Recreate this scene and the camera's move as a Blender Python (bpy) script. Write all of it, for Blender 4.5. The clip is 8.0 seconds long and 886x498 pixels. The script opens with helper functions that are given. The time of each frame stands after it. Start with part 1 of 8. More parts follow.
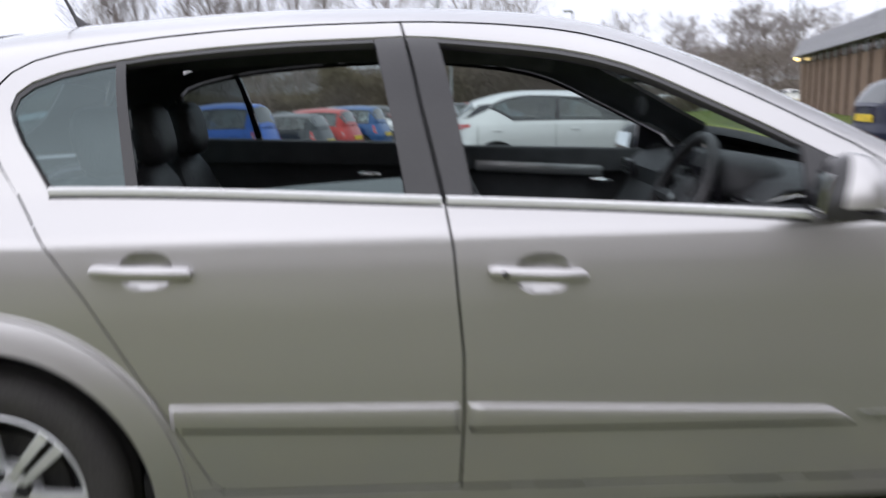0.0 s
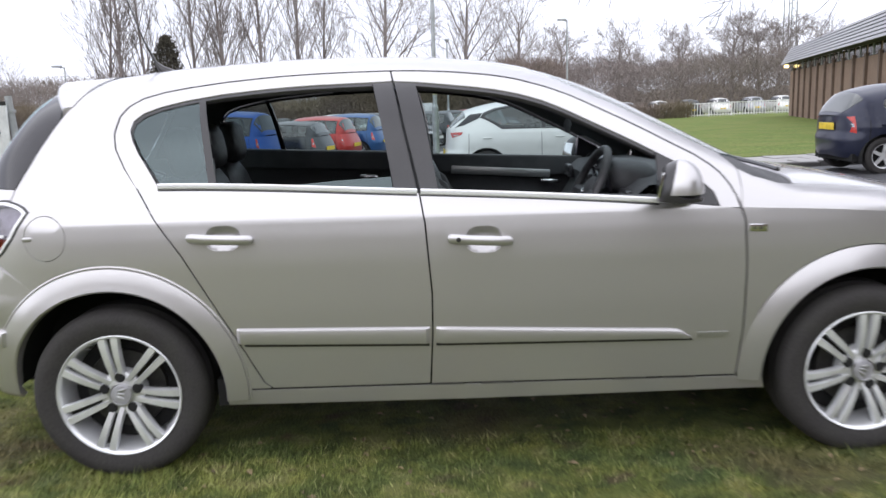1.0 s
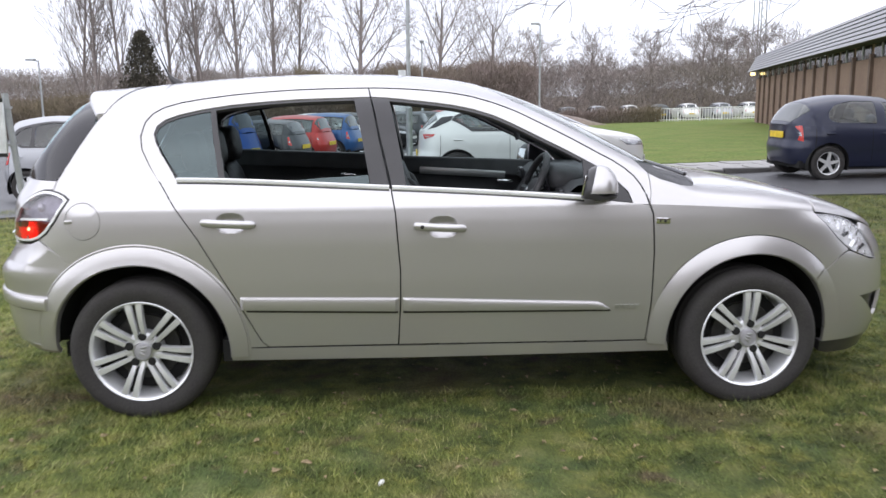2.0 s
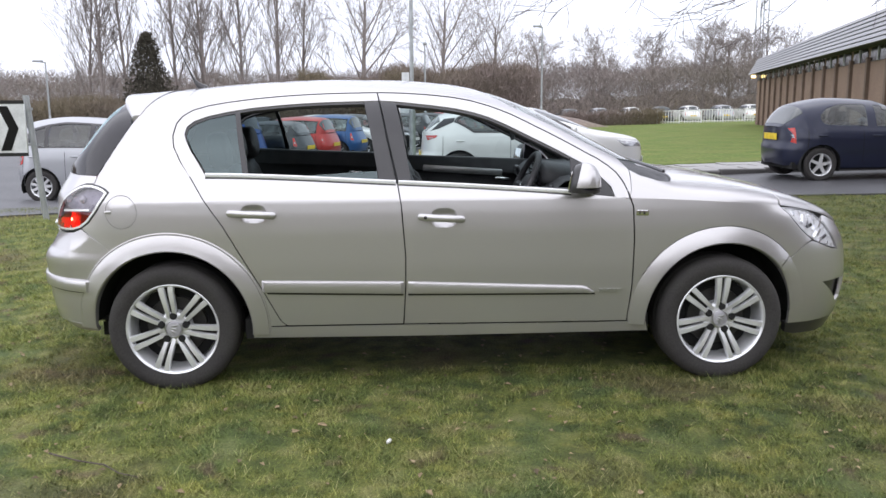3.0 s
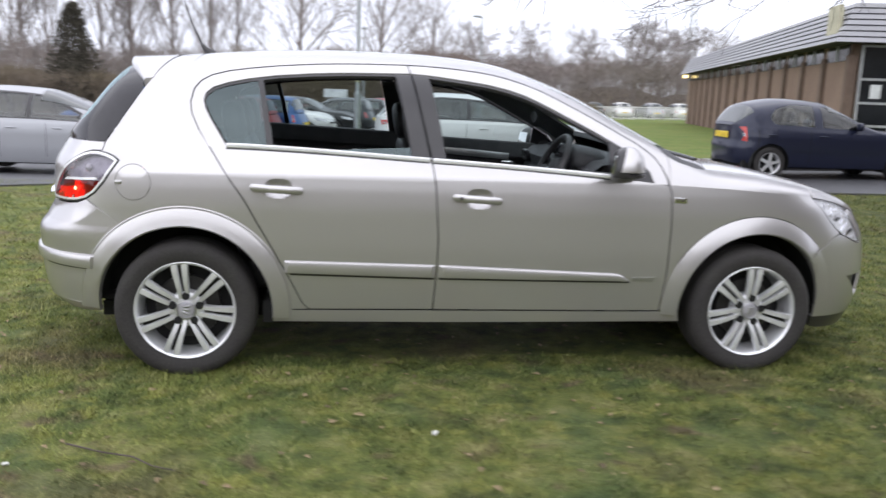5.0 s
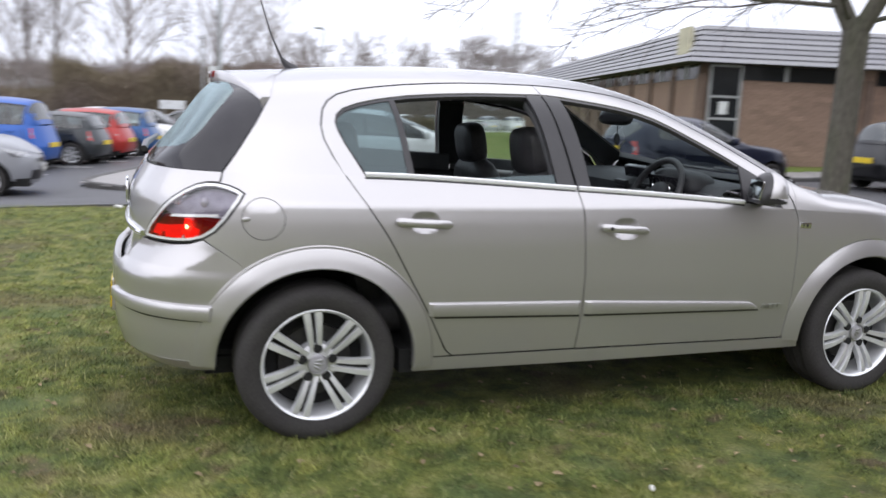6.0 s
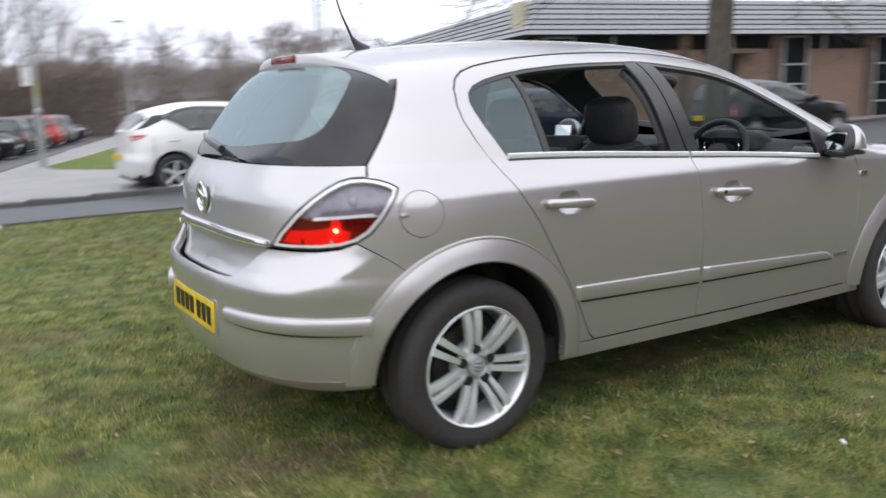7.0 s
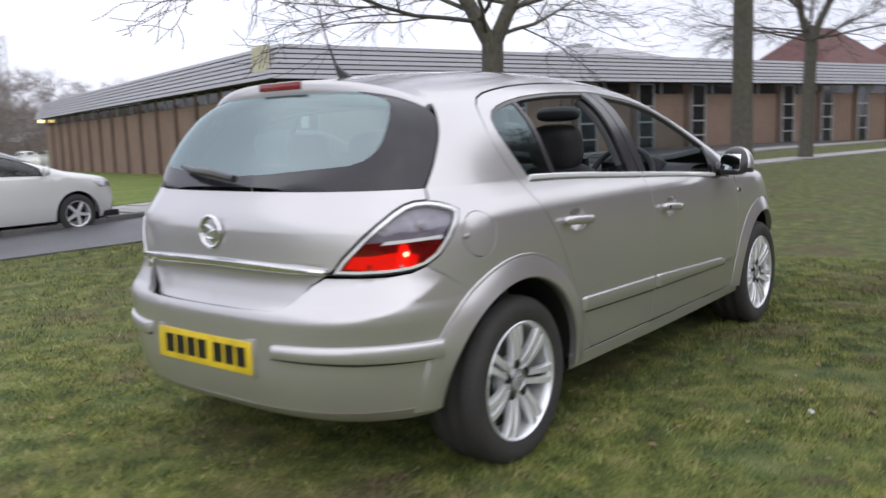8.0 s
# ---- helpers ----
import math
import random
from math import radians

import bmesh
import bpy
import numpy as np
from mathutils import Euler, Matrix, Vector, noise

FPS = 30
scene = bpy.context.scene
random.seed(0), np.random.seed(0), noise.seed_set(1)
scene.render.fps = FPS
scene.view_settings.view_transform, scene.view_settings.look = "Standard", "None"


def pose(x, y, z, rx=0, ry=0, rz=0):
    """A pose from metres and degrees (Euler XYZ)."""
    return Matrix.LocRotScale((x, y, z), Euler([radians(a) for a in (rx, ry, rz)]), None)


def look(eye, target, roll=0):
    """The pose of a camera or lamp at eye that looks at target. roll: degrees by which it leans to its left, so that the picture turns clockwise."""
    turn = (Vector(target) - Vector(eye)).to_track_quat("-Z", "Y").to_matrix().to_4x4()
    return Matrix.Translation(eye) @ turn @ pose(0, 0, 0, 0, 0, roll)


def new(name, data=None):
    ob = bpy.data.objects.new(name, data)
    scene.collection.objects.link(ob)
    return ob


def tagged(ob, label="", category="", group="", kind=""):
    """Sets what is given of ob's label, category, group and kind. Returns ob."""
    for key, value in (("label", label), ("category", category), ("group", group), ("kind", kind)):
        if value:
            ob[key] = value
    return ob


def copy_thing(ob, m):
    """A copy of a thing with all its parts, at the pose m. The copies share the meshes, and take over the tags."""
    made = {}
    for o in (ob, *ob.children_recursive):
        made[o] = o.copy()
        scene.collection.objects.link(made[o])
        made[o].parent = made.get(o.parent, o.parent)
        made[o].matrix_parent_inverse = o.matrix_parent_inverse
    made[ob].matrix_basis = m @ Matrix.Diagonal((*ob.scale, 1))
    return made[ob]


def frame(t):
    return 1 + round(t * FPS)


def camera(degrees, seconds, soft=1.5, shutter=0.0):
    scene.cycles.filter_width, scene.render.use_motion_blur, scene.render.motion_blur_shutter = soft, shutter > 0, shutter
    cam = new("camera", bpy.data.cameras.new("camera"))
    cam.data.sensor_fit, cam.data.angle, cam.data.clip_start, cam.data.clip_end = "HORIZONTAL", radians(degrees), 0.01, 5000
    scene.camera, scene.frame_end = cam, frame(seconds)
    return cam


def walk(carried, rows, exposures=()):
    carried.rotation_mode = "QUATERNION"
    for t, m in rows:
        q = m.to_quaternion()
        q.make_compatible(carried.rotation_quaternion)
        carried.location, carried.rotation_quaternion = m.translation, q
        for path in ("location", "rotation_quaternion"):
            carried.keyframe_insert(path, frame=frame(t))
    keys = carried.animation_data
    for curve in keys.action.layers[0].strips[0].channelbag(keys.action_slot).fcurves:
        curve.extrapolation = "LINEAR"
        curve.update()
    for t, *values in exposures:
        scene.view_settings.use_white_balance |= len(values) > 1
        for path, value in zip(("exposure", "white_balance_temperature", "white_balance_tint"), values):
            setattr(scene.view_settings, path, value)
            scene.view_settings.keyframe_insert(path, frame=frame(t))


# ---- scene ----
# ---- camera ----
cam = camera(55.5, 8.0, shutter=0.9)
PATH = [
    (0, (1.032, -2.664, 1.229), (1.058, -0.698, 0.864), -1.5),
    (0.5, (1.041, -3.199, 1.246), (1.165, -1.25, 0.817), -0.7),
    (1, (1.095, -3.639, 1.301), (1.125, -1.67, 0.949), -1.6),
    (1.5, (1.122, -4.008, 1.33), (1.216, -2.042, 0.976), -1.3),
    (1.7, (1.106, -4.134, 1.344), (1.208, -2.168, 0.990), -0.8),
    (2.8, (1.122, -4.655, 1.374), (1.208, -2.688, 1.020), -0.2),
    (3, (1.096, -4.707, 1.371), (1.185, -2.74, 1.021), -0.4),
    (3.5, (1.088, -4.753, 1.378), (1.184, -2.788, 1.022), -0.6),
    (4, (1.082, -4.756, 1.374), (1.185, -2.791, 1.017), -0.8),
    (4.2, (1.085, -4.736, 1.384), (1.186, -2.772, 1.018), -0.7),
    (5.3, (0.265, -4.295, 1.286), (0.632, -2.365, 0.914), 2.0),
    (5.5, (-0.007, -4.137, 1.305), (0.439, -2.222, 0.936), 1.0),
    (6, (-0.6, -3.861, 1.293), (0.06, -2.002, 0.963), 2.5),
    (6.5, (-1.103, -3.519, 1.26), (-0.218, -1.76, 0.91), 1.6),
    (7, (-1.593, -3.137, 1.25), (-0.546, -1.471, 0.889), -1.3),
    (7.5, (-2.042, -2.727, 1.217), (-0.643, -1.325, 0.937), -1.2),
    (8, (-2.459, -2.436, 1.208), (-0.907, -1.205, 0.933), -1.9),
]
walk(cam, [(t, look(eye, target, roll)) for t, eye, target, roll in PATH],
     [(0, -0.12), (0.5, 0.06), (1, 0.16), (1.5, 0.18), (3, 0.16), (4, 0.15), (5.5, 0.13), (6, 0.06), (6.5, 0.0), (7, -0.04), (7.5, -0.10), (8, -0.15)])

# ---- light: a low white overcast, with a broad weak sun behind it ----
world = bpy.data.worlds.new("overcast")
scene.world = world
world.use_nodes = True
wn, wl = world.node_tree.nodes, world.node_tree.links
wn.clear()
sky = wn.new("ShaderNodeTexSky")
sky.sky_type, sky.sun_disc, sky.sun_elevation, sky.sun_rotation = "NISHITA", False, radians(38), radians(200)
grey = wn.new("ShaderNodeHueSaturation")
grey.inputs["Saturation"].default_value = 0.12
cloud_pos, cloud, cloud_ramp = wn.new("ShaderNodeTexCoord"), wn.new("ShaderNodeTexNoise"), wn.new("ShaderNodeValToRGB")
cloud.inputs["Scale"].default_value, cloud.inputs["Detail"].default_value = 2.2, 5
cloud_ramp.color_ramp.elements[0].position, cloud_ramp.color_ramp.elements[1].position = 0.3, 0.75
cloud_ramp.color_ramp.elements[0].color, cloud_ramp.color_ramp.elements[1].color = (4.9, 5.1, 6.1, 1), (7.9, 8.1, 9.2, 1)
cover, back_light, world_out = wn.new("ShaderNodeMix"), wn.new("ShaderNodeBackground"), wn.new("ShaderNodeOutputWorld")
cover.data_type = "RGBA"
cover.inputs["Factor"].default_value = 0.82
wl.new(sky.outputs["Color"], grey.inputs["Color"])
wl.new(cloud_pos.outputs["Generated"], cloud.inputs["Vector"])
wl.new(cloud.outputs["Fac"], cloud_ramp.inputs["Fac"])
wl.new(grey.outputs["Color"], cover.inputs["A"])
wl.new(cloud_ramp.outputs["Color"], cover.inputs["B"])
wl.new(cover.outputs["Result"], back_light.inputs["Color"])
wl.new(back_light.outputs["Background"], world_out.inputs["Surface"])
back_light.inputs["Strength"].default_value = 0.184

sun_data = bpy.data.lights.new("sun", "SUN")
sun_data.energy, sun_data.angle, sun_data.color = 1.8, radians(150), (1.0, 0.98, 0.965)
sun = new("sun", sun_data)
sun.matrix_world = look((0, 0, 30), (4, 14, 0))


# ---- materials ----
def material(name, color, rough=0.6, metal=0.0, vary=0.15, scale=4.0, fine=60.0, bump=0.0, bump_scale=80.0, second=None, amount=0.5,
             coat=0.0, spec=0.5, random_hue=0.0, stretch=(1, 1, 1), island=False, spots=(0.42, 0.62)):
    """A surface with two scales of variation: broad stains towards a second colour, and a fine grain."""
    m = bpy.data.materials.new(name)
    m.use_nodes = True
    t = m.node_tree
    b = t.nodes["Principled BSDF"]
    pos = t.nodes.new("ShaderNodeTexCoord")
    mapping = t.nodes.new("ShaderNodeMapping")
    mapping.inputs["Scale"].default_value = stretch
    t.links.new(pos.outputs["Object"], mapping.inputs["Vector"])
    broad, grain = t.nodes.new("ShaderNodeTexNoise"), t.nodes.new("ShaderNodeTexNoise")
    for node, size, detail in ((broad, scale, 5), (grain, fine, 3)):
        node.inputs["Scale"].default_value, node.inputs["Detail"].default_value = size, detail
        t.links.new(mapping.outputs["Vector"], node.inputs["Vector"])
    base = (*color, 1)
    second = (*(second or [c * 0.6 for c in color]), 1)
    mix = t.nodes.new("ShaderNodeMix")
    mix.data_type = "RGBA"
    mix.inputs["A"].default_value, mix.inputs["B"].default_value = base, second
    ramp = t.nodes.new("ShaderNodeMapRange")
    ramp.inputs["From Min"].default_value, ramp.inputs["From Max"].default_value = spots
    ramp.inputs["To Max"].default_value = amount
    t.links.new(broad.outputs["Fac"], ramp.inputs["Value"])
    t.links.new(ramp.outputs["Result"], mix.inputs["Factor"])
    hue = t.nodes.new("ShaderNodeHueSaturation")
    t.links.new(mix.outputs["Result"], hue.inputs["Color"])
    light = t.nodes.new("ShaderNodeMapRange")
    light.inputs["From Min"].default_value, light.inputs["From Max"].default_value = 0.3, 0.7
    light.inputs["To Min"].default_value, light.inputs["To Max"].default_value = 1 - vary, 1 + vary
    t.links.new(grain.outputs["Fac"], light.inputs["Value"])
    value = light.outputs["Result"]
    if random_hue:
        if island:
            info = t.nodes.new("ShaderNodeNewGeometry").outputs["Random Per Island"]
        else:
            info = t.nodes.new("ShaderNodeObjectInfo").outputs["Random"]
        rnd = t.nodes.new("ShaderNodeMapRange")
        rnd.inputs["To Min"].default_value, rnd.inputs["To Max"].default_value = 1 - random_hue, 1 + random_hue
        t.links.new(info, rnd.inputs["Value"])
        mul = t.nodes.new("ShaderNodeMath")
        mul.operation = "MULTIPLY"
        t.links.new(value, mul.inputs[0])
        t.links.new(rnd.outputs["Result"], mul.inputs[1])
        value = mul.outputs["Value"]
    t.links.new(value, hue.inputs["Value"])
    t.links.new(hue.outputs["Color"], b.inputs["Base Color"])
    b.inputs["Roughness"].default_value, b.inputs["Metallic"].default_value = rough, metal
    b.inputs["Specular IOR Level"].default_value = spec
    b.inputs["Coat Weight"].default_value, b.inputs["Coat Roughness"].default_value = coat, 0.08
    if bump:
        relief, bumps = t.nodes.new("ShaderNodeTexNoise"), t.nodes.new("ShaderNodeBump")
        relief.inputs["Scale"].default_value, relief.inputs["Detail"].default_value = bump_scale, 4
        t.links.new(mapping.outputs["Vector"], relief.inputs["Vector"])
        t.links.new(relief.outputs["Fac"], bumps.inputs["Height"])
        bumps.inputs["Strength"].default_value, bumps.inputs["Distance"].default_value = bump, 0.02
        t.links.new(bumps.outputs["Normal"], b.inputs["Normal"])
    return m


def glass(name, tint, head_on=0.05, rough=0.0, sheen=(1.0, 1.0, 1.0)):
    """A thin pane: it lets tinted light through and mirrors at its surface, more so at a slant."""
    m = bpy.data.materials.new(name)
    m.use_nodes = True
    t = m.node_tree
    t.nodes.clear()
    clear, gloss, mix, slant, steep, amount, out = (t.nodes.new("ShaderNode" + n) for n in ("BsdfTransparent", "BsdfGlossy", "MixShader", "LayerWeight", "Math", "MapRange", "OutputMaterial"))
    clear.inputs["Color"].default_value = (*tint, 1)
    gloss.inputs["Roughness"].default_value = rough
    gloss.inputs["Color"].default_value = (*sheen, 1)
    steep.operation = "POWER"
    steep.inputs[1].default_value = 4.5
    slant.inputs["Blend"].default_value = 0.5
    amount.inputs["To Min"].default_value = head_on
    t.links.new(slant.outputs["Facing"], steep.inputs[0])
    t.links.new(steep.outputs["Value"], amount.inputs["Value"])
    t.links.new(amount.outputs["Result"], mix.inputs["Fac"])
    t.links.new(clear.outputs["BSDF"], mix.inputs[1])
    t.links.new(gloss.outputs["BSDF"], mix.inputs[2])
    t.links.new(mix.outputs["Shader"], out.inputs["Surface"])
    return m


def glow(name, color, strength):
    m = material(name, color, 0.3, coat=0.5)
    b = m.node_tree.nodes["Principled BSDF"]
    b.inputs["Emission Color"].default_value, b.inputs["Emission Strength"].default_value = (*color, 1), strength
    return m


def paint(name, color, metal=0.0, rough=0.35, second=None, coat=1.0):
    return material(name, color, rough, metal, 0.03, 0.7, 900.0, 0, coat=coat, second=second or [c * 0.93 for c in color], amount=0.5)


SILVER = paint("silver_beige_metallic_paint", (0.565, 0.550, 0.557), 0.73, 0.31, (0.540, 0.525, 0.532))
BLACK_TRIM = material("black_satin_trim", (0.03, 0.028, 0.032), 0.28, 0, 0.1, 5, 200, coat=0.25)
BLACK_GLOSS = material("black_glazing_border", (0.03, 0.028, 0.035), 0.06, 0, 0.05, 5, 200)
RUBBER = material("tyre_rubber", (0.034, 0.031, 0.031), 0.8, 0, 0.2, 9, 120, 0.15, 200, second=(0.040, 0.038, 0.035), amount=0.7)
UNDER = material("black_underbody", (0.012, 0.012, 0.012), 0.9, 0, 0.2, 6, 90)
ALLOY = material("silver_alloy", (0.86, 0.87, 0.89), 0.26, 0.5, 0.05, 6, 300, second=(0.52, 0.52, 0.53), amount=0.5, coat=0.3)
ALLOY_DARK = material("dark_brake_metal", (0.07, 0.068, 0.065), 0.5, 0.7, 0.2, 20, 200)
# Chrome trim made nearly diffuse white: the sky's reflection is in its colour.
BRIGHT = material("sky_white_trim", (0.90, 0.90, 0.92), 0.16, 0.25, 0.03, 5, 100, second=(0.8, 0.8, 0.81), amount=0.4, coat=0.6)
CHROME = material("chrome", (0.86, 0.86, 0.87), 0.07, 1.0, 0.02, 5, 100, second=(0.8, 0.8, 0.81), amount=0.4)
GLASS_CLEAR = glass("clear_window_glass", (0.63, 0.72, 0.715), 0.06)
GLASS_TINT = glass("tinted_window_glass", (0.30, 0.38, 0.40), 0.10, 0.0, (0.80, 0.97, 1.0))
GLASS_REAR = glass("green_tinted_rear_glass", (0.40, 0.54, 0.54), 0.30, 0.18, (0.68, 0.82, 0.84))
GLASS_DARK = glass("dark_car_glass", (0.52, 0.60, 0.60), 0.09)
LENS = glass("clear_lamp_lens", (0.93, 0.93, 0.94), 0.05)
LENS_GREY = glass("smoky_lamp_lens", (0.62, 0.60, 0.64), 0.07)
LENS_RED = glass("red_lamp_lens", (0.50, 0.022, 0.022), 0.05)
LAMP_RED = glow("lit_red_lamp", (1.0, 0.06, 0.035), 1.3)
LAMP_STREAK = glow("lit_lamp_streak", (1.0, 0.16, 0.08), 2.4)
LAMP_HOT = glow("lit_bulb", (1.0, 0.35, 0.18), 6.0)
REFLECTOR = material("lamp_reflector", (0.82, 0.82, 0.84), 0.25, 0.35, 0.1, 30, 100, 0.3, 60)
REFLECTOR_DULL = material("grey_lamp_bowl", (0.52, 0.51, 0.56), 0.3, 0.4, 0.06, 25, 90, 0.05, 60)
BRAKE_RED = material("dark_red_lens", (0.24, 0.014, 0.014), 0.12, 0, 0.2, 60, 200, coat=0.8)
RED_PLASTIC = material("red_plastic", (0.55, 0.025, 0.02), 0.15, 0, 0.1, 30, 150, coat=0.8)
PLATE_YELLOW = material("yellow_plate", (0.83, 0.60, 0.03), 0.35, 0, 0.04, 12, 200, coat=0.3)
PLATE_WHITE = material("white_plate", (0.78, 0.78, 0.74), 0.35, 0, 0.04, 12, 200, coat=0.3)
INK = material("black_print", (0.012, 0.012, 0.013), 0.4, 0, 0.05)
LEATHER = material("black_leather", (0.062, 0.060, 0.064), 0.42, 0, 0.15, 9, 90, 0.25, 160)
FABRIC = material("dark_seat_fabric", (0.055, 0.055, 0.060), 0.85, 0, 0.2, 14, 220, 0.2, 300)
DASH = material("charcoal_dashboard", (0.076, 0.077, 0.083), 0.6, 0, 0.12, 10, 250, 0.2, 350)
DOOR_CARD = material("dark_door_card", (0.075, 0.073, 0.080), 0.65, 0, 0.15, 7, 200, 0.15, 250)
LINING = material("grey_headlining", (0.20, 0.20, 0.20), 0.9, 0, 0.1, 12, 300)
CARPET = material("black_carpet", (0.014, 0.014, 0.015), 0.95, 0, 0.2, 12, 300)
ALU = material("brushed_aluminium", (0.55, 0.55, 0.56), 0.3, 0.9, 0.06, 5, 150, stretch=(1, 8, 8))



def turf(name, lightness, island, relief):
    """Winter turf: dark tufts, moss and straw in patches of three sizes, cooler green clover, bare brown places,
    lighter in tone towards the rear of the car.
    """
    m = bpy.data.materials.new(name)
    m.use_nodes = True
    t = m.node_tree
    b = t.nodes["Principled BSDF"]
    pos = t.nodes.new("ShaderNodeTexCoord")

    def patches(size, detail, shift, lo, hi, most):
        """A mask of patches: 0 to most between two levels of a noise."""
        move, node, level = t.nodes.new("ShaderNodeMapping"), t.nodes.new("ShaderNodeTexNoise"), t.nodes.new("ShaderNodeMapRange")
        move.inputs["Location"].default_value = (shift, shift * 1.7, 0)
        node.inputs["Scale"].default_value, node.inputs["Detail"].default_value = size, detail
        t.links.new(pos.outputs["Object"], move.inputs["Vector"])
        t.links.new(move.outputs["Vector"], node.inputs["Vector"])
        level.inputs["From Min"].default_value, level.inputs["From Max"].default_value, level.inputs["To Max"].default_value = lo, hi, most
        t.links.new(node.outputs["Fac"], level.inputs["Value"])
        return level.outputs["Result"], node.outputs["Fac"]

    def blend(before, color, mask):
        mix = t.nodes.new("ShaderNodeMix")
        mix.data_type = "RGBA"
        t.links.new(mask, mix.inputs["Factor"])
        t.links.new(before, mix.inputs["A"])
        mix.inputs["B"].default_value = (*[c * lightness for c in color], 1)
        return mix.outputs["Result"]

    ramp = t.nodes.new("ShaderNodeValToRGB")
    stops = ((0.32, (0.070, 0.092, 0.028)), (0.44, (0.112, 0.138, 0.038)), (0.54, (0.160, 0.182, 0.048)), (0.66, (0.236, 0.236, 0.086)))
    e = ramp.color_ramp.elements
    e[0].position, e[0].color = stops[0][0], (*[c * lightness for c in stops[0][1]], 1)
    e[1].position, e[1].color = stops[3][0], (*[c * lightness for c in stops[3][1]], 1)
    for p, c in stops[1:3]:
        q = e.new(p)
        q.color = (*[k * lightness for k in c], 1)
    tufts = patches(6.5, 8, 0.0, 0, 1, 1)[1]
    t.links.new(tufts, ramp.inputs["Fac"])
    color = blend(ramp.outputs["Color"], (0.092, 0.140, 0.054), patches(2.6, 6, 4.0, 0.50, 0.68, 0.5)[0])
    color = blend(color, (0.240, 0.240, 0.060), patches(9.0, 5, 9.0, 0.54, 0.70, 0.7)[0])
    color = blend(color, (0.150, 0.116, 0.066), patches(1.1, 6, 2.0, 0.53, 0.66, 0.62)[0])
    color = blend(color, (0.135, 0.100, 0.062), patches(5.0, 6, 6.5, 0.60, 0.70, 0.8)[0])
    hue, light = t.nodes.new("ShaderNodeHueSaturation"), t.nodes.new("ShaderNodeMapRange")
    light.inputs["From Min"].default_value, light.inputs["From Max"].default_value = 0.3, 0.7
    light.inputs["To Min"].default_value, light.inputs["To Max"].default_value = 0.62, 1.38
    grain = patches(95, 4, 1.0, 0, 1, 1)[1]
    if island:
        light.inputs["From Min"].default_value, light.inputs["From Max"].default_value = 0, 1
        light.inputs["To Min"].default_value, light.inputs["To Max"].default_value = 0.50, 1.50
        chance = t.nodes.new("ShaderNodeNewGeometry").outputs["Random Per Island"]
        t.links.new(chance, light.inputs["Value"])
        straw = t.nodes.new("ShaderNodeMapRange")
        straw.inputs["From Min"].default_value, straw.inputs["From Max"].default_value, straw.inputs["To Max"].default_value = 0.92, 0.96, 0.5
        t.links.new(chance, straw.inputs["Value"])
        color = blend(color, (0.27, 0.235, 0.125), straw.outputs["Result"])
    else:
        t.links.new(grain, light.inputs["Value"])
    # the turf's tone is lighter at the rear of the car, darker beside and before it
    split, tone_along_x, times = t.nodes.new("ShaderNodeSeparateXYZ"), t.nodes.new("ShaderNodeMapRange"), t.nodes.new("ShaderNodeMath")
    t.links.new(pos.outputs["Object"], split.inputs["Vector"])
    tone_along_x.inputs["From Min"].default_value, tone_along_x.inputs["From Max"].default_value = -1.2, 2.2
    tone_along_x.inputs["To Min"].default_value, tone_along_x.inputs["To Max"].default_value = 1.20, 0.86
    t.links.new(split.outputs["X"], tone_along_x.inputs["Value"])
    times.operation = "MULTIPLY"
    t.links.new(tone_along_x.outputs["Result"], times.inputs[0])
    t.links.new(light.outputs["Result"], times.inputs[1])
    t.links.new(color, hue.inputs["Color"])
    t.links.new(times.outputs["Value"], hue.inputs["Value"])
    t.links.new(hue.outputs["Color"], b.inputs["Base Color"])
    b.inputs["Roughness"].default_value, b.inputs["Specular IOR Level"].default_value = 0.8, 0.25
    if relief:
        bumps = t.nodes.new("ShaderNodeBump")
        bumps.inputs["Strength"].default_value, bumps.inputs["Distance"].default_value = relief, 0.02
        t.links.new(grain, bumps.inputs["Height"])
        t.links.new(bumps.outputs["Normal"], b.inputs["Normal"])
    return m


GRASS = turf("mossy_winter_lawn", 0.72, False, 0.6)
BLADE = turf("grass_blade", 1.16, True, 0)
LAWN = material("far_lawn", (0.118, 0.165, 0.036), 0.9, 0, 0.42, 0.7, 14, 0.5, 40, second=(0.175, 0.185, 0.055), amount=0.6, spec=0.2)
ASPHALT = material("wet_asphalt", (0.085, 0.085, 0.092), 0.45, 0, 0.25, 0.5, 90, 0.35, 240, second=(0.055, 0.055, 0.06), amount=0.7)
PAVING = material("wet_paving", (0.30, 0.288, 0.28), 0.45, 0, 0.15, 0.8, 60, 0.2, 120, second=(0.23, 0.22, 0.215), amount=0.7, random_hue=0.1)
KERB = material("kerb_concrete", (0.115, 0.11, 0.108), 0.7, 0, 0.2, 2, 60, 0.2, 90, random_hue=0.12)
LINE = material("worn_white_line", (0.6, 0.6, 0.58), 0.7, 0, 0.2, 5, 80, second=(0.2, 0.2, 0.2), amount=0.8)
BRICK = material("brown_brick", (0.270, 0.186, 0.142), 0.85, 0, 0.25, 0.9, 30, 0.3, 60, second=(0.225, 0.150, 0.115), amount=0.7, random_hue=0.16)
CLADDING = material("weathered_white_cladding", (0.32, 0.32, 0.345), 0.55, 0, 0.1, 1.2, 30, 0.1, 40, second=(0.34, 0.34, 0.35), amount=0.7, random_hue=0.07, stretch=(0.3, 1, 3))
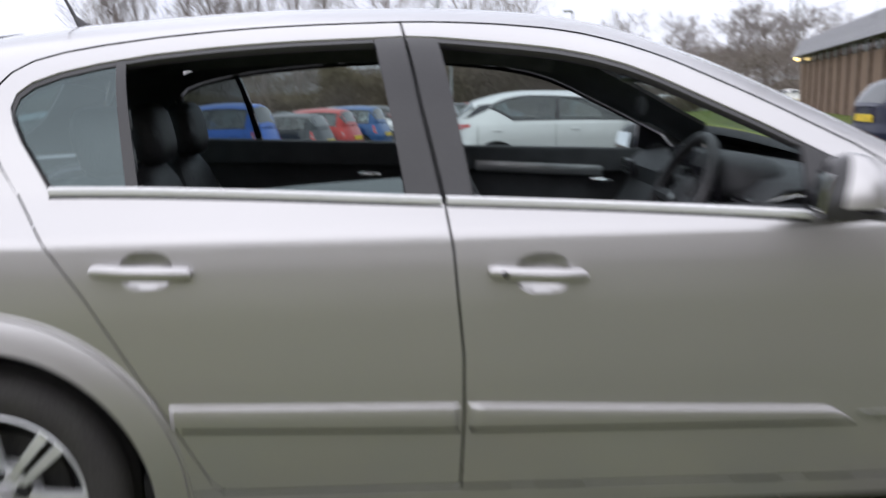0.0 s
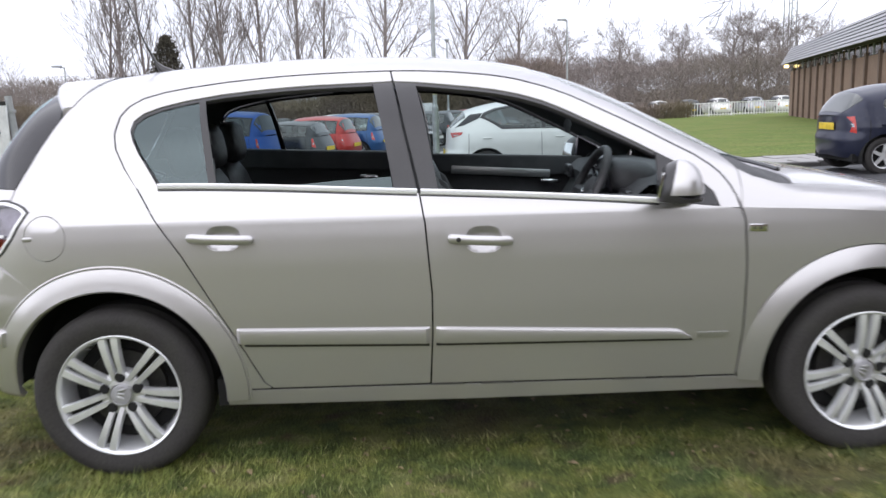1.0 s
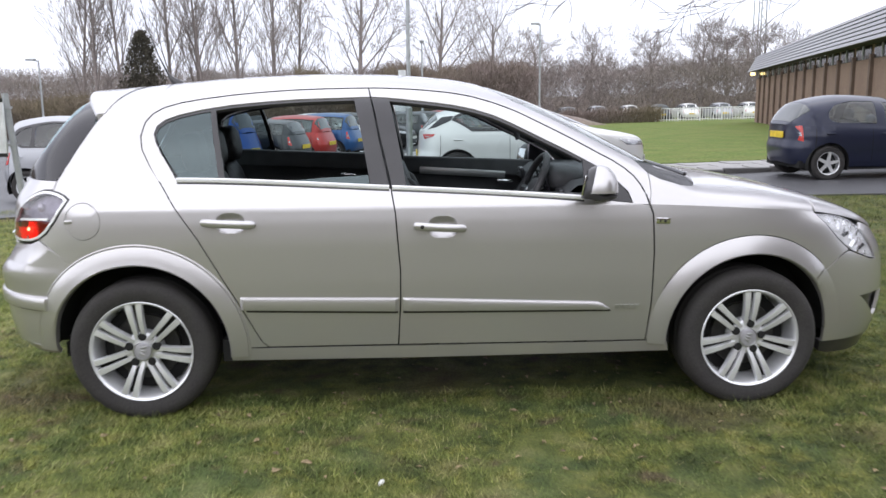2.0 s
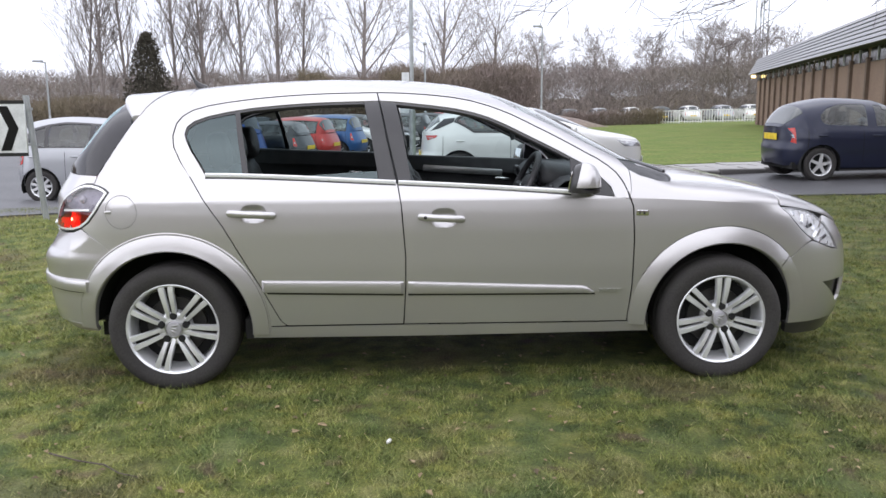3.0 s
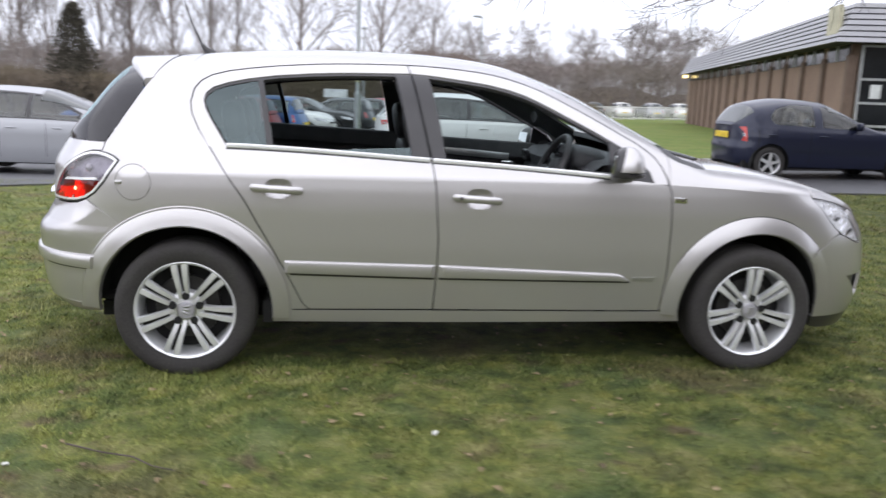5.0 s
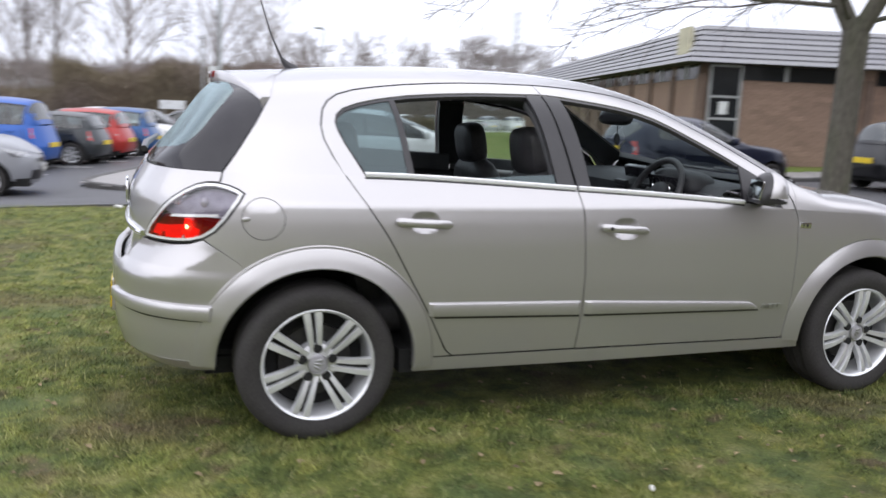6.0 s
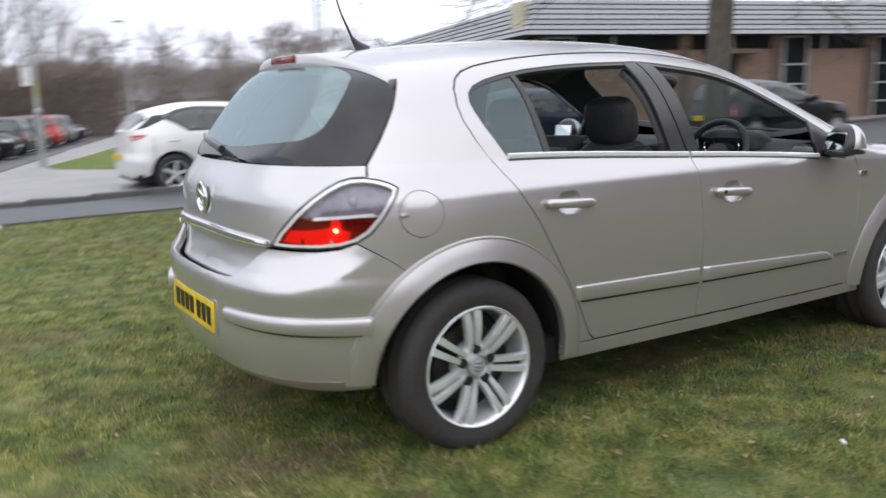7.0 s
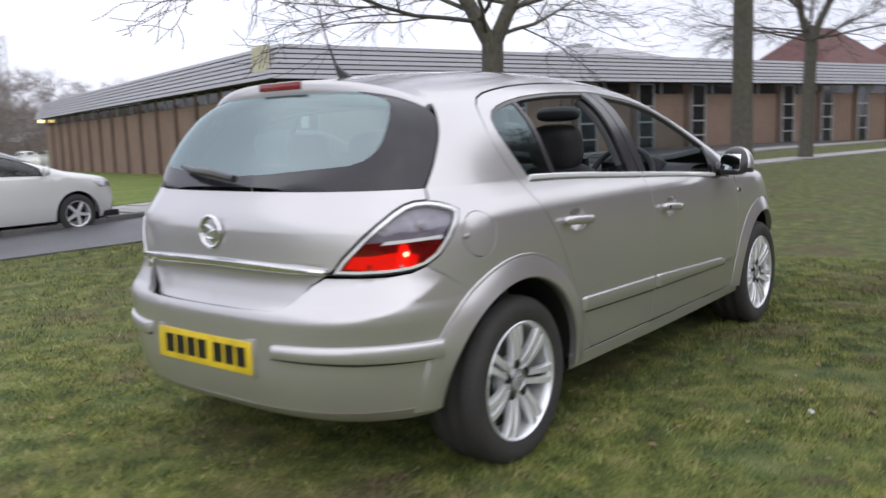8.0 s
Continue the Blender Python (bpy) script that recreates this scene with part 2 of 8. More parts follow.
# Near-black: dark board joints, and the eaves' shade put into the colour.
SHADOW_GAP = material("dark_joint_and_eaves_shade", (0.06, 0.06, 0.065), 0.8)
CONCRETE = material("grey_concrete", (0.34, 0.33, 0.31), 0.8, 0, 0.12, 2, 60, 0.2, 90, second=(0.22, 0.21, 0.2), amount=0.7)
WOOD_DARK = material("dark_timber_pier", (0.155, 0.108, 0.085), 0.8, 0, 0.2, 3, 60, 0.2, 80)
WIN_DARK = material("dark_window_pane", (0.02, 0.022, 0.025), 0.08, 0, 0.1, 2, 30)
FRAME_GREY = material("grey_window_frame", (0.42, 0.43, 0.44), 0.5, 0.2, 0.1, 4, 80)
ROOF_TILE = material("red_roof_tiles", (0.125, 0.06, 0.055), 0.85, 0, 0.2, 2, 25, 0.3, 30)
BARK = material("grey_green_bark", (0.105, 0.095, 0.080), 0.9, 0, 0.3, 3, 30, 0.6, 40, second=(0.090, 0.092, 0.062), amount=0.8, stretch=(1, 1, 0.3))
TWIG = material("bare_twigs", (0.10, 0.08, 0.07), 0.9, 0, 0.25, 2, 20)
# Paler copies for far trees and wood: haze of distance put into the colour.
TWIG_HAZED = material("hazed_bare_twigs", (0.27, 0.235, 0.22), 0.95, 0, 0.25, 0.4, 8)
WOOD_HAZED = material("hazed_winter_wood", (0.235, 0.200, 0.190), 0.95, 0, 0.25, 0.10, 3, second=(0.19, 0.165, 0.14), amount=0.8, random_hue=0.35, island=True)
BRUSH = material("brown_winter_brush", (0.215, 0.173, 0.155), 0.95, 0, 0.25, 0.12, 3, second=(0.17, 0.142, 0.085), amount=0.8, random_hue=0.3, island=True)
EVERGREEN = material("dark_conifer", (0.060, 0.054, 0.038), 0.9, 0, 0.3, 1, 12, random_hue=0.4, island=True)
GALV = material("galvanised_steel", (0.42, 0.44, 0.45), 0.45, 0.6, 0.1, 4, 70, 0.1, 60)
WHITE_STEEL = material("white_railing_paint", (0.78, 0.78, 0.77), 0.5, 0, 0.06, 4, 60)
WHITE_BOARD = material("white_board", (0.72, 0.74, 0.75), 0.4, 0, 0.06, 4, 60)
YELLOW_BAND = material("yellow_band", (0.38, 0.36, 0.22), 0.5)
LITTER = material("white_litter_paper", (0.75, 0.75, 0.72), 0.7)
SIGN_CREAM = material("cream_panel", (0.55, 0.52, 0.38), 0.6, 0, 0.1, 3, 60)
LAMP_YELLOW = glow("lit_wall_lamp", (1.0, 0.75, 0.3), 4.0)
LEAF_DRY = material("dead_leaf", (0.24, 0.18, 0.105), 0.9, 0, 0.3, 6, 60, random_hue=0.5, island=True)


# ---- building helpers ----
from mathutils import geometry


def link_mesh(name, mesh, mat, parent=None, label=""):
    if mat is not None and not mesh.materials:
        mesh.materials.append(mat)
    ob = new(name, mesh)
    if parent is not None:
        ob.parent = parent
    return tagged(ob, label)


def part(name, bm, mat, parent=None, label="", smooth=True):
    """A bmesh as one mesh object, under a thing or a part of it."""
    mesh = bpy.data.meshes.new(name)
    bm.to_mesh(mesh)
    bm.free()
    if smooth:
        mesh.shade_smooth()
        mesh.set_sharp_from_angle(angle=radians(38))
    return link_mesh(name, mesh, mat, parent, label)


def data_part(name, verts, faces, mat, parent=None, label="", normals=None, smooth=False):
    mesh = bpy.data.meshes.new(name)
    mesh.from_pydata([tuple(map(float, v)) for v in verts], [], faces)
    mesh.update()
    if smooth or normals is not None:
        mesh.shade_smooth()
    if normals is not None:
        mesh.normals_split_custom_set_from_vertices([tuple(map(float, n)) for n in normals])
    elif smooth:
        mesh.set_sharp_from_angle(angle=radians(40))
    return link_mesh(name, mesh, mat, parent, label)


def thing(name, label, category, at=(0, 0, 0), turn=0.0, group="", kind=""):
    ob = new(name)
    ob.empty_display_size = 0.2
    ob.matrix_basis = pose(*at, 0, 0, turn)
    return tagged(ob, label, category, group, kind)


def box(bm, x0, x1, y0, y1, z0, z1, m=None):
    vs = bmesh.ops.create_cube(bm, size=1, matrix=Matrix.Translation(((x0 + x1) / 2, (y0 + y1) / 2, (z0 + z1) / 2)) @ Matrix.Diagonal((x1 - x0, y1 - y0, z1 - z0, 1)))["verts"]
    if m is not None:
        bmesh.ops.transform(bm, matrix=m, verts=vs)
    return vs


def soft_box(x0, x1, y0, y1, z0, z1, r=0.01, seg=2, m=None):
    bm = bmesh.new()
    box(bm, x0, x1, y0, y1, z0, z1, m)
    bmesh.ops.bevel(bm, geom=bm.edges[:], offset=r, segments=seg, profile=0.6, affect="EDGES")
    return bm


def tube(bm, points, radii, sides=8, cap=True):
    """A round bar along a line of points."""
    rings = []
    pts = [Vector(p) for p in points]
    for k, p in enumerate(pts):
        d = (pts[min(k + 1, len(pts) - 1)] - pts[max(k - 1, 0)]).normalized()
        u = d.cross(Vector((0, 0, 1)) if abs(d.z) < 0.9 else Vector((1, 0, 0))).normalized()
        w = d.cross(u)
        r = radii[k] if isinstance(radii, (list, tuple)) else radii
        rings.append([bm.verts.new(p + r * (math.cos(a) * u + math.sin(a) * w)) for a in (2 * math.pi * j / sides for j in range(sides))])
    for a, b in zip(rings, rings[1:]):
        for j in range(sides):
            bm.faces.new((a[j], a[(j + 1) % sides], b[(j + 1) % sides], b[j]))
    if cap:
        bm.faces.new(rings[0][::-1])
        bm.faces.new(rings[-1])
    return bm


def lathe(profile, sides=48, axis="y"):
    """A turned shape; profile: (radius, place along the axis) from one end to the other."""
    bm = bmesh.new()
    rings = []
    for r, h in profile:
        ring = []
        for j in range(sides):
            a = 2 * math.pi * j / sides
            c, s = r * math.cos(a), r * math.sin(a)
            ring.append(bm.verts.new((c, h, s) if axis == "y" else (c, s, h)))
        rings.append(ring)
    for a, b in zip(rings, rings[1:]):
        for j in range(sides):
            bm.faces.new((a[j], a[(j + 1) % sides], b[(j + 1) % sides], b[j]))
    bmesh.ops.recalc_face_normals(bm, faces=bm.faces[:])
    return bm


def puff(size, power=3.0, at=(0, 0, 0), turn=(0, 0, 0), seg=20):
    """A cushion: a rounded block of the given size."""
    bm = bmesh.new()
    bmesh.ops.create_uvsphere(bm, u_segments=seg, v_segments=max(8, seg * 2 // 3), radius=1)
    for v in bm.verts:
        n = sum(abs(c) ** power for c in v.co) ** (1 / power)
        v.co = Vector([c / n * s / 2 for c, s in zip(v.co, size)])
    bmesh.ops.transform(bm, matrix=pose(*at, *turn), verts=bm.verts)
    return bm


def inside(poly, pts):
    """Which points lie in a polygon."""
    x, y = pts[:, 0], pts[:, 1]
    hit = np.zeros(len(pts), bool)
    a = poly
    b = np.roll(poly, -1, axis=0)
    for (x0, y0), (x1, y1) in zip(a, b):
        if y0 != y1:
            cross = (y0 > y) != (y1 > y)
            hit ^= cross & (x < (x1 - x0) * (y - y0) / (y1 - y0) + x0)
    return hit


def dense(poly, step):
    out = []
    for a, b in zip(poly, np.roll(poly, -1, axis=0)):
        n = max(1, int(np.ceil(np.hypot(*(b - a)) / step)))
        out += [a + (b - a) * k / n for k in range(n)]
    return np.array(out)


def shrink(poly, gap):
    """The polygon drawn in by a small gap along its edges."""
    area = 0.5 * np.sum(poly[:, 0] * np.roll(poly[:, 1], -1) - poly[:, 1] * np.roll(poly[:, 0], -1))
    p, q = np.roll(poly, 1, axis=0), np.roll(poly, -1, axis=0)
    def side(d):
        n = np.stack([-d[:, 1], d[:, 0]], -1) * np.sign(area)
        return n / np.maximum(np.hypot(n[:, 0], n[:, 1]), 1e-9)[:, None]
    n = side(poly - p) + side(q - poly)
    n /= np.maximum((n ** 2).sum(-1) / 2, 0.5)[:, None]
    return poly + n * gap


def fill(outer, step, holes=(), gap=0.0):
    """Triangles that fill a polygon with evenly spread points: its points, its triangles."""
    outer = np.array(outer, float)
    if gap:
        outer = shrink(outer, gap)
    loops = [dense(outer, step)] + [dense(np.array(h, float), step) for h in holes]
    pts, edges = [], []
    for loop in loops:
        k = len(pts)
        pts += list(loop)
        edges += [(k + j, k + (j + 1) % len(loop)) for j in range(len(loop))]
    border = np.array(pts)
    lo, hi = outer.min(0), outer.max(0)
    gx, gy = np.meshgrid(np.arange(lo[0] + step / 2, hi[0], step), np.arange(lo[1] + step / 2, hi[1], step * 0.87))
    gx = gx + (np.arange(gx.shape[0])[:, None] % 2) * step / 2
    grid = np.stack([gx.ravel(), gy.ravel()], -1)
    if len(grid):
        keep = inside(loops[0], grid)
        for h in loops[1:]:
            keep &= ~inside(h, grid)
        grid = grid[keep]
        near = np.full(len(grid), 9.0)
        for k in range(0, len(border), 200):
            near = np.minimum(near, np.sqrt(((grid[:, None] - border[None, k:k + 200]) ** 2).sum(-1)).min(1))
        pts += list(grid[near > step * 0.45])
    vs, _, fs, *_ = geometry.delaunay_2d_cdt([Vector(p) for p in pts], edges, [], 0, 1e-7)
    vs = np.array([(v[0], v[1]) for v in vs])
    fs = np.array([f[:] for f in fs if len(f) == 3])
    mid = vs[fs].mean(1)
    keep = inside(loops[0], mid)
    for h in loops[1:]:
        keep &= ~inside(h, mid)
    return vs, fs[keep]


class Skin:
    """Gathers pieces of a car's skin into one mesh with smooth normals, mirrored where asked."""

    def __init__(self):
        self.v, self.n, self.f = [], [], []

    def add(self, v, n, f, mirror=False):
        k = len(self.v)
        v, n = np.asarray(v, float), np.asarray(n, float)
        if mirror:
            v, n, f = v * (1, -1, 1), n * (1, -1, 1), [tuple(q)[::-1] for q in f]
        self.v += list(v)
        self.n += list(n)
        self.f += [tuple(int(i) + k for i in q) for q in f]

    def region(self, place, outer, step=0.05, holes=(), gap=0.0022, flange=0.016, lift=0.0, scale=(1, 1), sides=(False,), seam=None):
        """Fills an outline given in the skin's own coordinates. place maps them to space; flange: how deep the edge is folded in."""
        k = np.array(scale, float)
        p, f = fill(np.array(outer, float) * k, step, [np.array(h, float) * k for h in holes], gap)
        p = p / k
        v, n = normals_of(place, p)
        if callable(lift):
            def lifted(a, b):
                w, m = normals_of(place, np.stack([a, b], -1))
                return w + m * lift(w)[:, None]
            v, n = normals_of(lifted, p)
        else:
            v = v + n * lift
        middle = np.abs(v[:, 1]) < 0.0035
        v[middle, 1] = 0
        n[middle, 1] = 0
        n[middle] /= np.maximum(np.linalg.norm(n[middle], axis=1), 1e-9)[:, None]
        f = [tuple(q) for q in f]
        tri = v[np.array(f)]
        face = np.cross(tri[:, 1] - tri[:, 0], tri[:, 2] - tri[:, 0])
        flip = (face * n[np.array(f)[:, 0]]).sum(-1) < 0
        f = [q[::-1] if w else q for q, w in zip(f, flip)]
        count = {}
        for q in f:
            for a, b in ((q[0], q[1]), (q[1], q[2]), (q[2], q[0])):
                count[(a, b)] = True
        rim = [e for e in count if (e[1], e[0]) not in count]
        first = None
        for mirror in sides:
            if first is not None:
                # the two halves share the verts on the middle line
                mid = np.abs(v[:, 1]) < 1e-4
                index = np.where(mid, np.arange(len(v)) + first, len(self.v) + np.cumsum(~mid) - 1)
                self.v += list(v[~mid] * (1, -1, 1))
                self.n += list(n[~mid] * (1, -1, 1))
                self.f += [tuple(int(index[i]) for i in q[::-1]) for q in f]
            else:
                first = len(self.v)
                self.add(v, n, f, mirror)
            if flange:
                vv, nn, ff = [], [], []
                for a, b in rim:
                    if (abs(v[a][1]) < 1e-4 and abs(v[b][1]) < 1e-4) or (seam and abs(v[a][2] - seam(v[a][0])) < 0.003 and abs(v[b][2] - seam(v[b][0])) < 0.003):
                        continue
                    out = np.cross(v[b] - v[a], n[a])
                    out /= max(np.linalg.norm(out), 1e-9)
                    j = len(vv)
                    vv += [v[a], v[b], v[b] - n[b] * flange - out * 0.002, v[a] - n[a] * flange - out * 0.002]
                    nn += [out + n[a] * 0.6, out + n[b] * 0.6, out, out]
                    ff.append((j + 3, j + 2, j + 1, j))
                if vv:
                    nn = np.array(nn)
                    self.add(vv, nn / np.linalg.norm(nn, axis=1)[:, None], ff, mirror)
        return self

    def make(self, name, mat, parent=None, label=""):
        return data_part(name, self.v, self.f, mat, parent, label, normals=self.n)


def normals_of(place, p):
    """Places and outward normals of a mapped surface."""
    e = 2e-4
    v = place(p[:, 0], p[:, 1])
    du = place(p[:, 0] + e, p[:, 1]) - place(p[:, 0] - e, p[:, 1])
    dv = place(p[:, 0], p[:, 1] + e) - place(p[:, 0], p[:, 1] - e)
    n = np.cross(du, dv)
    n /= np.maximum(np.linalg.norm(n, axis=1), 1e-12)[:, None]
    middle = np.stack([v[:, 0] * 0.5 + 0.6, v[:, 1] * 0, v[:, 2] * 0 + 0.55], -1)
    n = np.where(((v - middle) * n).sum(-1, keepdims=True) < 0, -n, n)
    return v, n


# ---- the shape of a car's skin ----
def spline(xs, ys):
    """A smooth curve through a few knots (Hermite, slopes limited so that it does not overshoot)."""
    xs, ys = np.array(xs, float), np.array(ys, float)
    d = np.diff(ys) / np.diff(xs)
    m = np.r_[d[0], np.where(d[1:] * d[:-1] > 0, 2 * d[1:] * d[:-1] / np.where(d[1:] + d[:-1] == 0, 1, d[1:] + d[:-1]), 0), d[-1]]

    def f(x):
        x = np.clip(x, xs[0], xs[-1])
        k = np.clip(np.searchsorted(xs, x) - 1, 0, len(xs) - 2)
        h = xs[k + 1] - xs[k]
        u = (x - xs[k]) / h
        return (ys[k] * (1 + 2 * u) * (1 - u) ** 2 + m[k] * h * u * (1 - u) ** 2
                + ys[k + 1] * u * u * (3 - 2 * u) + m[k + 1] * h * u * u * (u - 1))
    return f


class Shell:
    """A car's skin. Below the belt it is a wrap (s, z): s runs from the rear's middle round the corner, along the side and round
    to the nose. Above it a family of cross sections (x, t): t runs from the belt over the rail to the roof's middle."""

    def __init__(self, width, plan, rear, nose, belt, top, back=0.1, front=2.45, nr=3.0, nf=2.6, lean=(0.2, 0.25), rise=0.55):
        self.width, self.plan, self.rear, self.nose = spline(*width), spline(*plan), spline(*rear), spline(*nose)
        self.belt, self.top, self.back, self.front, self.nr, self.nf = spline(*belt), spline(*top), back, front, nr, nf
        self.lean, self.rise, self.arc = lean, rise, 1.2

    def half(self, x, z):
        """Half the car's width at x and z."""
        x, z = np.asarray(x, float), np.asarray(z, float)
        w = self.width(z) * self.plan(x)
        ar, af = self.back - self.rear(z), self.nose(z) - self.front
        r = np.clip((self.back - x) / ar, 0, 1)
        f = np.clip((x - self.front) / af, 0, 1)
        return w * (1 - r ** self.nr) ** (1 / self.nr) * (1 - f ** self.nf) ** (1 / self.nf)

    def low(self, s, z):
        s, z = np.asarray(s, float), np.asarray(z, float)
        x, w = s.copy(), self.width(z) * self.plan(s)
        y = w.copy()
        for sign, edge, n, end in ((-1, self.back, self.nr, self.rear), (1, self.front, self.nf, self.nose)):
            phi = np.clip(sign * (s - edge) / self.arc, 0, 1) * np.pi / 2
            a = np.abs(end(z) - edge)
            c, q = np.maximum(np.cos(phi), 0), np.sin(phi)
            r = 1 / (c ** n + q ** n) ** (1 / n)
            m = phi > 0
            x = np.where(m, edge + sign * a * r * q, x)
            y = np.where(m, self.width(z) * self.plan(edge + sign * a * r * q) * r * c, y)
        return np.stack([x, -y, z + 0 * s], -1)

    def s_of_x(self, x, z):
        """The wrap's s at a place on the side given by x."""
        x, z = np.asarray(x, float), np.asarray(z, float)
        out = x.copy()
        for sign, edge, n, end in ((-1, self.back, self.nr, self.rear), (1, self.front, self.nf, self.nose)):
            t = np.clip(sign * (x - edge) / np.abs(end(z) - edge), 0, 0.99999)
            q = t / (1 - t ** n) ** (1 / n)
            out = np.where(t > 0, edge + sign * np.arctan(q) * 2 / np.pi * self.arc, out)
        return out

    def s_of_y(self, y, z, sign=-1):
        """The wrap's s at a place on the rear (or nose) given by y."""
        edge, n = (self.back, self.nr) if sign < 0 else (self.front, self.nf)
        u = np.clip(np.abs(y) / (self.width(z) * self.plan(np.asarray(edge, float))), 1e-5, 1)
        q = (u ** -n - 1) ** (1 / n)
        return edge + sign * np.arctan(q) * 2 / np.pi * self.arc

    def up(self, x, t):
        x, t = np.asarray(x, float), np.asarray(t, float)
        zb = self.belt(x)
        w, h = self.half(x, zb), np.maximum(self.top(x) - zb, 0)
        p1, p2 = np.maximum(w - self.lean[0] * h, w * 0.6), np.maximum(w - self.lean[1] * h, w * 0.55)
        a, b, c, d = (1 - t) ** 3, 3 * t * (1 - t) ** 2, 3 * t * t * (1 - t), t ** 3
        return np.stack([x, -(a * w + b * p1 + c * p2), zb + h * (b * self.rise + c + d)], -1)

    def t_of_z(self, x, z):
        x, z = np.asarray(x, float), np.asarray(z, float)
        zb = self.belt(x)
        h = np.clip((z - zb) / np.maximum(self.top(x) - zb, 1e-4), 0, 1)
        lo, hi = np.zeros_like(h), np.ones_like(h)
        for _ in range(30):
            t = (lo + hi) / 2
            big = 3 * t * (1 - t) ** 2 * self.rise + 3 * t * t * (1 - t) + t ** 3 > h
            lo, hi = np.where(big, lo, t), np.where(big, t, hi)
        return (lo + hi) / 2

    def t_of_y(self, x, y):
        x, y = np.asarray(x, float), np.abs(np.asarray(y, float))
        lo, hi = np.zeros_like(x + y), np.ones_like(x + y)
        for _ in range(30):
            t = (lo + hi) / 2
            big = -self.up(x + 0 * t, t)[..., 1] < y
            lo, hi = np.where(big, lo, t), np.where(big, t, hi)
        return (lo + hi) / 2


ASTRA = Shell(
    width=([0.15, 0.25, 0.35, 0.5, 0.62, 0.75, 0.84, 0.895, 0.915, 0.928, 0.945, 0.985, 1.03, 1.1], [0.782, 0.811, 0.827, 0.8415, 0.8455, 0.8455, 0.8408, 0.8345, 0.8315, 0.8268, 0.8168, 0.790, 0.765, 0.74]),
    plan=([-0.8, 0.0, 0.6, 1.4, 2.1, 2.6, 3.5], [0.985, 0.992, 1.0, 1.003, 0.997, 0.985, 0.95]),
    rear=([0.2, 0.3, 0.45, 0.55, 0.61, 0.64, 0.68, 0.76, 0.9, 1.03], [-0.64, -0.712, -0.744, -0.743, -0.742, -0.735, -0.708, -0.678, -0.672, -0.61]),
    nose=([0.15, 0.3, 0.45, 0.6, 0.64, 0.7, 0.79, 0.86, 0.95, 1.03], [3.42, 3.485, 3.505, 3.488, 3.475, 3.44, 3.36, 3.24, 3.1, 3.0]),
    belt=([-0.8, 0.1, 1.05, 1.86, 2.1, 2.5, 2.9, 3.2, 3.4, 3.475, 3.5], [1.03, 1.03, 0.99, 0.94, 0.915, 0.893, 0.857, 0.79, 0.70, 0.64, 0.62]),
    top=([-0.61, -0.52, -0.3, -0.2, 0.0, 0.3, 0.7, 1.0, 1.3, 1.5, 1.75, 2.0, 2.25, 2.4, 2.7, 3.0, 3.2, 3.35, 3.45, 3.475],
         [1.03, 1.13, 1.385, 1.41, 1.437, 1.462, 1.478, 1.475, 1.455, 1.42, 1.335, 1.21, 1.075, 1.0, 0.968, 0.908, 0.842, 0.767, 0.685, 0.642]))


# ---- the silver hatchback on the lawn ----
HUB = 0.315
WHEELBASE = 2.614


def arc(cx, r, a0, a1, n=24):
    return [(cx + r * math.cos(radians(a0 + (a1 - a0) * k / n)), HUB + r * math.sin(radians(a0 + (a1 - a0) * k / n))) for k in range(n + 1)]


def on_side(pts):
    """(x, z) on the flank below the belt, in the wrap's coordinates."""
    return [(float(ASTRA.s_of_x(x, z)), z) for x, z in pts]


def above(pts):
    """(x, z) on the flank above the belt, in the sections' coordinates."""
    return [(x, float(ASTRA.t_of_z(x, z))) for x, z in pts]


def plan_of(pts):
    """(x, y) seen from above, in the sections' coordinates."""
    return [(x, float(ASTRA.t_of_y(x, y))) for x, y in pts]


def ellipse(cx, cz, rx, rz, n=28, tilt=0.0):
    return [(cx + rx * math.cos(a), cz + rz * math.sin(a) + tilt * rx * math.cos(a)) for a in (2 * math.pi * k / n for k in range(n))]


UP = (1.0, 0.85)
LOW, TOP = ASTRA.low, ASTRA.up

DOOR_GAP = [(1.083, 0.322), (1.095, 0.51), (1.097, 0.648), (1.08, 0.888), (1.063, 0.9895)]
REAR_EDGE = [(0.534, 0.322), (0.505, 0.347), (0.432, 0.491), (0.381, 0.581), (0.260, 0.797), (0.135, 0.978), (0.100, 1.03)]
FRONT_EDGE = [(2.153, 0.316), (2.17, 0.487), (2.174, 0.709), (2.166, 0.87), (2.152, 0.9085)]
REAR_ARCH = [(0.06, 1.09), (0.026, 1.158), (0.018, 1.21), (0.030, 1.268), (0.055, 1.302), (0.096, 1.327), (0.165, 1.347), (0.254, 1.362), (0.38, 1.378), (0.52, 1.390), (0.66, 1.398), (0.79, 1.402), (0.969, 1.404)]
FRONT_ARCH = [(0.969, 1.404), (1.1, 1.400), (1.206, 1.393), (1.32, 1.381), (1.425, 1.362), (1.52, 1.334), (1.615, 1.297), (1.748, 1.230), (1.881, 1.160), (2.012, 1.088), (2.06, 1.055), (2.094, 1.024), (2.118, 0.99), (2.140, 0.945)]
REAR_INNER = [(0.18, 1.0305), (0.106, 1.144), (0.083, 1.19), (0.074, 1.222), (0.082, 1.252), (0.112, 1.277), (0.17, 1.298), (0.256, 1.317), (0.38, 1.336), (0.524, 1.349), (0.7, 1.359), (0.904, 1.364)]
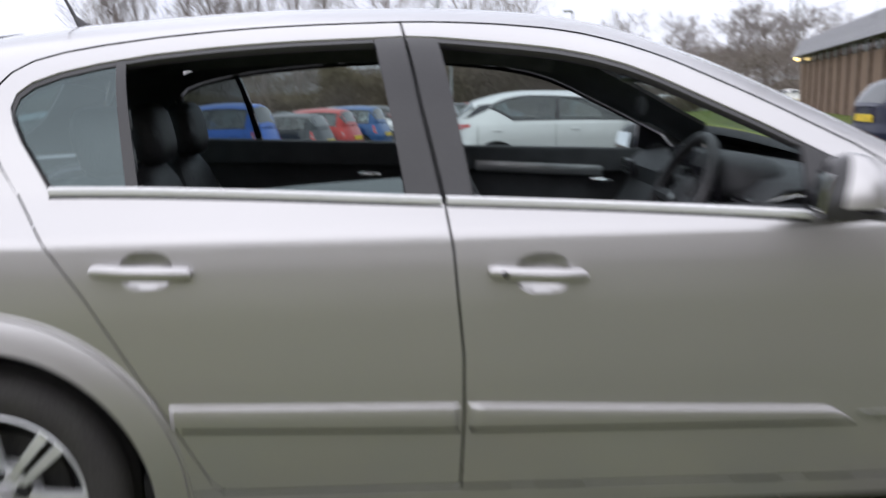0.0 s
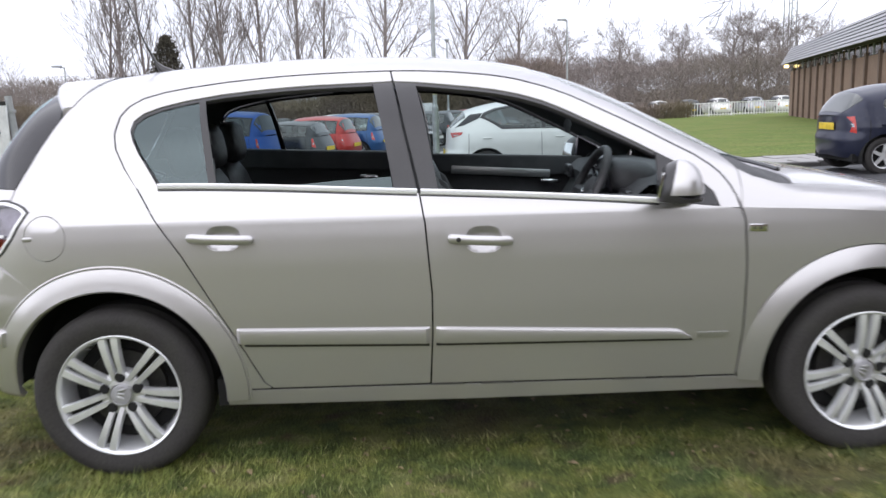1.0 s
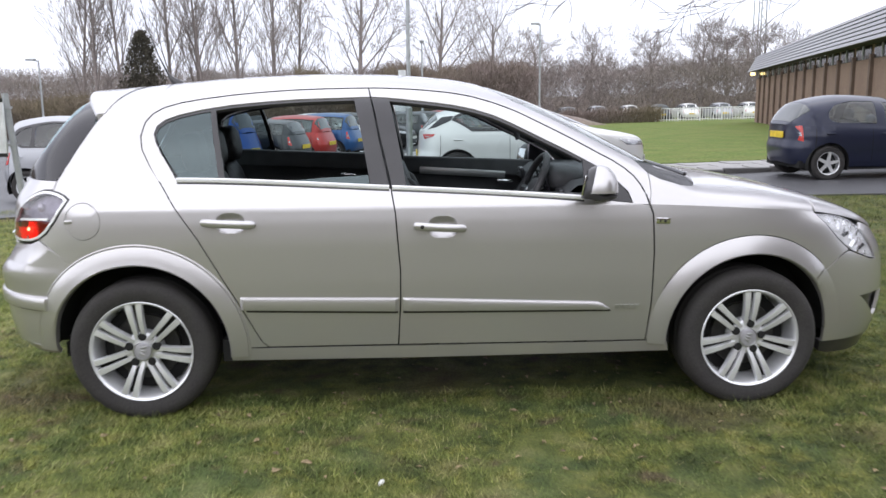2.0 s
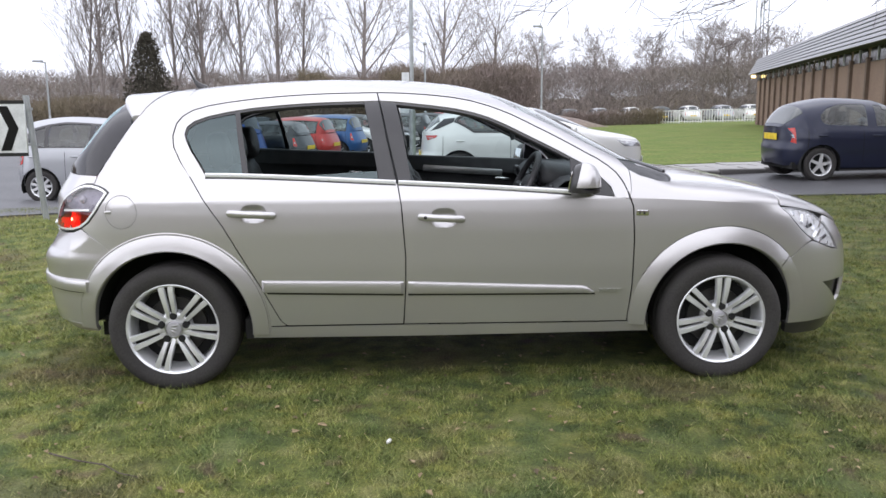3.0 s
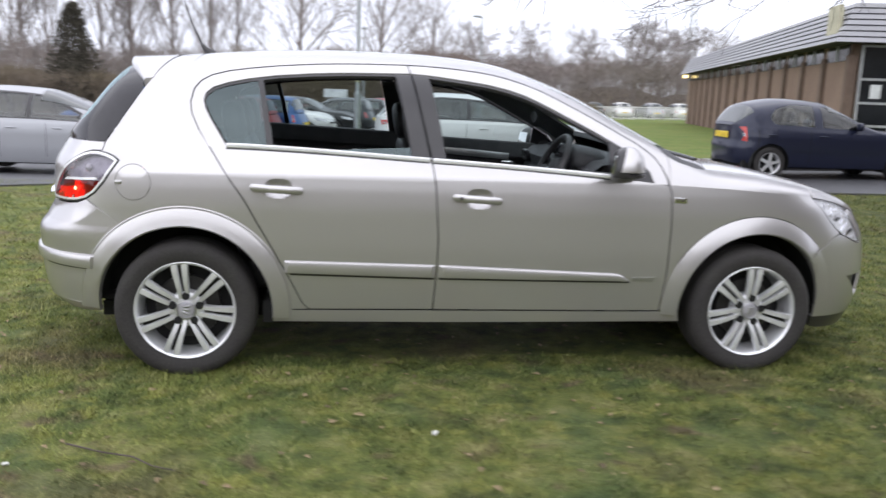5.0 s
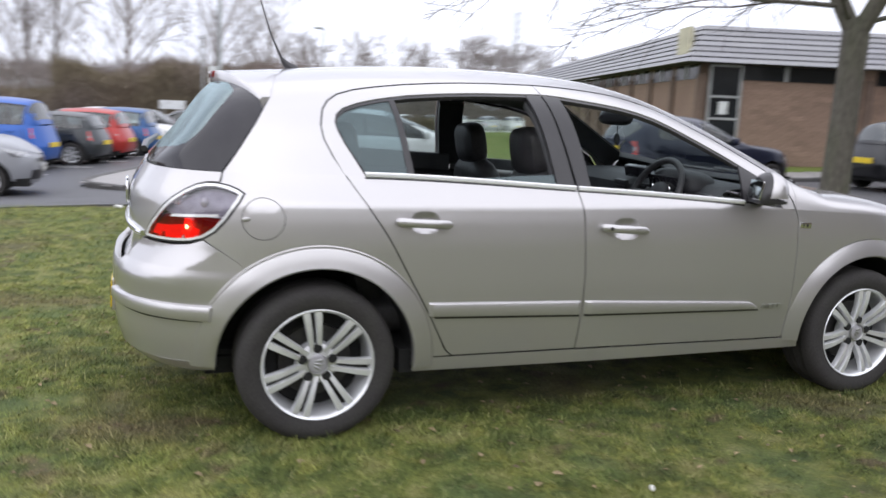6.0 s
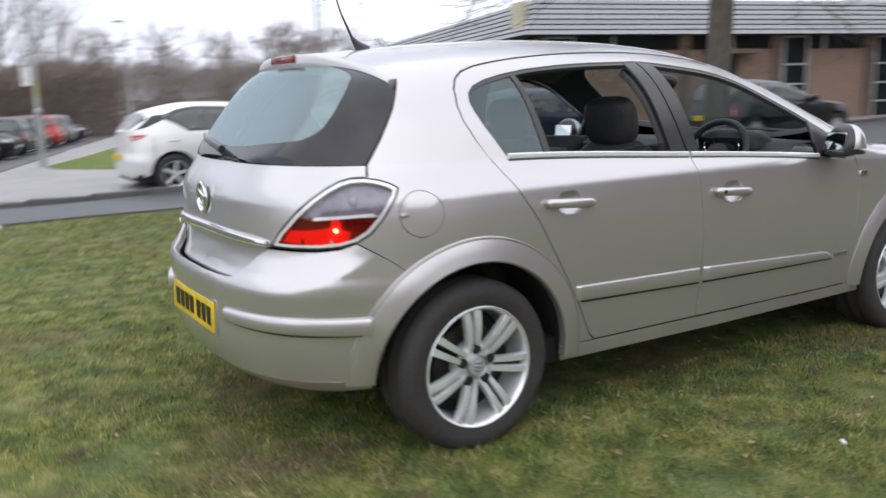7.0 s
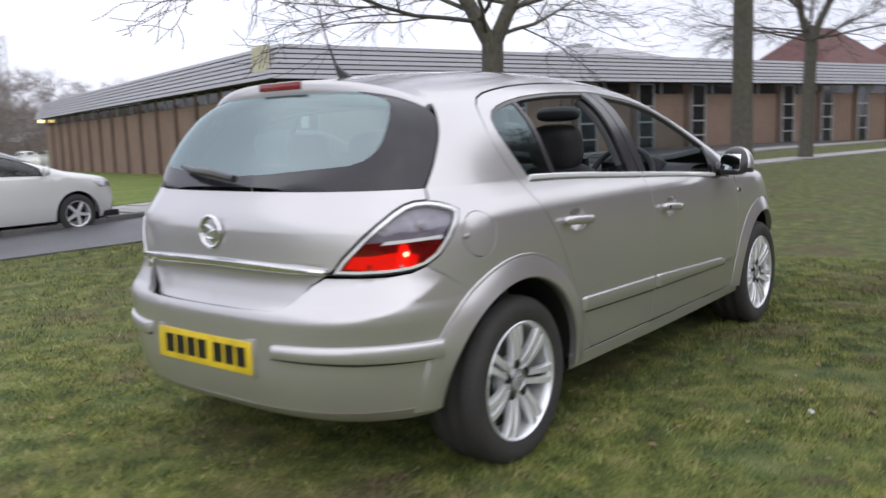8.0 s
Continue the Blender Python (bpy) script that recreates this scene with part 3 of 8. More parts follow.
FRONT_INNER = [(1.06, 1.361), (1.163, 1.350), (1.25, 1.340), (1.341, 1.327), (1.43, 1.308), (1.504, 1.285), (1.58, 1.252), (1.664, 1.21), (1.74, 1.172), (1.823, 1.130), (1.875, 1.102)]
LAMP = [(-0.650, 0.766), (-0.640, 0.785), (-0.620, 0.818), (-0.56, 0.885), (-0.515, 0.928), (-0.47, 0.962), (-0.435, 0.982), (-0.40, 0.992), (-0.36, 0.993), (-0.32, 0.986),
        (-0.285, 0.974), (-0.258, 0.958), (-0.270, 0.925), (-0.305, 0.865), (-0.345, 0.815), (-0.385, 0.787), (-0.43, 0.773), (-0.49, 0.766), (-0.57, 0.764)]
HEADLAMP = [(2.882, 0.847), (2.945, 0.840), (3.004, 0.822), (3.038, 0.795), (3.064, 0.755), (3.082, 0.70), (3.100, 0.614), (3.050, 0.625), (2.992, 0.652), (2.960, 0.669), (2.930, 0.697), (2.905, 0.735), (2.889, 0.785)]

car = thing("hatchback_car", "silver-beige five-door hatchback with its front windows down, parked on the lawn", "car")


SHUT = 0.0029  # half the gap between the doors and their neighbours


def flank(name, edge_low, mat, parent, holes=(), step=0.05, label="", upper=None, lift=0.0, mirror=False):
    skin = Skin()
    skin.region(LOW, edge_low, step, holes, gap=SHUT, lift=lift, sides=(mirror,))
    if upper:
        skin.region(TOP, upper, step, scale=UP, gap=SHUT, sides=(mirror,))
    return skin.make(name, mat, parent, label)


def belt_line(x0, x1, n=24, up_by=0.0):
    return [(float(x), float(ASTRA.belt(x)) + up_by) for x in np.linspace(x0, x1, n)]


def handle(parent, x0, x1, z0, z1, mirror, lock):
    """A grab handle with its two feet, and its key hole."""
    sg = 1 if mirror else -1
    xm = (x0 + x1) / 2
    y = -float(LOW(np.array([xm]), np.array([(z0 + z1) / 2]))[0, 1])
    bm = bmesh.new()
    n = 26
    rings = []
    for k in range(n + 1):
        u = 0.5 - 0.5 * math.cos(math.pi * k / n)
        x, z = x0 + (x1 - x0) * u, z0 + (z1 - z0) * u
        w = 0.0150 * (1 - abs(2 * u - 1) ** 14) ** 0.4 + 0.0015
        out = 0.016 + 0.018 * (1 - abs(2 * u - 1) ** 2.2)
        ring = []
        for j in range(12):
            a = 2 * math.pi * j / 12
            ring.append(bm.verts.new((x, sg * (y + out + 0.010 * math.cos(a) - 0.004), z + w * math.sin(a))))
        rings.append(ring)
    for a, b in zip(rings, rings[1:]):
        for j in range(12):
            bm.faces.new((a[j], a[(j + 1) % 12], b[(j + 1) % 12], b[j]))
    bm.faces.new(rings[0])
    bm.faces.new(rings[-1])
    for x in (x0 + 0.02, x1 - 0.02):
        box(bm, x - 0.012, x + 0.012, sg * (y + 0.002) - 0.010, sg * (y + 0.002) + 0.010, (z0 + z1) / 2 - 0.007, (z0 + z1) / 2 + 0.007)
    bmesh.ops.recalc_face_normals(bm, faces=bm.faces[:])
    part("door_handle", bm, SILVER, parent)
    if lock:
        bm = lathe([(0.0, 0.0), (0.008, 0.0), (0.008, 0.006)], 14)
        bmesh.ops.transform(bm, matrix=Matrix.Translation((x0 + 0.035, sg * (y + 0.035), z0 - 0.002)), verts=bm.verts)
        part("key_hole", bm, BLACK_TRIM, parent)


def strip_along(x0, x1, up_by, r, out, mirror, n=30):
    """A slim bar that follows the belt."""
    bm = bmesh.new()
    sg = -1 if mirror else 1
    rings = []
    for x in np.linspace(x0, x1, n):
        z = float(ASTRA.belt(x)) + up_by
        y = float(ASTRA.half(x, ASTRA.belt(x)))
        ring = []
        for a in range(8):
            c, s = math.cos(a * math.pi / 4), math.sin(a * math.pi / 4)
            ring.append(bm.verts.new((x, -sg * (y + out + 0.006 * c), z + r * s)))
        rings.append(ring)
    for a, b in zip(rings, rings[1:]):
        for j in range(8):
            bm.faces.new((a[j], a[(j + 1) % 8], b[(j + 1) % 8], b[j]))
    bm.faces.new(rings[0])
    bm.faces.new(rings[-1])
    bmesh.ops.recalc_face_normals(bm, faces=bm.faces[:])
    return bm


def moulding(name, parent, label, knots, tall, mirror, n=48):
    """A raised moulding on the flank. knots: s, upper edge, lower edge; both ends are rounded off."""
    ks, kt, kb = (np.array(c, float) for c in zip(*knots))
    ss = np.linspace(ks[0], ks[-1], n)
    v, f = [], []
    prof = [(0.0, -0.006), (0.0, 0.6), (0.03, 0.93), (0.08, 1.0), (0.5, 1.0), (0.84, 0.93), (0.93, 0.78), (0.98, 0.40), (1.0, -0.2)]
    for i, s in enumerate(ss):
        zt, zb = float(np.interp(s, ks, kt)), float(np.interp(s, ks, kb))
        fade = min(1.0, 3.2 * min(i, n - 1 - i) / (n * 0.06)) if 0 < min(i, n - 1 - i) < n * 0.06 else (0.0 if min(i, n - 1 - i) == 0 else 1.0)
        zs = np.array([zb + (zt - zb) * u for u, _ in prof])
        p, nn = normals_of(LOW, np.stack([np.full(len(prof), s), zs], -1))
        v += list(p + nn * (np.array([k for _, k in prof]) * tall * max(fade, 0.05))[:, None])
    c = len(prof)
    for i in range(n - 1):
        for j in range(c - 1):
            f.append((i * c + j, (i + 1) * c + j, (i + 1) * c + j + 1, i * c + j + 1))
    if mirror:
        v = [q * (1, -1, 1) for q in v]
        f = [q[::-1] for q in f]
    bm = bmesh.new()
    vs = [bm.verts.new(tuple(q)) for q in v]
    for q in f:
        bm.faces.new([vs[k] for k in q])
    bmesh.ops.recalc_face_normals(bm, faces=bm.faces[:])
    if sum(q.normal.y for q in bm.faces) * (1 if mirror else -1) < 0:
        bmesh.ops.reverse_faces(bm, faces=bm.faces[:])
    return part(name, bm, SILVER, parent, label)


def slot(cx, cz, rx, rz, n=36):
    """A rounded oblong."""
    return [(cx + rx * math.copysign(abs(math.cos(a)) ** 0.72, math.cos(a)), cz + rz * math.copysign(abs(math.sin(a)) ** 0.72, math.sin(a))) for a in (2 * math.pi * k / n for k in range(n))]


def scoop(cx, cz, rx, rz, mirror, parent):
    """The bowl behind a door handle."""
    skin = Skin()
    skin.region(LOW, slot(cx, cz, rx, rz), 0.010, gap=0, flange=0,
                lift=lambda v: -0.025 * np.clip(1 - (np.abs((v[:, 0] - cx) / rx) ** 2.78 + np.abs((v[:, 2] - cz) / rz) ** 2.78), 0, 1) ** 1.1 * (1 + 0.35 * (v[:, 2] - cz) / rz), sides=(mirror,))
    skin.make("handle_bowl", SILVER, parent)


def build_side(mirror):
    """Doors, wing, flank, sill and their fittings on one side of the car."""
    sd = (mirror,)
    # rear door
    low = on_side(DOOR_GAP + belt_line(1.063, 0.100, 24, SHUT)[1:-1] + REAR_EDGE[::-1])
    top = [(0.098, -0.006)] + above(REAR_ARCH + [(0.978, 1.366)] + REAR_INNER[:0:-1]) + [(0.18, -0.006)]
    bowl_r = slot(0.40, 0.858, 0.060, 0.043)
    rear = flank("rear_door", low, SILVER, car, [bowl_r], 0.018, "silver rear door", top, mirror=mirror)
    scoop(0.40, 0.858, 0.060, 0.043, mirror, rear)
    handle(rear, 0.281, 0.503, 0.864, 0.852, mirror, False)
    trim = Skin().region(TOP, above([(0.904, 1.3635), (0.978, 1.3655), (1.0135, 1.198), (1.0585, 0.9905), (0.976, 0.9945)]), 0.05, scale=UP, lift=-0.002, sides=sd)
    trim.make("pillar_trim", BLACK_TRIM, rear, "black pillar cover")
    part("belt_strip", strip_along(0.175, 1.056, 0.003, 0.0105, 0.004, mirror), BRIGHT, rear, "chrome belt strip")
    # thin black line just below the chrome strip
    part("belt_under_line", strip_along(0.175, 1.056, -0.0105, 0.0040, 0.0025, mirror), BLACK_TRIM, rear, "thin black line below the chrome strip")
    moulding("rub_strip", rear, "raised side moulding", [(0.425, 0.547, 0.491), (1.086, 0.533, 0.474)], 0.0135, mirror)
    # thin black band along the moulding's lower edge
    Skin().region(LOW, [(0.445, 0.4905), (1.083, 0.4735), (1.083, 0.464), (0.452, 0.480)], 0.03, gap=0, flange=0.004, lift=0.002, sides=sd).make("strip_under_line", BLACK_TRIM, rear)
    Skin().region(TOP, above([(0.186, 1.0305), (0.112, 1.144), (0.081, 1.21), (0.084, 1.243), (0.118, 1.272), (0.256, 1.311), (0.300, 1.317), (0.352, 1.021)]), 0.04, scale=UP, gap=0, flange=0.004, lift=-0.007, sides=sd).make("quarter_glass", GLASS_TINT, rear, "fixed tinted quarter pane")
    Skin().region(TOP, above([(0.296, 1.3255), (0.318, 1.328), (0.374, 1.02), (0.346, 1.022)]), 0.03, scale=UP, gap=0, flange=0.012, lift=-0.003, sides=sd).make("window_divider", BLACK_TRIM, rear)
    seal = [(x + 0.006, z - 0.009) for x, z in REAR_INNER]
    Skin().region(TOP, above(REAR_INNER + [(0.9045, 1.352)] + seal[::-1]), 0.03, scale=UP, gap=0, flange=0.02, lift=-0.004, sides=sd).make("window_seal", BLACK_TRIM, rear)
    if mirror:
        Skin().region(TOP, above([(0.374, 1.02), (0.318, 1.325), (0.524, 1.343), (0.9, 1.357), (0.972, 0.996)]), 0.05, scale=UP, gap=0, flange=0.004, lift=-0.008, sides=sd).make("window_glass", GLASS_CLEAR, rear)
    else:
        Skin().region(TOP, above([(0.46, 1.017), (0.62, 1.026), (0.80, 1.038), (0.967, 1.046), (0.974, 0.996)]), 0.05, scale=UP, gap=0, flange=0.004, lift=-0.010, sides=sd).make("window_glass", GLASS_TINT, rear, "pane wound almost right down")
    # front door
    low = on_side(DOOR_GAP[::-1] + FRONT_EDGE + belt_line(2.152, 1.063, 24, SHUT)[1:-1])
    top = above([(0.980, 1.366)] + FRONT_ARCH) + [(2.150, -0.006), (2.079, -0.006)] + above([(2.06, 0.965), (1.98, 1.046)] + FRONT_INNER[::-1])
    bowl_f = slot(1.277, 0.83, 0.062, 0.046)
    front = flank("front_door", low, SILVER, car, [bowl_f], 0.018, "silver front door with its window down", top, mirror=mirror)
    scoop(1.277, 0.83, 0.062, 0.046, mirror, front)
    handle(front, 1.155, 1.374, 0.838, 0.824, mirror, True)
    Skin().region(TOP, above([(0.981, 1.3655), (1.06, 1.3605), (1.132, 0.986), (1.0665, 0.9895), (1.0195, 1.198)]), 0.05, scale=UP, lift=-0.002, sides=sd).make("pillar_trim", BLACK_TRIM, front, "black pillar cover")
    Skin().region(TOP, above([(1.875, 1.100), (1.98, 1.045), (2.058, 0.965), (2.078, 0.9185), (1.871, 0.9395)]), 0.05, scale=UP, lift=0.0, sides=sd).make("mirror_panel", BLACK_TRIM, front, "black mirror mounting panel")
    part("belt_strip", strip_along(1.068, 1.872, 0.003, 0.0105, 0.004, mirror), BRIGHT, front, "chrome belt strip")
    part("belt_under_line", strip_along(1.068, 1.872, -0.0105, 0.0040, 0.0025, mirror), BLACK_TRIM, front, "thin black line below the chrome strip")
    moulding("rub_strip", front, "raised side moulding", [(1.106, 0.533, 0.474), (1.93, 0.499, 0.464), (1.95, 0.494, 0.463), (1.99, 0.466, 0.462)], 0.0135, mirror)
    Skin().region(LOW, [(1.106, 0.4735), (1.99, 0.4615), (1.995, 0.453), (1.106, 0.464)], 0.03, gap=0, flange=0.004, lift=0.002, sides=sd).make("strip_under_line", BLACK_TRIM, front)
    seal = [(x - 0.002, z - 0.010) for x, z in FRONT_INNER]
    Skin().region(TOP, above(FRONT_INNER + seal[::-1]), 0.03, scale=UP, gap=0, flange=0.02, lift=-0.004, sides=sd).make("window_seal", BLACK_TRIM, front)
    if mirror:
        Skin().region(TOP, above([(1.132, 0.987), (1.065, 1.355), (1.341, 1.32), (1.504, 1.278), (1.664, 1.203), (1.87, 1.10), (1.868, 0.942)]), 0.05, scale=UP, gap=0, flange=0.004, lift=-0.008, sides=sd).make("window_glass", GLASS_CLEAR, front)
    sg = 1 if mirror else -1
    # the trim level's lettering, too small to read, as bars
    y = float(LOW(np.array([2.06]), np.array([0.48]))[0, 1])
    for k, w in enumerate((0.018, 0.006, 0.020, 0.018, 0.018)):
        bm = bmesh.new()
        x = 2.012 + (0, 0.024, 0.036, 0.062, 0.086)[k]
        box(bm, x, x + w, -0.002, 0.002, -0.009, 0.009)
        bmesh.ops.transform(bm, matrix=Matrix.Translation((0, -sg * (y - 0.002), 0.472)), verts=bm.verts)
        part("badge_bar", bm, ALU, front, smooth=False)
    # door mirror
    mir = thing("door_mirror", "", "")
    mir.parent = front
    set_m = pose(1.905, sg * 0.925, 1.012, 0, 0, sg * 13)

    def dome(x, y, z, cut):
        """A teardrop with a flat foot; its open side leans back towards the top."""
        bm = puff((x, y, z), 2.25, (0.004, 0, -0.038), (0, 0, 0), 32)
        for v in bm.verts:
            v.co.z = max(v.co.z, -0.058)
            v.co.x = max(v.co.x, cut + 0.20 * (v.co.z + 0.058))
        return bm

    cap = dome(0.158, 0.172, 0.222, -0.030)
    for v in cap.verts:
        v.co.z = max(v.co.z, -0.034)
    bmesh.ops.transform(cap, matrix=set_m, verts=cap.verts)
    part("mirror_cap", cap, SILVER, mir, "silver mirror cap")
    shell_back = dome(0.152, 0.167, 0.217, -0.066)
    for v in shell_back.verts:
        if v.co.z > -0.032:
            v.co.x = min(v.co.x, -0.022 + 0.20 * (v.co.z + 0.058))
    bmesh.ops.transform(shell_back, matrix=set_m, verts=shell_back.verts)
    part("mirror_housing", shell_back, BLACK_TRIM, mir, "black mirror housing")
    bm = puff((0.085, 0.16, 0.04), 3.0, (1.925, sg * 0.890, 0.958), (0, 0, sg * 16), 16)
    part("mirror_base", bm, BLACK_TRIM, mir)
    bm = bmesh.new()
    tube(bm, [(1.965, sg * 0.78, 0.965), (1.97, sg * 0.87, 0.965)], [0.04, 0.03], 12)
    part("mirror_arm", bm, BLACK_TRIM, mir)
    bm = soft_box(-0.003, 0.003, -0.058, 0.058, -0.042, 0.040, 0.0025, 2, set_m @ pose(-0.0545, 0, -0.004, 0, 11, 0))
    part("mirror_glass", bm, CHROME, mir, "mirror glass")
    # rear flank
    flap_hole = on_side(ellipse(-0.207, 0.870, 0.077, 0.077, 32))
    low = on_side([(0.098, 1.03), (0.133, 0.978), (0.257, 0.797), (0.378, 0.581), (0.429, 0.491), (0.502, 0.347), (0.526, 0.324), (0.37, 0.321)]
                  + arc(0, 0.38, 2, 120)) + on_side([(-0.225, 0.649), (-0.30, 0.713)]) + LAMP[15:10:-1] + LAMP[10:7:-1] + [(-0.350, 0.994), (-0.353, 1.03)]
    low += on_side([(x, 1.03) for x in np.linspace(-0.30, 0.08, 14)])
    skin = Skin().region(LOW, low, 0.018, [flap_hole], gap=0, sides=sd, seam=ASTRA.belt)
    flank_ob = skin.make("rear_flank", SILVER, car)
    flap = Skin().region(LOW, on_side(ellipse(-0.207, 0.870, 0.0745, 0.0745, 32)), 0.04, gap=0, flange=0.012, lift=-0.0005, sides=sd).make("fuel_flap", SILVER, flank_ob, "round fuel filler flap") if not mirror else None
    if mirror:
        Skin().region(LOW, flap_hole, 0.04, gap=0, flange=0, lift=-0.0002, sides=sd).make("flank_patch", SILVER, flank_ob)
    else:
        bm = puff((0.034, 0.012, 0.016), 3, (-0.268, -float(ASTRA.half(-0.268, 0.869)) - 0.004, 0.869), (0, 0, 12), 12)
        part("flap_pull", bm, SILVER, flap)
    # front wing
    low = on_side([(2.156, float(ASTRA.belt(2.156))), (2.170, 0.87), (2.178, 0.709), (2.174, 0.487), (2.157, 0.322), (2.25, 0.32)] + arc(2.614, 0.38, 178, 42)) + [(2.785, 0.573), (2.828, 0.608), (2.889, 0.658), (2.937, 0.680), (2.926, 0.695), (2.901, 0.733), (2.885, 0.783), (2.878, 0.849)] + on_side(belt_line(2.905, 2.156, 20))
    groove = on_side(arc(2.614, 0.4578, 150, 44) + arc(2.614, 0.4540, 44, 150))
    skin = Skin().region(LOW, low, 0.018, [groove], gap=0, sides=sd, seam=ASTRA.belt)
    skin.region(TOP, [(2.16, 0), (2.4, 0), (2.6, 0), (2.9, 0)] + plan_of([(2.9, 0.632), (2.75, 0.66), (2.5, 0.688), (2.40, 0.708), (2.366, 0.726), (2.302, 0.763), (2.212, 0.762), (2.165, 0.744)]) + above([(2.160, 0.950), (2.155, 0.925)]), 0.05, gap=0, scale=UP, sides=sd, seam=ASTRA.belt)
    wing = skin.make("front_wing", SILVER, car)
    bm = soft_box(-0.03, 0.03, -0.003, 0.003, -0.013, 0.013, 0.003, 2, pose(2.209, sg * (float(ASTRA.half(2.209, 0.84)) + 0.002), 0.841, 0, 3, 0))
    badge = part("side_badge", bm, CHROME, wing, "small chrome badge")
    for dx, w in ((-0.013, 0.006), (0.008, 0.010)):
        bm = soft_box(dx - w / 2, dx + w / 2, -0.001, 0.001, -0.006, 0.006, 0.001, 1, pose(2.209, sg * (float(ASTRA.half(2.209, 0.84)) + 0.0058), 0.841, 0, 3, 0))
        part("badge_inset", bm, BLACK_TRIM, badge)
    # sill under the doors
    sill = on_side([(0.37, 0.3185), (1.083, 0.3185), (2.25, 0.3125), (2.262, 0.262), (1.2, 0.258), (0.372, 0.262)])
    Skin().region(LOW, sill, 0.06, flange=0.010, sides=sd).make("sill", SILVER, car, "painted sill")
    # wheel arch lips
    for cx, a0, a1, nm in ((0.0, -4, 181, "rear"), (WHEELBASE, 41.3, 182, "front"), (WHEELBASE, 4, 40.5, "bumper")):
        rs = ([(0.463, -0.001), (0.4605, 0.0035), (0.4575, 0.0045), (0.4555, 0.0003), (0.4530, 0.0003), (0.4505, 0.0062)] if nm == "rear" else [(0.4535, -0.022), (0.4533, 0.0012), (0.445, 0.0042)]) + [(0.430, 0.0095 if nm != "rear" else 0.0125), (0.404, 0.0175), (0.3795, 0.0225), (0.3735, 0.0165), (0.3725, -0.012)]
        v, f = [], []
        m = 72
        for i in range(m + 1):
            a = radians(a0 + (a1 - a0) * i / m)
            squash = 1 - 0.055 * max(0.0, math.cos(a)) if nm == "rear" else 1.0
            for r, off in rs:
                rr = 0.372 + (r - 0.372) * squash
                x, z = cx + rr * math.cos(a), HUB + rr * math.sin(a)
                s = float(ASTRA.s_of_x(x, z))
                p, nn = normals_of(LOW, np.array([[s, z]]))
                fade = min(1.0, (a1 - math.degrees(a)) / 30) if nm == "rear" else min(1.0, max(0.0, (math.degrees(a) - 22) / 24))
                v.append(p[0] + nn[0] * (off * (0.15 + 0.85 * fade) if off > 0 else off))
        c = len(rs)
        for i in range(m):
            for j in range(c - 1):
                f.append((i * c + j, i * c + j + 1, (i + 1) * c + j + 1, (i + 1) * c + j))
        if mirror:
            v = [q * (1, -1, 1) for q in v]
            f = [q[::-1] for q in f]
        ob = data_part("arch_lip", v, f, SILVER, car, "painted wheel arch lip", smooth=True)
        if nm == "bumper":
            continue
        bm = bmesh.new()
        prof = [(0.3735, -0.045), (0.376, 0.0), (0.388, 0.05), (0.388, 0.30)]
        rings = []
        for r, d in prof:
            rings.append([bm.verts.new((cx + r * math.cos(a), sg * min(0.79 - d, float(ASTRA.half(cx + r * math.cos(a), max(HUB + r * math.sin(a), 0.26))) - 0.006), HUB + r * math.sin(a))) for a in (radians(-1 + 179 * k / 30) for k in range(31))])
        for p, q in zip(rings, rings[1:]):
            for k in range(30):
                bm.faces.new((p[k], p[k + 1], q[k + 1], q[k]))
        bm.faces.new(rings[-1])
        part("arch_liner", bm, UNDER, car)
    # tail lamp
    lamp = thing("tail_lamp", "lit tail lamp, red below and smoky grey above, chrome edge", "")
    lamp.parent = car
    ring = np.array(LAMP)
    in1, in2 = shrink(ring, 0.0075), shrink(ring, 0.0165)
    Skin().region(LOW, ring, 0.03, [in1], gap=0.001, flange=0.02, lift=0.001, sides=sd).make("lamp_gasket", BLACK_TRIM, lamp)
    Skin().region(LOW, in1, 0.03, [in2], gap=0, flange=0.012, lift=0.005, sides=sd).make("lamp_bezel", BRIGHT, lamp, "chrome lamp edge")
    cut = 0.868
    upper = [p for p in in2 if p[1] > cut]
    lower = [p for p in in2 if p[1] <= cut]

    def cross(poly, z):
        out = []
        for a, b in zip(poly, np.roll(poly, -1, axis=0)):
            if (a[1] - z) * (b[1] - z) < 0:
                out.append(float(a[0] + (b[0] - a[0]) * (z - a[1]) / (b[1] - a[1])))
        return sorted(out)

    s0, s1 = cross(in2, cut)
    up_poly = [(s0, cut)] + sorted([tuple(p) for p in upper], key=lambda p: math.atan2(p[1] - 0.90, p[0] + 0.43), reverse=True) + [(s1, cut)]
    lo_poly = [(s1, cut)] + sorted([tuple(p) for p in lower], key=lambda p: math.atan2(p[0] + 0.45, p[1] - 0.86) % (2 * math.pi)) + [(s0, cut)]
    Skin().region(LOW, in2, 0.03, gap=0, flange=0, lift=-0.018, sides=sd).make("lamp_bowl", REFLECTOR_DULL, lamp)
    Skin().region(LOW, up_poly, 0.03, gap=0.001, flange=0.006, lift=0.004, sides=sd).make("upper_lens", LENS_GREY, lamp, "smoky grey lens")
    Skin().region(LOW, lo_poly, 0.03, gap=0.001, flange=0.006, lift=0.004, sides=sd).make("lower_lens", LENS_RED, lamp, "red lens, lit")
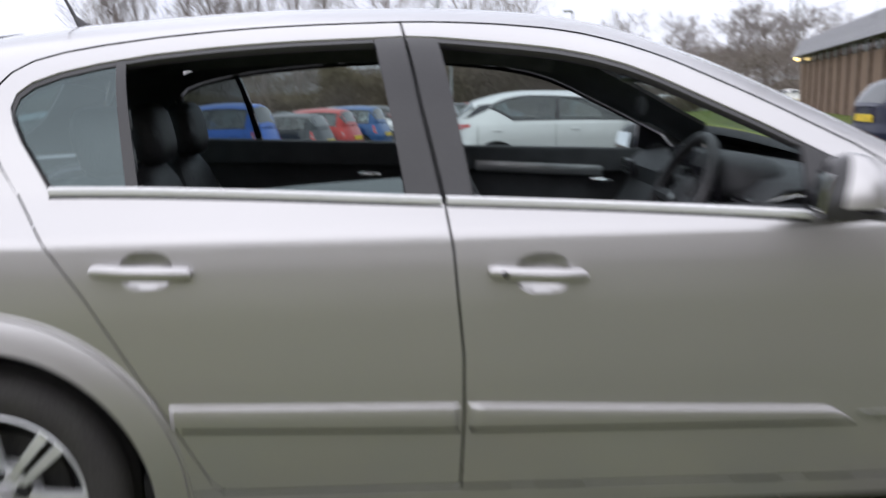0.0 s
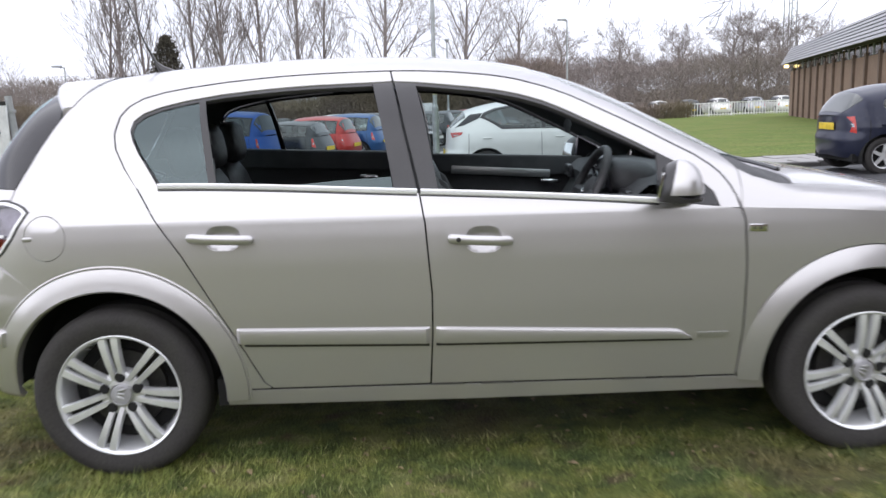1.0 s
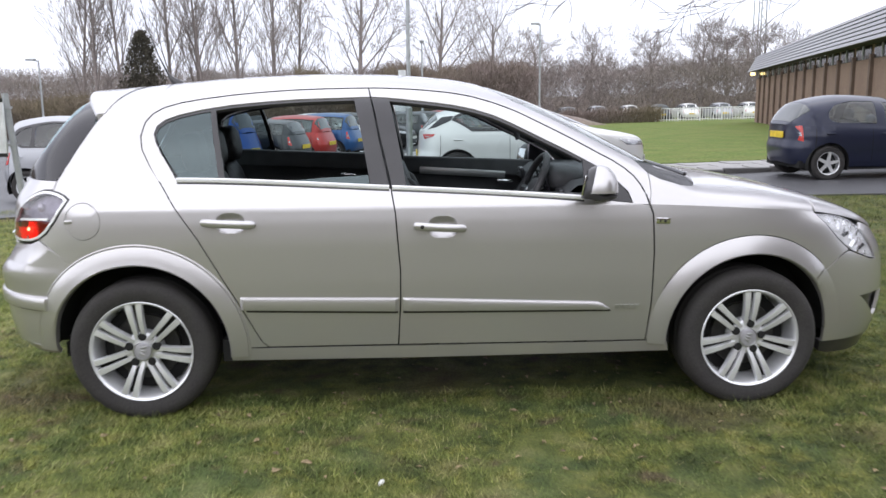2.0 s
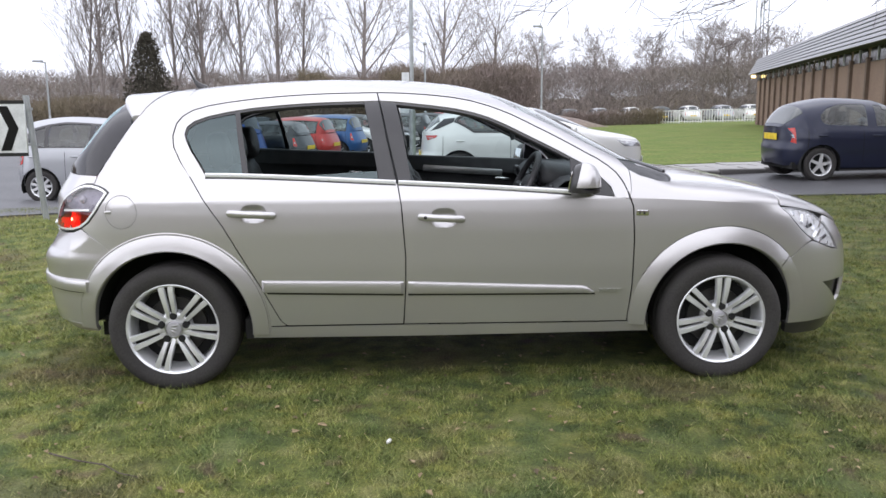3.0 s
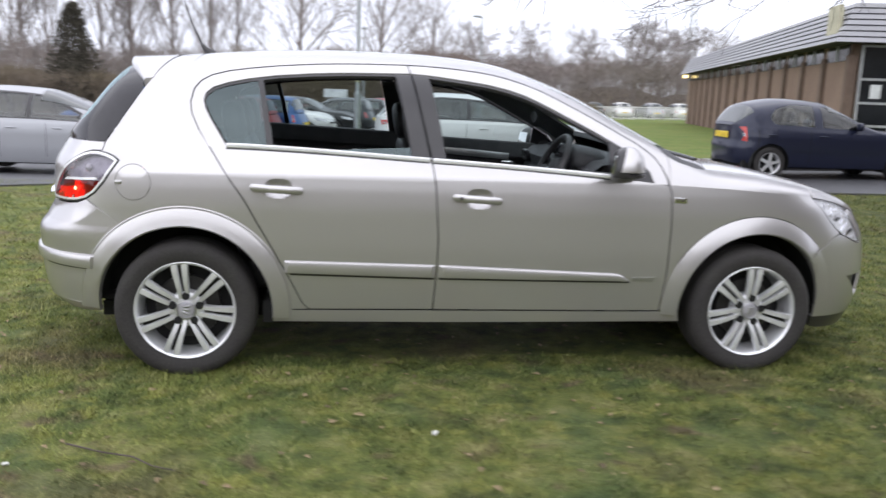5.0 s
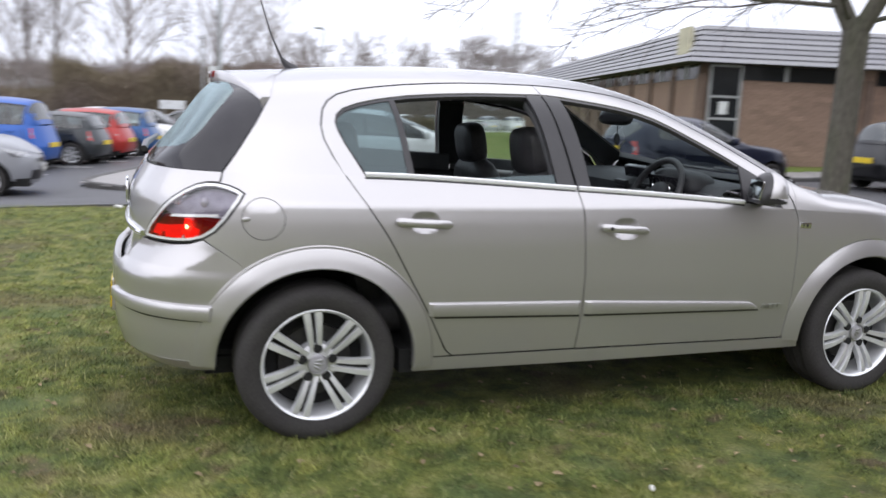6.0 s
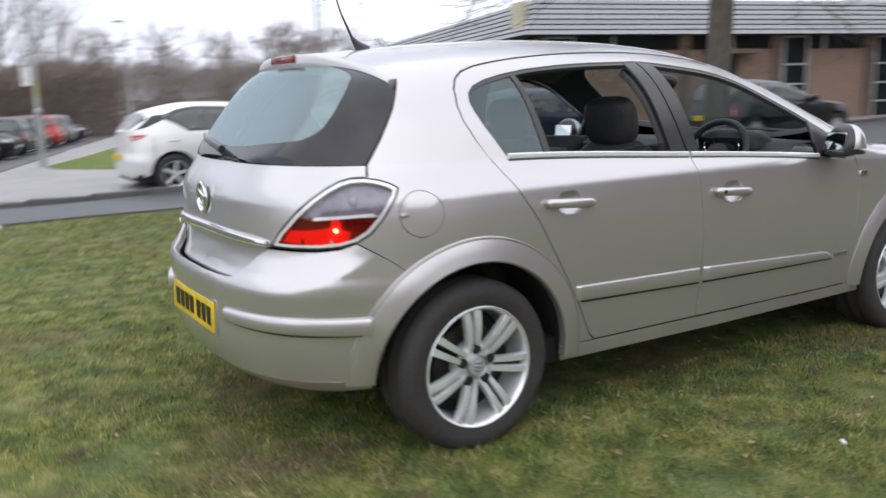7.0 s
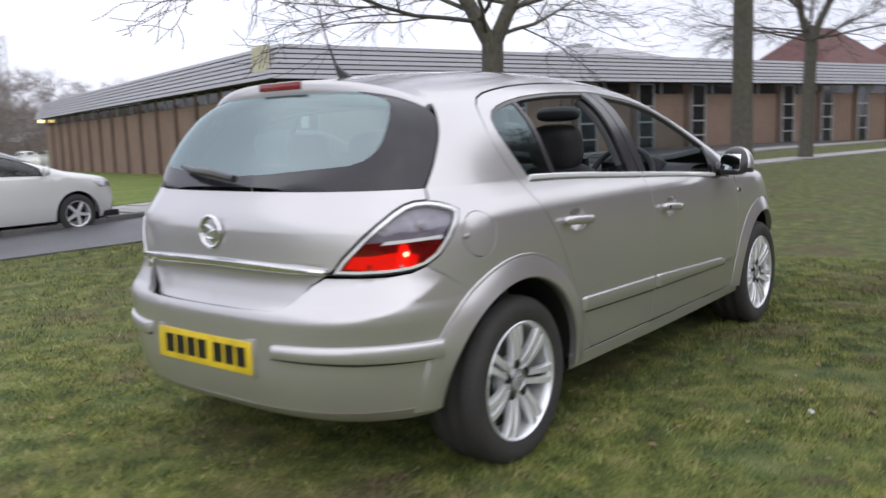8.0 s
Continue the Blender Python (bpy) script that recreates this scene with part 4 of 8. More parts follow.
    Skin().region(LOW, [(s0 + 0.055, cut + 0.003), (s1 - 0.012, cut + 0.014), (s1 - 0.014, cut + 0.004), (s0 + 0.045, cut - 0.008)], 0.03, gap=0, flange=0.006, lift=0.006, sides=sd).make("lens_divider", BRIGHT, lamp)
    for nm, poly, mat in (("glowing_reflector", [(-0.612, 0.787), (-0.52, 0.781), (-0.415, 0.787), (-0.405, 0.822), (-0.45, 0.838), (-0.53, 0.826), (-0.588, 0.824)], LAMP_RED),
                          ("glowing_streak", [(-0.470, 0.790), (-0.440, 0.790), (-0.434, 0.858), (-0.456, 0.860)], LAMP_STREAK),
                          ("reflector_chamber", [(-0.405, 0.795), (-0.365, 0.812), (-0.335, 0.850), (-0.395, 0.858)], RED_PLASTIC)):
        Skin().region(LOW, poly, 0.02, gap=0, flange=0.004, lift=-0.010 if nm != "glowing_streak" else -0.007, sides=sd).make(nm, mat, lamp)
    for s in (-0.615, -0.545, -0.46):
        p = LOW(np.array([s]), np.array([0.783]))[0]
        part("clear_reflector", puff((0.012, 0.014, 0.030), 3, (p[0] + 0.004, p[1] * (-1 if mirror else 1), 0.787), (0, 0, 0), 10), REFLECTOR, lamp)
    p = LOW(np.array([-0.445]), np.array([0.825]))[0]
    part("bulb", puff((0.026, 0.026, 0.031), 2, (p[0] + 0.006, (p[1] + 0.004) * (-1 if mirror else 1), 0.828), (0, 0, 0), 10), LAMP_HOT, lamp, "glowing bulb")
    for s in (-0.50, -0.40):
        p = LOW(np.array([s]), np.array([0.92]))[0]
        part("reflector_dot", puff((0.034, 0.034, 0.038), 2, (p[0] + 0.014, (p[1] + 0.010) * (-1 if mirror else 1), 0.92), (0, 0, 0), 10), REFLECTOR, lamp)
    # headlamp
    hl = thing("headlamp", "clear headlamp with chrome reflectors", "")
    hl.parent = car
    ring = np.array(HEADLAMP)
    in1 = shrink(ring, 0.0035)
    Skin().region(LOW, ring, 0.03, [in1], gap=0.001, flange=0.008, lift=-0.001, sides=sd).make("lamp_gasket", REFLECTOR_DULL, hl)
    Skin().region(LOW, in1, 0.03, gap=0, flange=0, lift=-0.007, sides=sd).make("lamp_bowl", REFLECTOR, hl)
    Skin().region(LOW, in1, 0.03, gap=0, flange=0.005, lift=0.002, sides=sd).make("lens", LENS, hl)
    tilt = random.Random(12)
    for row, (z0, z1, wide) in enumerate(((0.832, 0.655, 5), (0.800, 0.640, 6), (0.835, 0.735, 4))):
        for k in range(wide):
            u = (k + 0.5) / wide
            ss = (2.912 + 0.075 * u if row == 0 else 2.935 + 0.105 * u if row == 1 else 2.965 + 0.080 * u) + (0.012 if row == 0 and u > 0.5 else 0)
            zz = z0 + (z1 - z0) * u
            p, nn = normals_of(LOW, np.array([[ss, zz]]))
            n3 = Vector(nn[0]) + Vector([tilt.uniform(-0.35, 0.35) for _ in range(3)])
            q = n3.to_track_quat("Y", "Z").to_matrix().to_4x4()
            bm = soft_box(-0.5 * tilt.uniform(0.030, 0.060), 0.5 * tilt.uniform(0.030, 0.060), -0.002, 0.002, -0.5 * tilt.uniform(0.012, 0.022), 0.5 * tilt.uniform(0.012, 0.022), 0.001, 1)
            bmesh.ops.transform(bm, matrix=Matrix.Translation(p[0] - nn[0] * 0.0055) @ q @ pose(0, 0, 0, 0, tilt.uniform(20, 65), 0), verts=bm.verts)
            if mirror:
                bmesh.ops.scale(bm, vec=(1, -1, 1), verts=bm.verts)
                bmesh.ops.reverse_faces(bm, faces=bm.faces[:])
            dark = (row, k) in ((0, 2), (1, 1), (1, 4))
            part("dark_bezel" if dark else "reflector", bm, BLACK_TRIM if dark else CHROME, hl)


build_side(False)
build_side(True)
BOTH = (False, True)

# roof, pillars
LINE_SCREEN = [(2.187, 0.698), (2.12, 0.662), (2.0, 0.625), (1.8, 0.555), (1.69, 0.507), (1.62, 0.462), (1.55, 0.38), (1.49, 0.25), (1.46, 0.12)]
LINE_TAIL = [(-0.16, 1.302), (-0.22, 1.205), (-0.28, 1.113), (-0.337, 1.0305)]
outline = ([(float(x), 0.0) for x in np.linspace(-0.337, 0.098, 12)] + above([(x - 0.003, z + 0.002) for x, z in REAR_ARCH[:5]] + [(x, z + 0.004) for x, z in REAR_ARCH[5:]] + [(x + 0.002, z + 0.004) for x, z in FRONT_ARCH[1:]]) + [(2.156, 0.0), (2.16, 0.0)] + above([(2.152, 0.925), (2.158, 0.950)])
           + plan_of([(2.160, 0.742)] + LINE_SCREEN[1:]) + [(1.45, 1.0)] + [(float(x), 1.0) for x in np.linspace(1.3, 0.0, 16)] + [(-0.14, 1.0)]
           + plan_of([(-0.142, 0.2), (-0.150, 0.4), (-0.160, 0.50)]) + above(LINE_TAIL))
Skin().region(TOP, outline, 0.05, gap=0, flange=0, scale=UP, sides=BOTH, seam=ASTRA.belt).make("roof_shell", SILVER, car, "silver roof and pillars")
# windscreen and the black scuttle below it
screen = plan_of(LINE_SCREEN[1:]) + [(1.452, 1.0)] + [(float(x), 1.0) for x in np.linspace(1.6, 2.25, 8)] + [(2.343, 1.0)] + plan_of([(2.333, 0.25), (2.272, 0.45), (2.192, 0.58)])
Skin().region(TOP, screen, 0.06, scale=UP, gap=0.001, flange=0.004, lift=-0.003, sides=BOTH).make("windscreen", GLASS_CLEAR, car, "curved windscreen")
cowl = [(2.345, 1.0)] + plan_of([(2.335, 0.25), (2.275, 0.45), (2.195, 0.58), (2.124, 0.660), (2.161, 0.738)]) + plan_of([(2.215, 0.758), (2.300, 0.760), (2.365, 0.722), (2.42, 0.55), (2.455, 0.35), (2.47, 0.2)]) + [(2.475, 1.0)]
scuttle = Skin().region(TOP, cowl, 0.05, scale=UP, gap=0, flange=0.03, lift=-0.010, sides=BOTH).make("scuttle_panel", DASH, car, "black scuttle below the windscreen")
for x0, y0, x1, y1 in ((2.40, -0.52, 2.36, 0.05), (2.42, 0.05, 2.34, 0.58)):
    bm = bmesh.new()
    pts = [(x0 + (x1 - x0) * u, y0 + (y1 - y0) * u, float(TOP(np.array([x0 + (x1 - x0) * u]), np.array([float(ASTRA.t_of_y(x0 + (x1 - x0) * u, y0 + (y1 - y0) * u))]))[0, 2]) + 0.018) for u in np.linspace(0, 1, 8)]
    tube(bm, pts, 0.009, 6)
    part("front_wiper", bm, BLACK_TRIM, car)
# bonnet
bonnet = ([(2.478, 1.0)] + plan_of([(2.473, 0.2), (2.458, 0.35), (2.423, 0.55), (2.368, 0.716), (2.5, 0.682), (2.75, 0.654), (2.905, 0.626)]) + [(2.915, 0.0)]
          + [(float(x), 0.0) for x in np.linspace(2.98, 3.44, 14)] + [(3.44, 1.0)] + [(float(x), 1.0) for x in np.linspace(3.4, 2.55, 14)])
Skin().region(TOP, bonnet, 0.05, scale=UP, sides=BOTH).make("bonnet", SILVER, car, "silver bonnet")
# front bumper
fb = (on_side(arc(2.614, 0.38, 41, 6) + [(2.986, 0.32), (2.987, 0.262)]) + [(2.85 + 0.1 * k, 0.258 - 0.004 * k) for k in range(1, 8)] + [(3.65, 0.230), (3.65, 0.63)]
      + on_side([(float(x), float(ASTRA.belt(x)) - 0.006) for x in np.linspace(3.45, 3.20, 10)]) + [(3.068, 0.756), (3.086, 0.70), (3.104, 0.610), (3.050, 0.621), (2.992, 0.648), (2.960, 0.665), (2.938, 0.675), (2.889, 0.655), (2.828, 0.605), (2.785, 0.570)])
front_bumper = Skin().region(LOW, fb, 0.05, [[(2.984, 0.458), (3.20, 0.452), (3.19, 0.345), (3.134, 0.328)]], sides=BOTH).make("front_bumper", SILVER, car, "silver front bumper")
for mirror in BOTH:
    Skin().region(LOW, [(2.97, 0.47), (3.22, 0.465), (3.21, 0.335), (3.125, 0.318)], 0.03, gap=0, flange=0, lift=-0.03, sides=(mirror,)).make("fog_lamp_recess", BLACK_TRIM, front_bumper)
Skin().region(LOW, [(2.838, 0.266), (2.95, 0.262), (3.2, 0.250), (3.65, 0.240), (3.65, 0.175), (3.2, 0.178), (3.035, 0.181), (2.90, 0.196), (2.853, 0.212)], 0.05, gap=0, flange=0.03, lift=-0.004, sides=BOTH).make("chin_spoiler", BLACK_TRIM, front_bumper, "black lower lip")

# rear bumper
rb = ([(-1.1, 0.648), (-0.95, 0.648), (-0.80, 0.650), (-0.767, 0.656), (-0.735, 0.690), (-0.70, 0.733), (-0.665, 0.758), (-0.57, 0.757), (-0.49, 0.759), (-0.43, 0.768), (-0.387, 0.7855)]
      + on_side([(-0.30, 0.7125), (-0.225, 0.6485)] + arc(0, 0.38, 122, 174, 14) + [(-0.382, 0.335)]) + [(-0.35, 0.330), (-0.42, 0.326), (-0.55, 0.322), (-0.70, 0.322), (-0.85, 0.325), (-1.1, 0.328)])



def haunch(v):
    """The bumper's shoulder: its edge rises from the rear face round the corner to the lamp's outer end."""
    x, z = v[:, 0], v[:, 2]
    k = np.clip((x + 0.64) / 0.30, 0, 1)
    edge = 0.628 + 0.135 * k ** 1.7
    w = np.clip((-0.31 - x) / 0.16, 0, 1) * np.clip((np.abs(v[:, 1]) - 0.30) / 0.25, 0.25, 1)
    u = z - edge
    r = 0.5 * (u + np.sqrt(u * u + 0.005 ** 2))
    return 0.019 * w * np.clip(1 - r / 0.10, 0, 1) * np.clip(1 + (u - r) / 0.22, 0, 1) ** 1.5


rear_bumper = Skin().region(LOW, rb, 0.013, gap=0.001, flange=0.03, lift=haunch, sides=BOTH).make("rear_bumper", SILVER, car, "silver rear bumper")
Skin().region(LOW, on_side([(-0.382, 0.331)]) + [(-0.35, 0.327), (-0.42, 0.323), (-0.55, 0.319), (-0.70, 0.319), (-0.85, 0.322), (-1.1, 0.325), (-1.1, 0.292), (-0.85, 0.280), (-0.70, 0.270), (-0.55, 0.268), (-0.42, 0.275), (-0.338, 0.286)], 0.02, gap=0, flange=0.02,
              lift=lambda v: -0.002 - 0.40 * np.clip(0.325 - v[:, 2], 0, 1), sides=BOTH).make("rear_valance", SILVER, rear_bumper, "tucked-in lower edge of the bumper")
for mirror in BOTH:
    moulding("bumper_strip", rear_bumper, "raised bumper moulding", [(-0.80, 0.545, 0.502), (-0.55, 0.551, 0.494), (-0.316, 0.549, 0.490)], 0.022, mirror)
    # black band along the lower edge of the bumper moulding
    Skin().region(LOW, [(-0.80, 0.508), (-0.787, 0.4995), (-0.55, 0.4925), (-0.34, 0.4925), (-0.335, 0.484), (-0.55, 0.484), (-0.80, 0.494)], 0.02, gap=0, flange=0.004, lift=lambda v: haunch(v) + 0.004, sides=(mirror,)).make("strip_under_line", BLACK_TRIM, rear_bumper)

# tailgate: lower skin, glass, spoiler
def dent(v):
    z, y = v[:, 2], np.abs(v[:, 1])
    u = np.clip((0.790 - z) / 0.022, 0, 1)
    w = np.clip((0.50 - y) / 0.10, 0, 1)
    return -(0.014 + 0.024 * np.clip((0.785 - z) / 0.125, 0, 1)) * u * u * (3 - 2 * u) * w


gate_low = ([(-1.1, 0.654), (-0.95, 0.654), (-0.80, 0.656), (-0.769, 0.662), (-0.737, 0.696), (-0.702, 0.739), (-0.668, 0.763)] + LAMP[1:9] + [(-0.356, 0.9945), (-0.3575, 1.03)]
            + [(float(s), 1.03) for s in np.linspace(-0.40, -1.05, 20)] + [(-1.1, 1.03)])
gate = Skin().region(LOW, gate_low, 0.026, lift=dent, sides=BOTH).make("tailgate", SILVER, car, "silver tailgate")
# Black strip in place of the shadowed gap between tailgate and bumper.
seal = [(-1.1, 0.655), (-0.95, 0.655), (-0.80, 0.657), (-0.771, 0.663), (-0.739, 0.697), (-0.704, 0.740), (-0.708, 0.741), (-0.743, 0.699), (-0.774, 0.669), (-0.80, 0.663), (-0.95, 0.661), (-1.1, 0.661)]
Skin().region(LOW, seal, 0.02, gap=0, flange=0.003, lift=lambda v: dent(v) + 0.002, sides=BOTH).make("gate_gap_shade", BLACK_TRIM, gate, "black strip standing in for the shadowed gap below the tailgate")
hatch = [(-0.598, 1.0), (-0.598, 0.5), (-0.598, 0.0)] + [(float(x), 0.0) for x in np.linspace(-0.58, -0.345, 14)] + above([(-0.285, 1.113), (-0.225, 1.205), (-0.190, 1.262)])
hatch += plan_of([(-0.200, 0.545), (-0.225, 0.48), (-0.255, 0.35), (-0.27, 0.18)]) + [(-0.275, 1.0)]
pane = [(-0.305, 1.0)] + plan_of([(-0.303, 0.20), (-0.292, 0.40), (-0.285, 0.475), (-0.292, 0.505), (-0.33, 0.540), (-0.37, 0.558), (-0.405, 0.566), (-0.435, 0.560), (-0.465, 0.540), (-0.495, 0.498), (-0.522, 0.42), (-0.545, 0.29), (-0.560, 0.15)]) + [(-0.566, 1.0)]
Skin().region(TOP, hatch + pane, 0.03, scale=UP, gap=0.001, flange=0.005, lift=-0.002, sides=BOTH).make("glass_border", BLACK_GLOSS, gate, "black border of the rear window")
Skin().region(TOP, pane, 0.035, scale=UP, gap=0, flange=0, lift=-0.003, sides=BOTH).make("rear_window", GLASS_REAR, gate, "tinted rear window")

bm = bmesh.new()
rows = []
ys = np.linspace(-0.585, 0.585, 41)
for y in ys:
    e = abs(y) / 0.585
    xs, xt = -0.089 - 0.068 * e ** 2.5, -0.322 + 0.135 * e ** 2.6
    zs = float(TOP(np.array([xs]), np.array([float(ASTRA.t_of_y(xs, y))]))[0, 2])
    end = e ** 6
    skin_z = float(TOP(np.array([xt]), np.array([float(ASTRA.t_of_y(xt, y))]))[0, 2])
    zt, deep = (1.408 - 0.075 * e ** 2.6) * (1 - end) + (skin_z + 0.004) * end, 1 - 0.45 * end
    col = []
    for u in np.linspace(0, 1, 7):
        col.append((xs + (xt - xs) * u, y, zs + 0.0025 + (zt - zs) * (1.25 * u - 0.25 * u * u)))
    col += [(xt - 0.006, y, zt - 0.004), (xt - 0.009, y, zt - 0.013), (xt - 0.009, y, zt - 0.042 * deep), (xt - 0.004, y, zt - 0.070 * deep), (xt + 0.012, y, zt - 0.080 * deep), (xs - 0.02, y, min(zs, zt) - 0.05 * (1 - e) - 0.05 * deep)]
    rows.append([bm.verts.new(p) for p in col])
for a, b in zip(rows, rows[1:]):
    for j in range(len(a) - 1):
        bm.faces.new((a[j], a[j + 1], b[j + 1], b[j]))
bm.faces.new(rows[0])
bm.faces.new(rows[-1][::-1])
bmesh.ops.recalc_face_normals(bm, faces=bm.faces[:])
spoiler = part("roof_spoiler", bm, SILVER, gate, "painted roof spoiler")
bm = soft_box(-0.011, 0.03, -0.112, 0.112, -0.015, 0.014, 0.006, 2, Matrix.Translation((-0.327, 0, 1.394)))
part("brake_light", bm, BRAKE_RED, spoiler, "red high-level brake light")

bm = bmesh.new()
rows = []
for y in np.linspace(-0.503, 0.503, 49):
    zc = 0.776 + 0.012 * (1 - (y / 0.503) ** 2)
    sx = float(np.interp(abs(y), [-q for q in LOW(np.linspace(-1.1, -0.6, 60), np.full(60, zc))[:, 1]], np.linspace(-1.1, -0.6, 60)))
    x = float(LOW(np.array([sx]), np.array([zc]))[0, 0])
    thin = 1 - 0.35 * abs(y / 0.503) ** 4
    rows.append([bm.verts.new((x + dx, y, zc + dz * thin)) for dx, dz in ((0.004, 0.0165), (-0.008, 0.0160), (-0.015, 0.0115), (-0.0175, 0.002), (-0.0145, -0.008), (-0.009, -0.0150), (0.006, -0.0165))])
for a, b in zip(rows, rows[1:]):
    for k in range(7):
        bm.faces.new((a[k], a[(k + 1) % 7], b[(k + 1) % 7], b[k]))
bm.faces.new(rows[0])
bm.faces.new(rows[-1][::-1])
bmesh.ops.recalc_face_normals(bm, faces=bm.faces[:])
part("chrome_bar", bm, CHROME, gate, "chrome bar across the tailgate")
em = thing("tailgate_emblem", "round chrome emblem", "")
em.parent = gate
bm = lathe([(0.044, 0.0), (0.058, -0.004), (0.060, -0.010), (0.054, -0.014), (0.048, -0.011), (0.046, -0.004)], 40)
bmesh.ops.transform(bm, matrix=pose(-0.674, 0, 0.893, 0, 9, -90), verts=bm.verts)
part("emblem_ring", bm, CHROME, em)
bm = lathe([(0.047, -0.003), (0.03, -0.007), (0.0, -0.008)], 32)
bmesh.ops.transform(bm, matrix=pose(-0.674, 0, 0.893, 0, 9, -90), verts=bm.verts)
part("emblem_disc", bm, ALU, em)
for cy, cz, w, h, r in ((0.006, 0.015, 0.05, 0.016, 20), (-0.008, -0.004, 0.045, 0.018, -35), (0.010, -0.024, 0.04, 0.014, 10)):
    bm = puff((0.012, w, h), 2.5, (-0.683, cy, 0.893 + cz), (r, 0, 0), 12)
    part("emblem_relief", bm, CHROME, em)
for k, (y, w) in enumerate(((0.40, 0.03), (0.435, 0.02), (0.46, 0.016))):
    bm = soft_box(-0.665 + 0.06 * (k / 2) ** 1.3, -0.655 + 0.06 * (k / 2) ** 1.3, y, y + w * 0.8, 0.735, 0.765, 0.002, 1)
    part("badge_bar", bm, CHROME, gate)
# number plate in its shallow tray
bm = soft_box(-0.006, 0.006, -0.270, 0.270, -0.066, 0.066, 0.005, 2, pose(-0.7365, 0, 0.489, 0, 2, 0))
tray = part("plate_tray", bm, SILVER, rear_bumper)
bm = soft_box(-0.003, 0.003, -0.26, 0.26, -0.0555, 0.0555, 0.003, 2, pose(-0.746, 0, 0.489, 0, 2, 0))
plate = part("number_plate", bm, PLATE_YELLOW, rear_bumper, "yellow number plate")
for k in range(7):
    y = 0.212 - k * 0.062 - (0.026 if k > 3 else 0)
    bm = bmesh.new()
    box(bm, -0.7512, -0.7490, y - 0.046, y, 0.456, 0.524)
    part("plate_bar", bm, INK, plate, smooth=False)
# rear wiper
bm = bmesh.new()
wp = lambda x, y, d: tuple((TOP(np.array([x]), np.array([float(ASTRA.t_of_y(x, y))]))[0] * (1, 1 if y < 0 else -1, 1) + np.array((-0.7, 0, 0.7)) * d).tolist())
tube(bm, [wp(-0.592, -0.06, 0.03), wp(-0.578, 0.08, 0.035), wp(-0.562, 0.22, 0.026), wp(-0.54, 0.32, 0.022)], [0.014, 0.016, 0.013, 0.008], 8)
part("rear_wiper", bm, BLACK_TRIM, gate, "black rear wiper arm")
# aerial
bm = bmesh.new()
z0 = float(ASTRA.top(-0.02))
tube(bm, [(0.03, 0, z0 - 0.005), (-0.01, 0, z0 + 0.02), (-0.03, 0, z0 + 0.045)], [0.026, 0.017, 0.008], 10)
tube(bm, [(-0.03, 0, z0 + 0.045), (-0.075, 0, z0 + 0.14), (-0.15, 0, z0 + 0.37)], [0.006, 0.0035, 0.002], 6)
part("aerial", bm, BLACK_TRIM, car, "black whip aerial")
# underside
bm = bmesh.new()
box(bm, -0.40, 3.1, -0.60, 0.60, 0.235, 0.30)
part("floor_pan", bm, UNDER, car, smooth=False)
bm = bmesh.new()
box(bm, 0.33, 2.27, -0.778, 0.778, 0.25, 0.345)
part("floor_side", bm, UNDER, car, smooth=False)


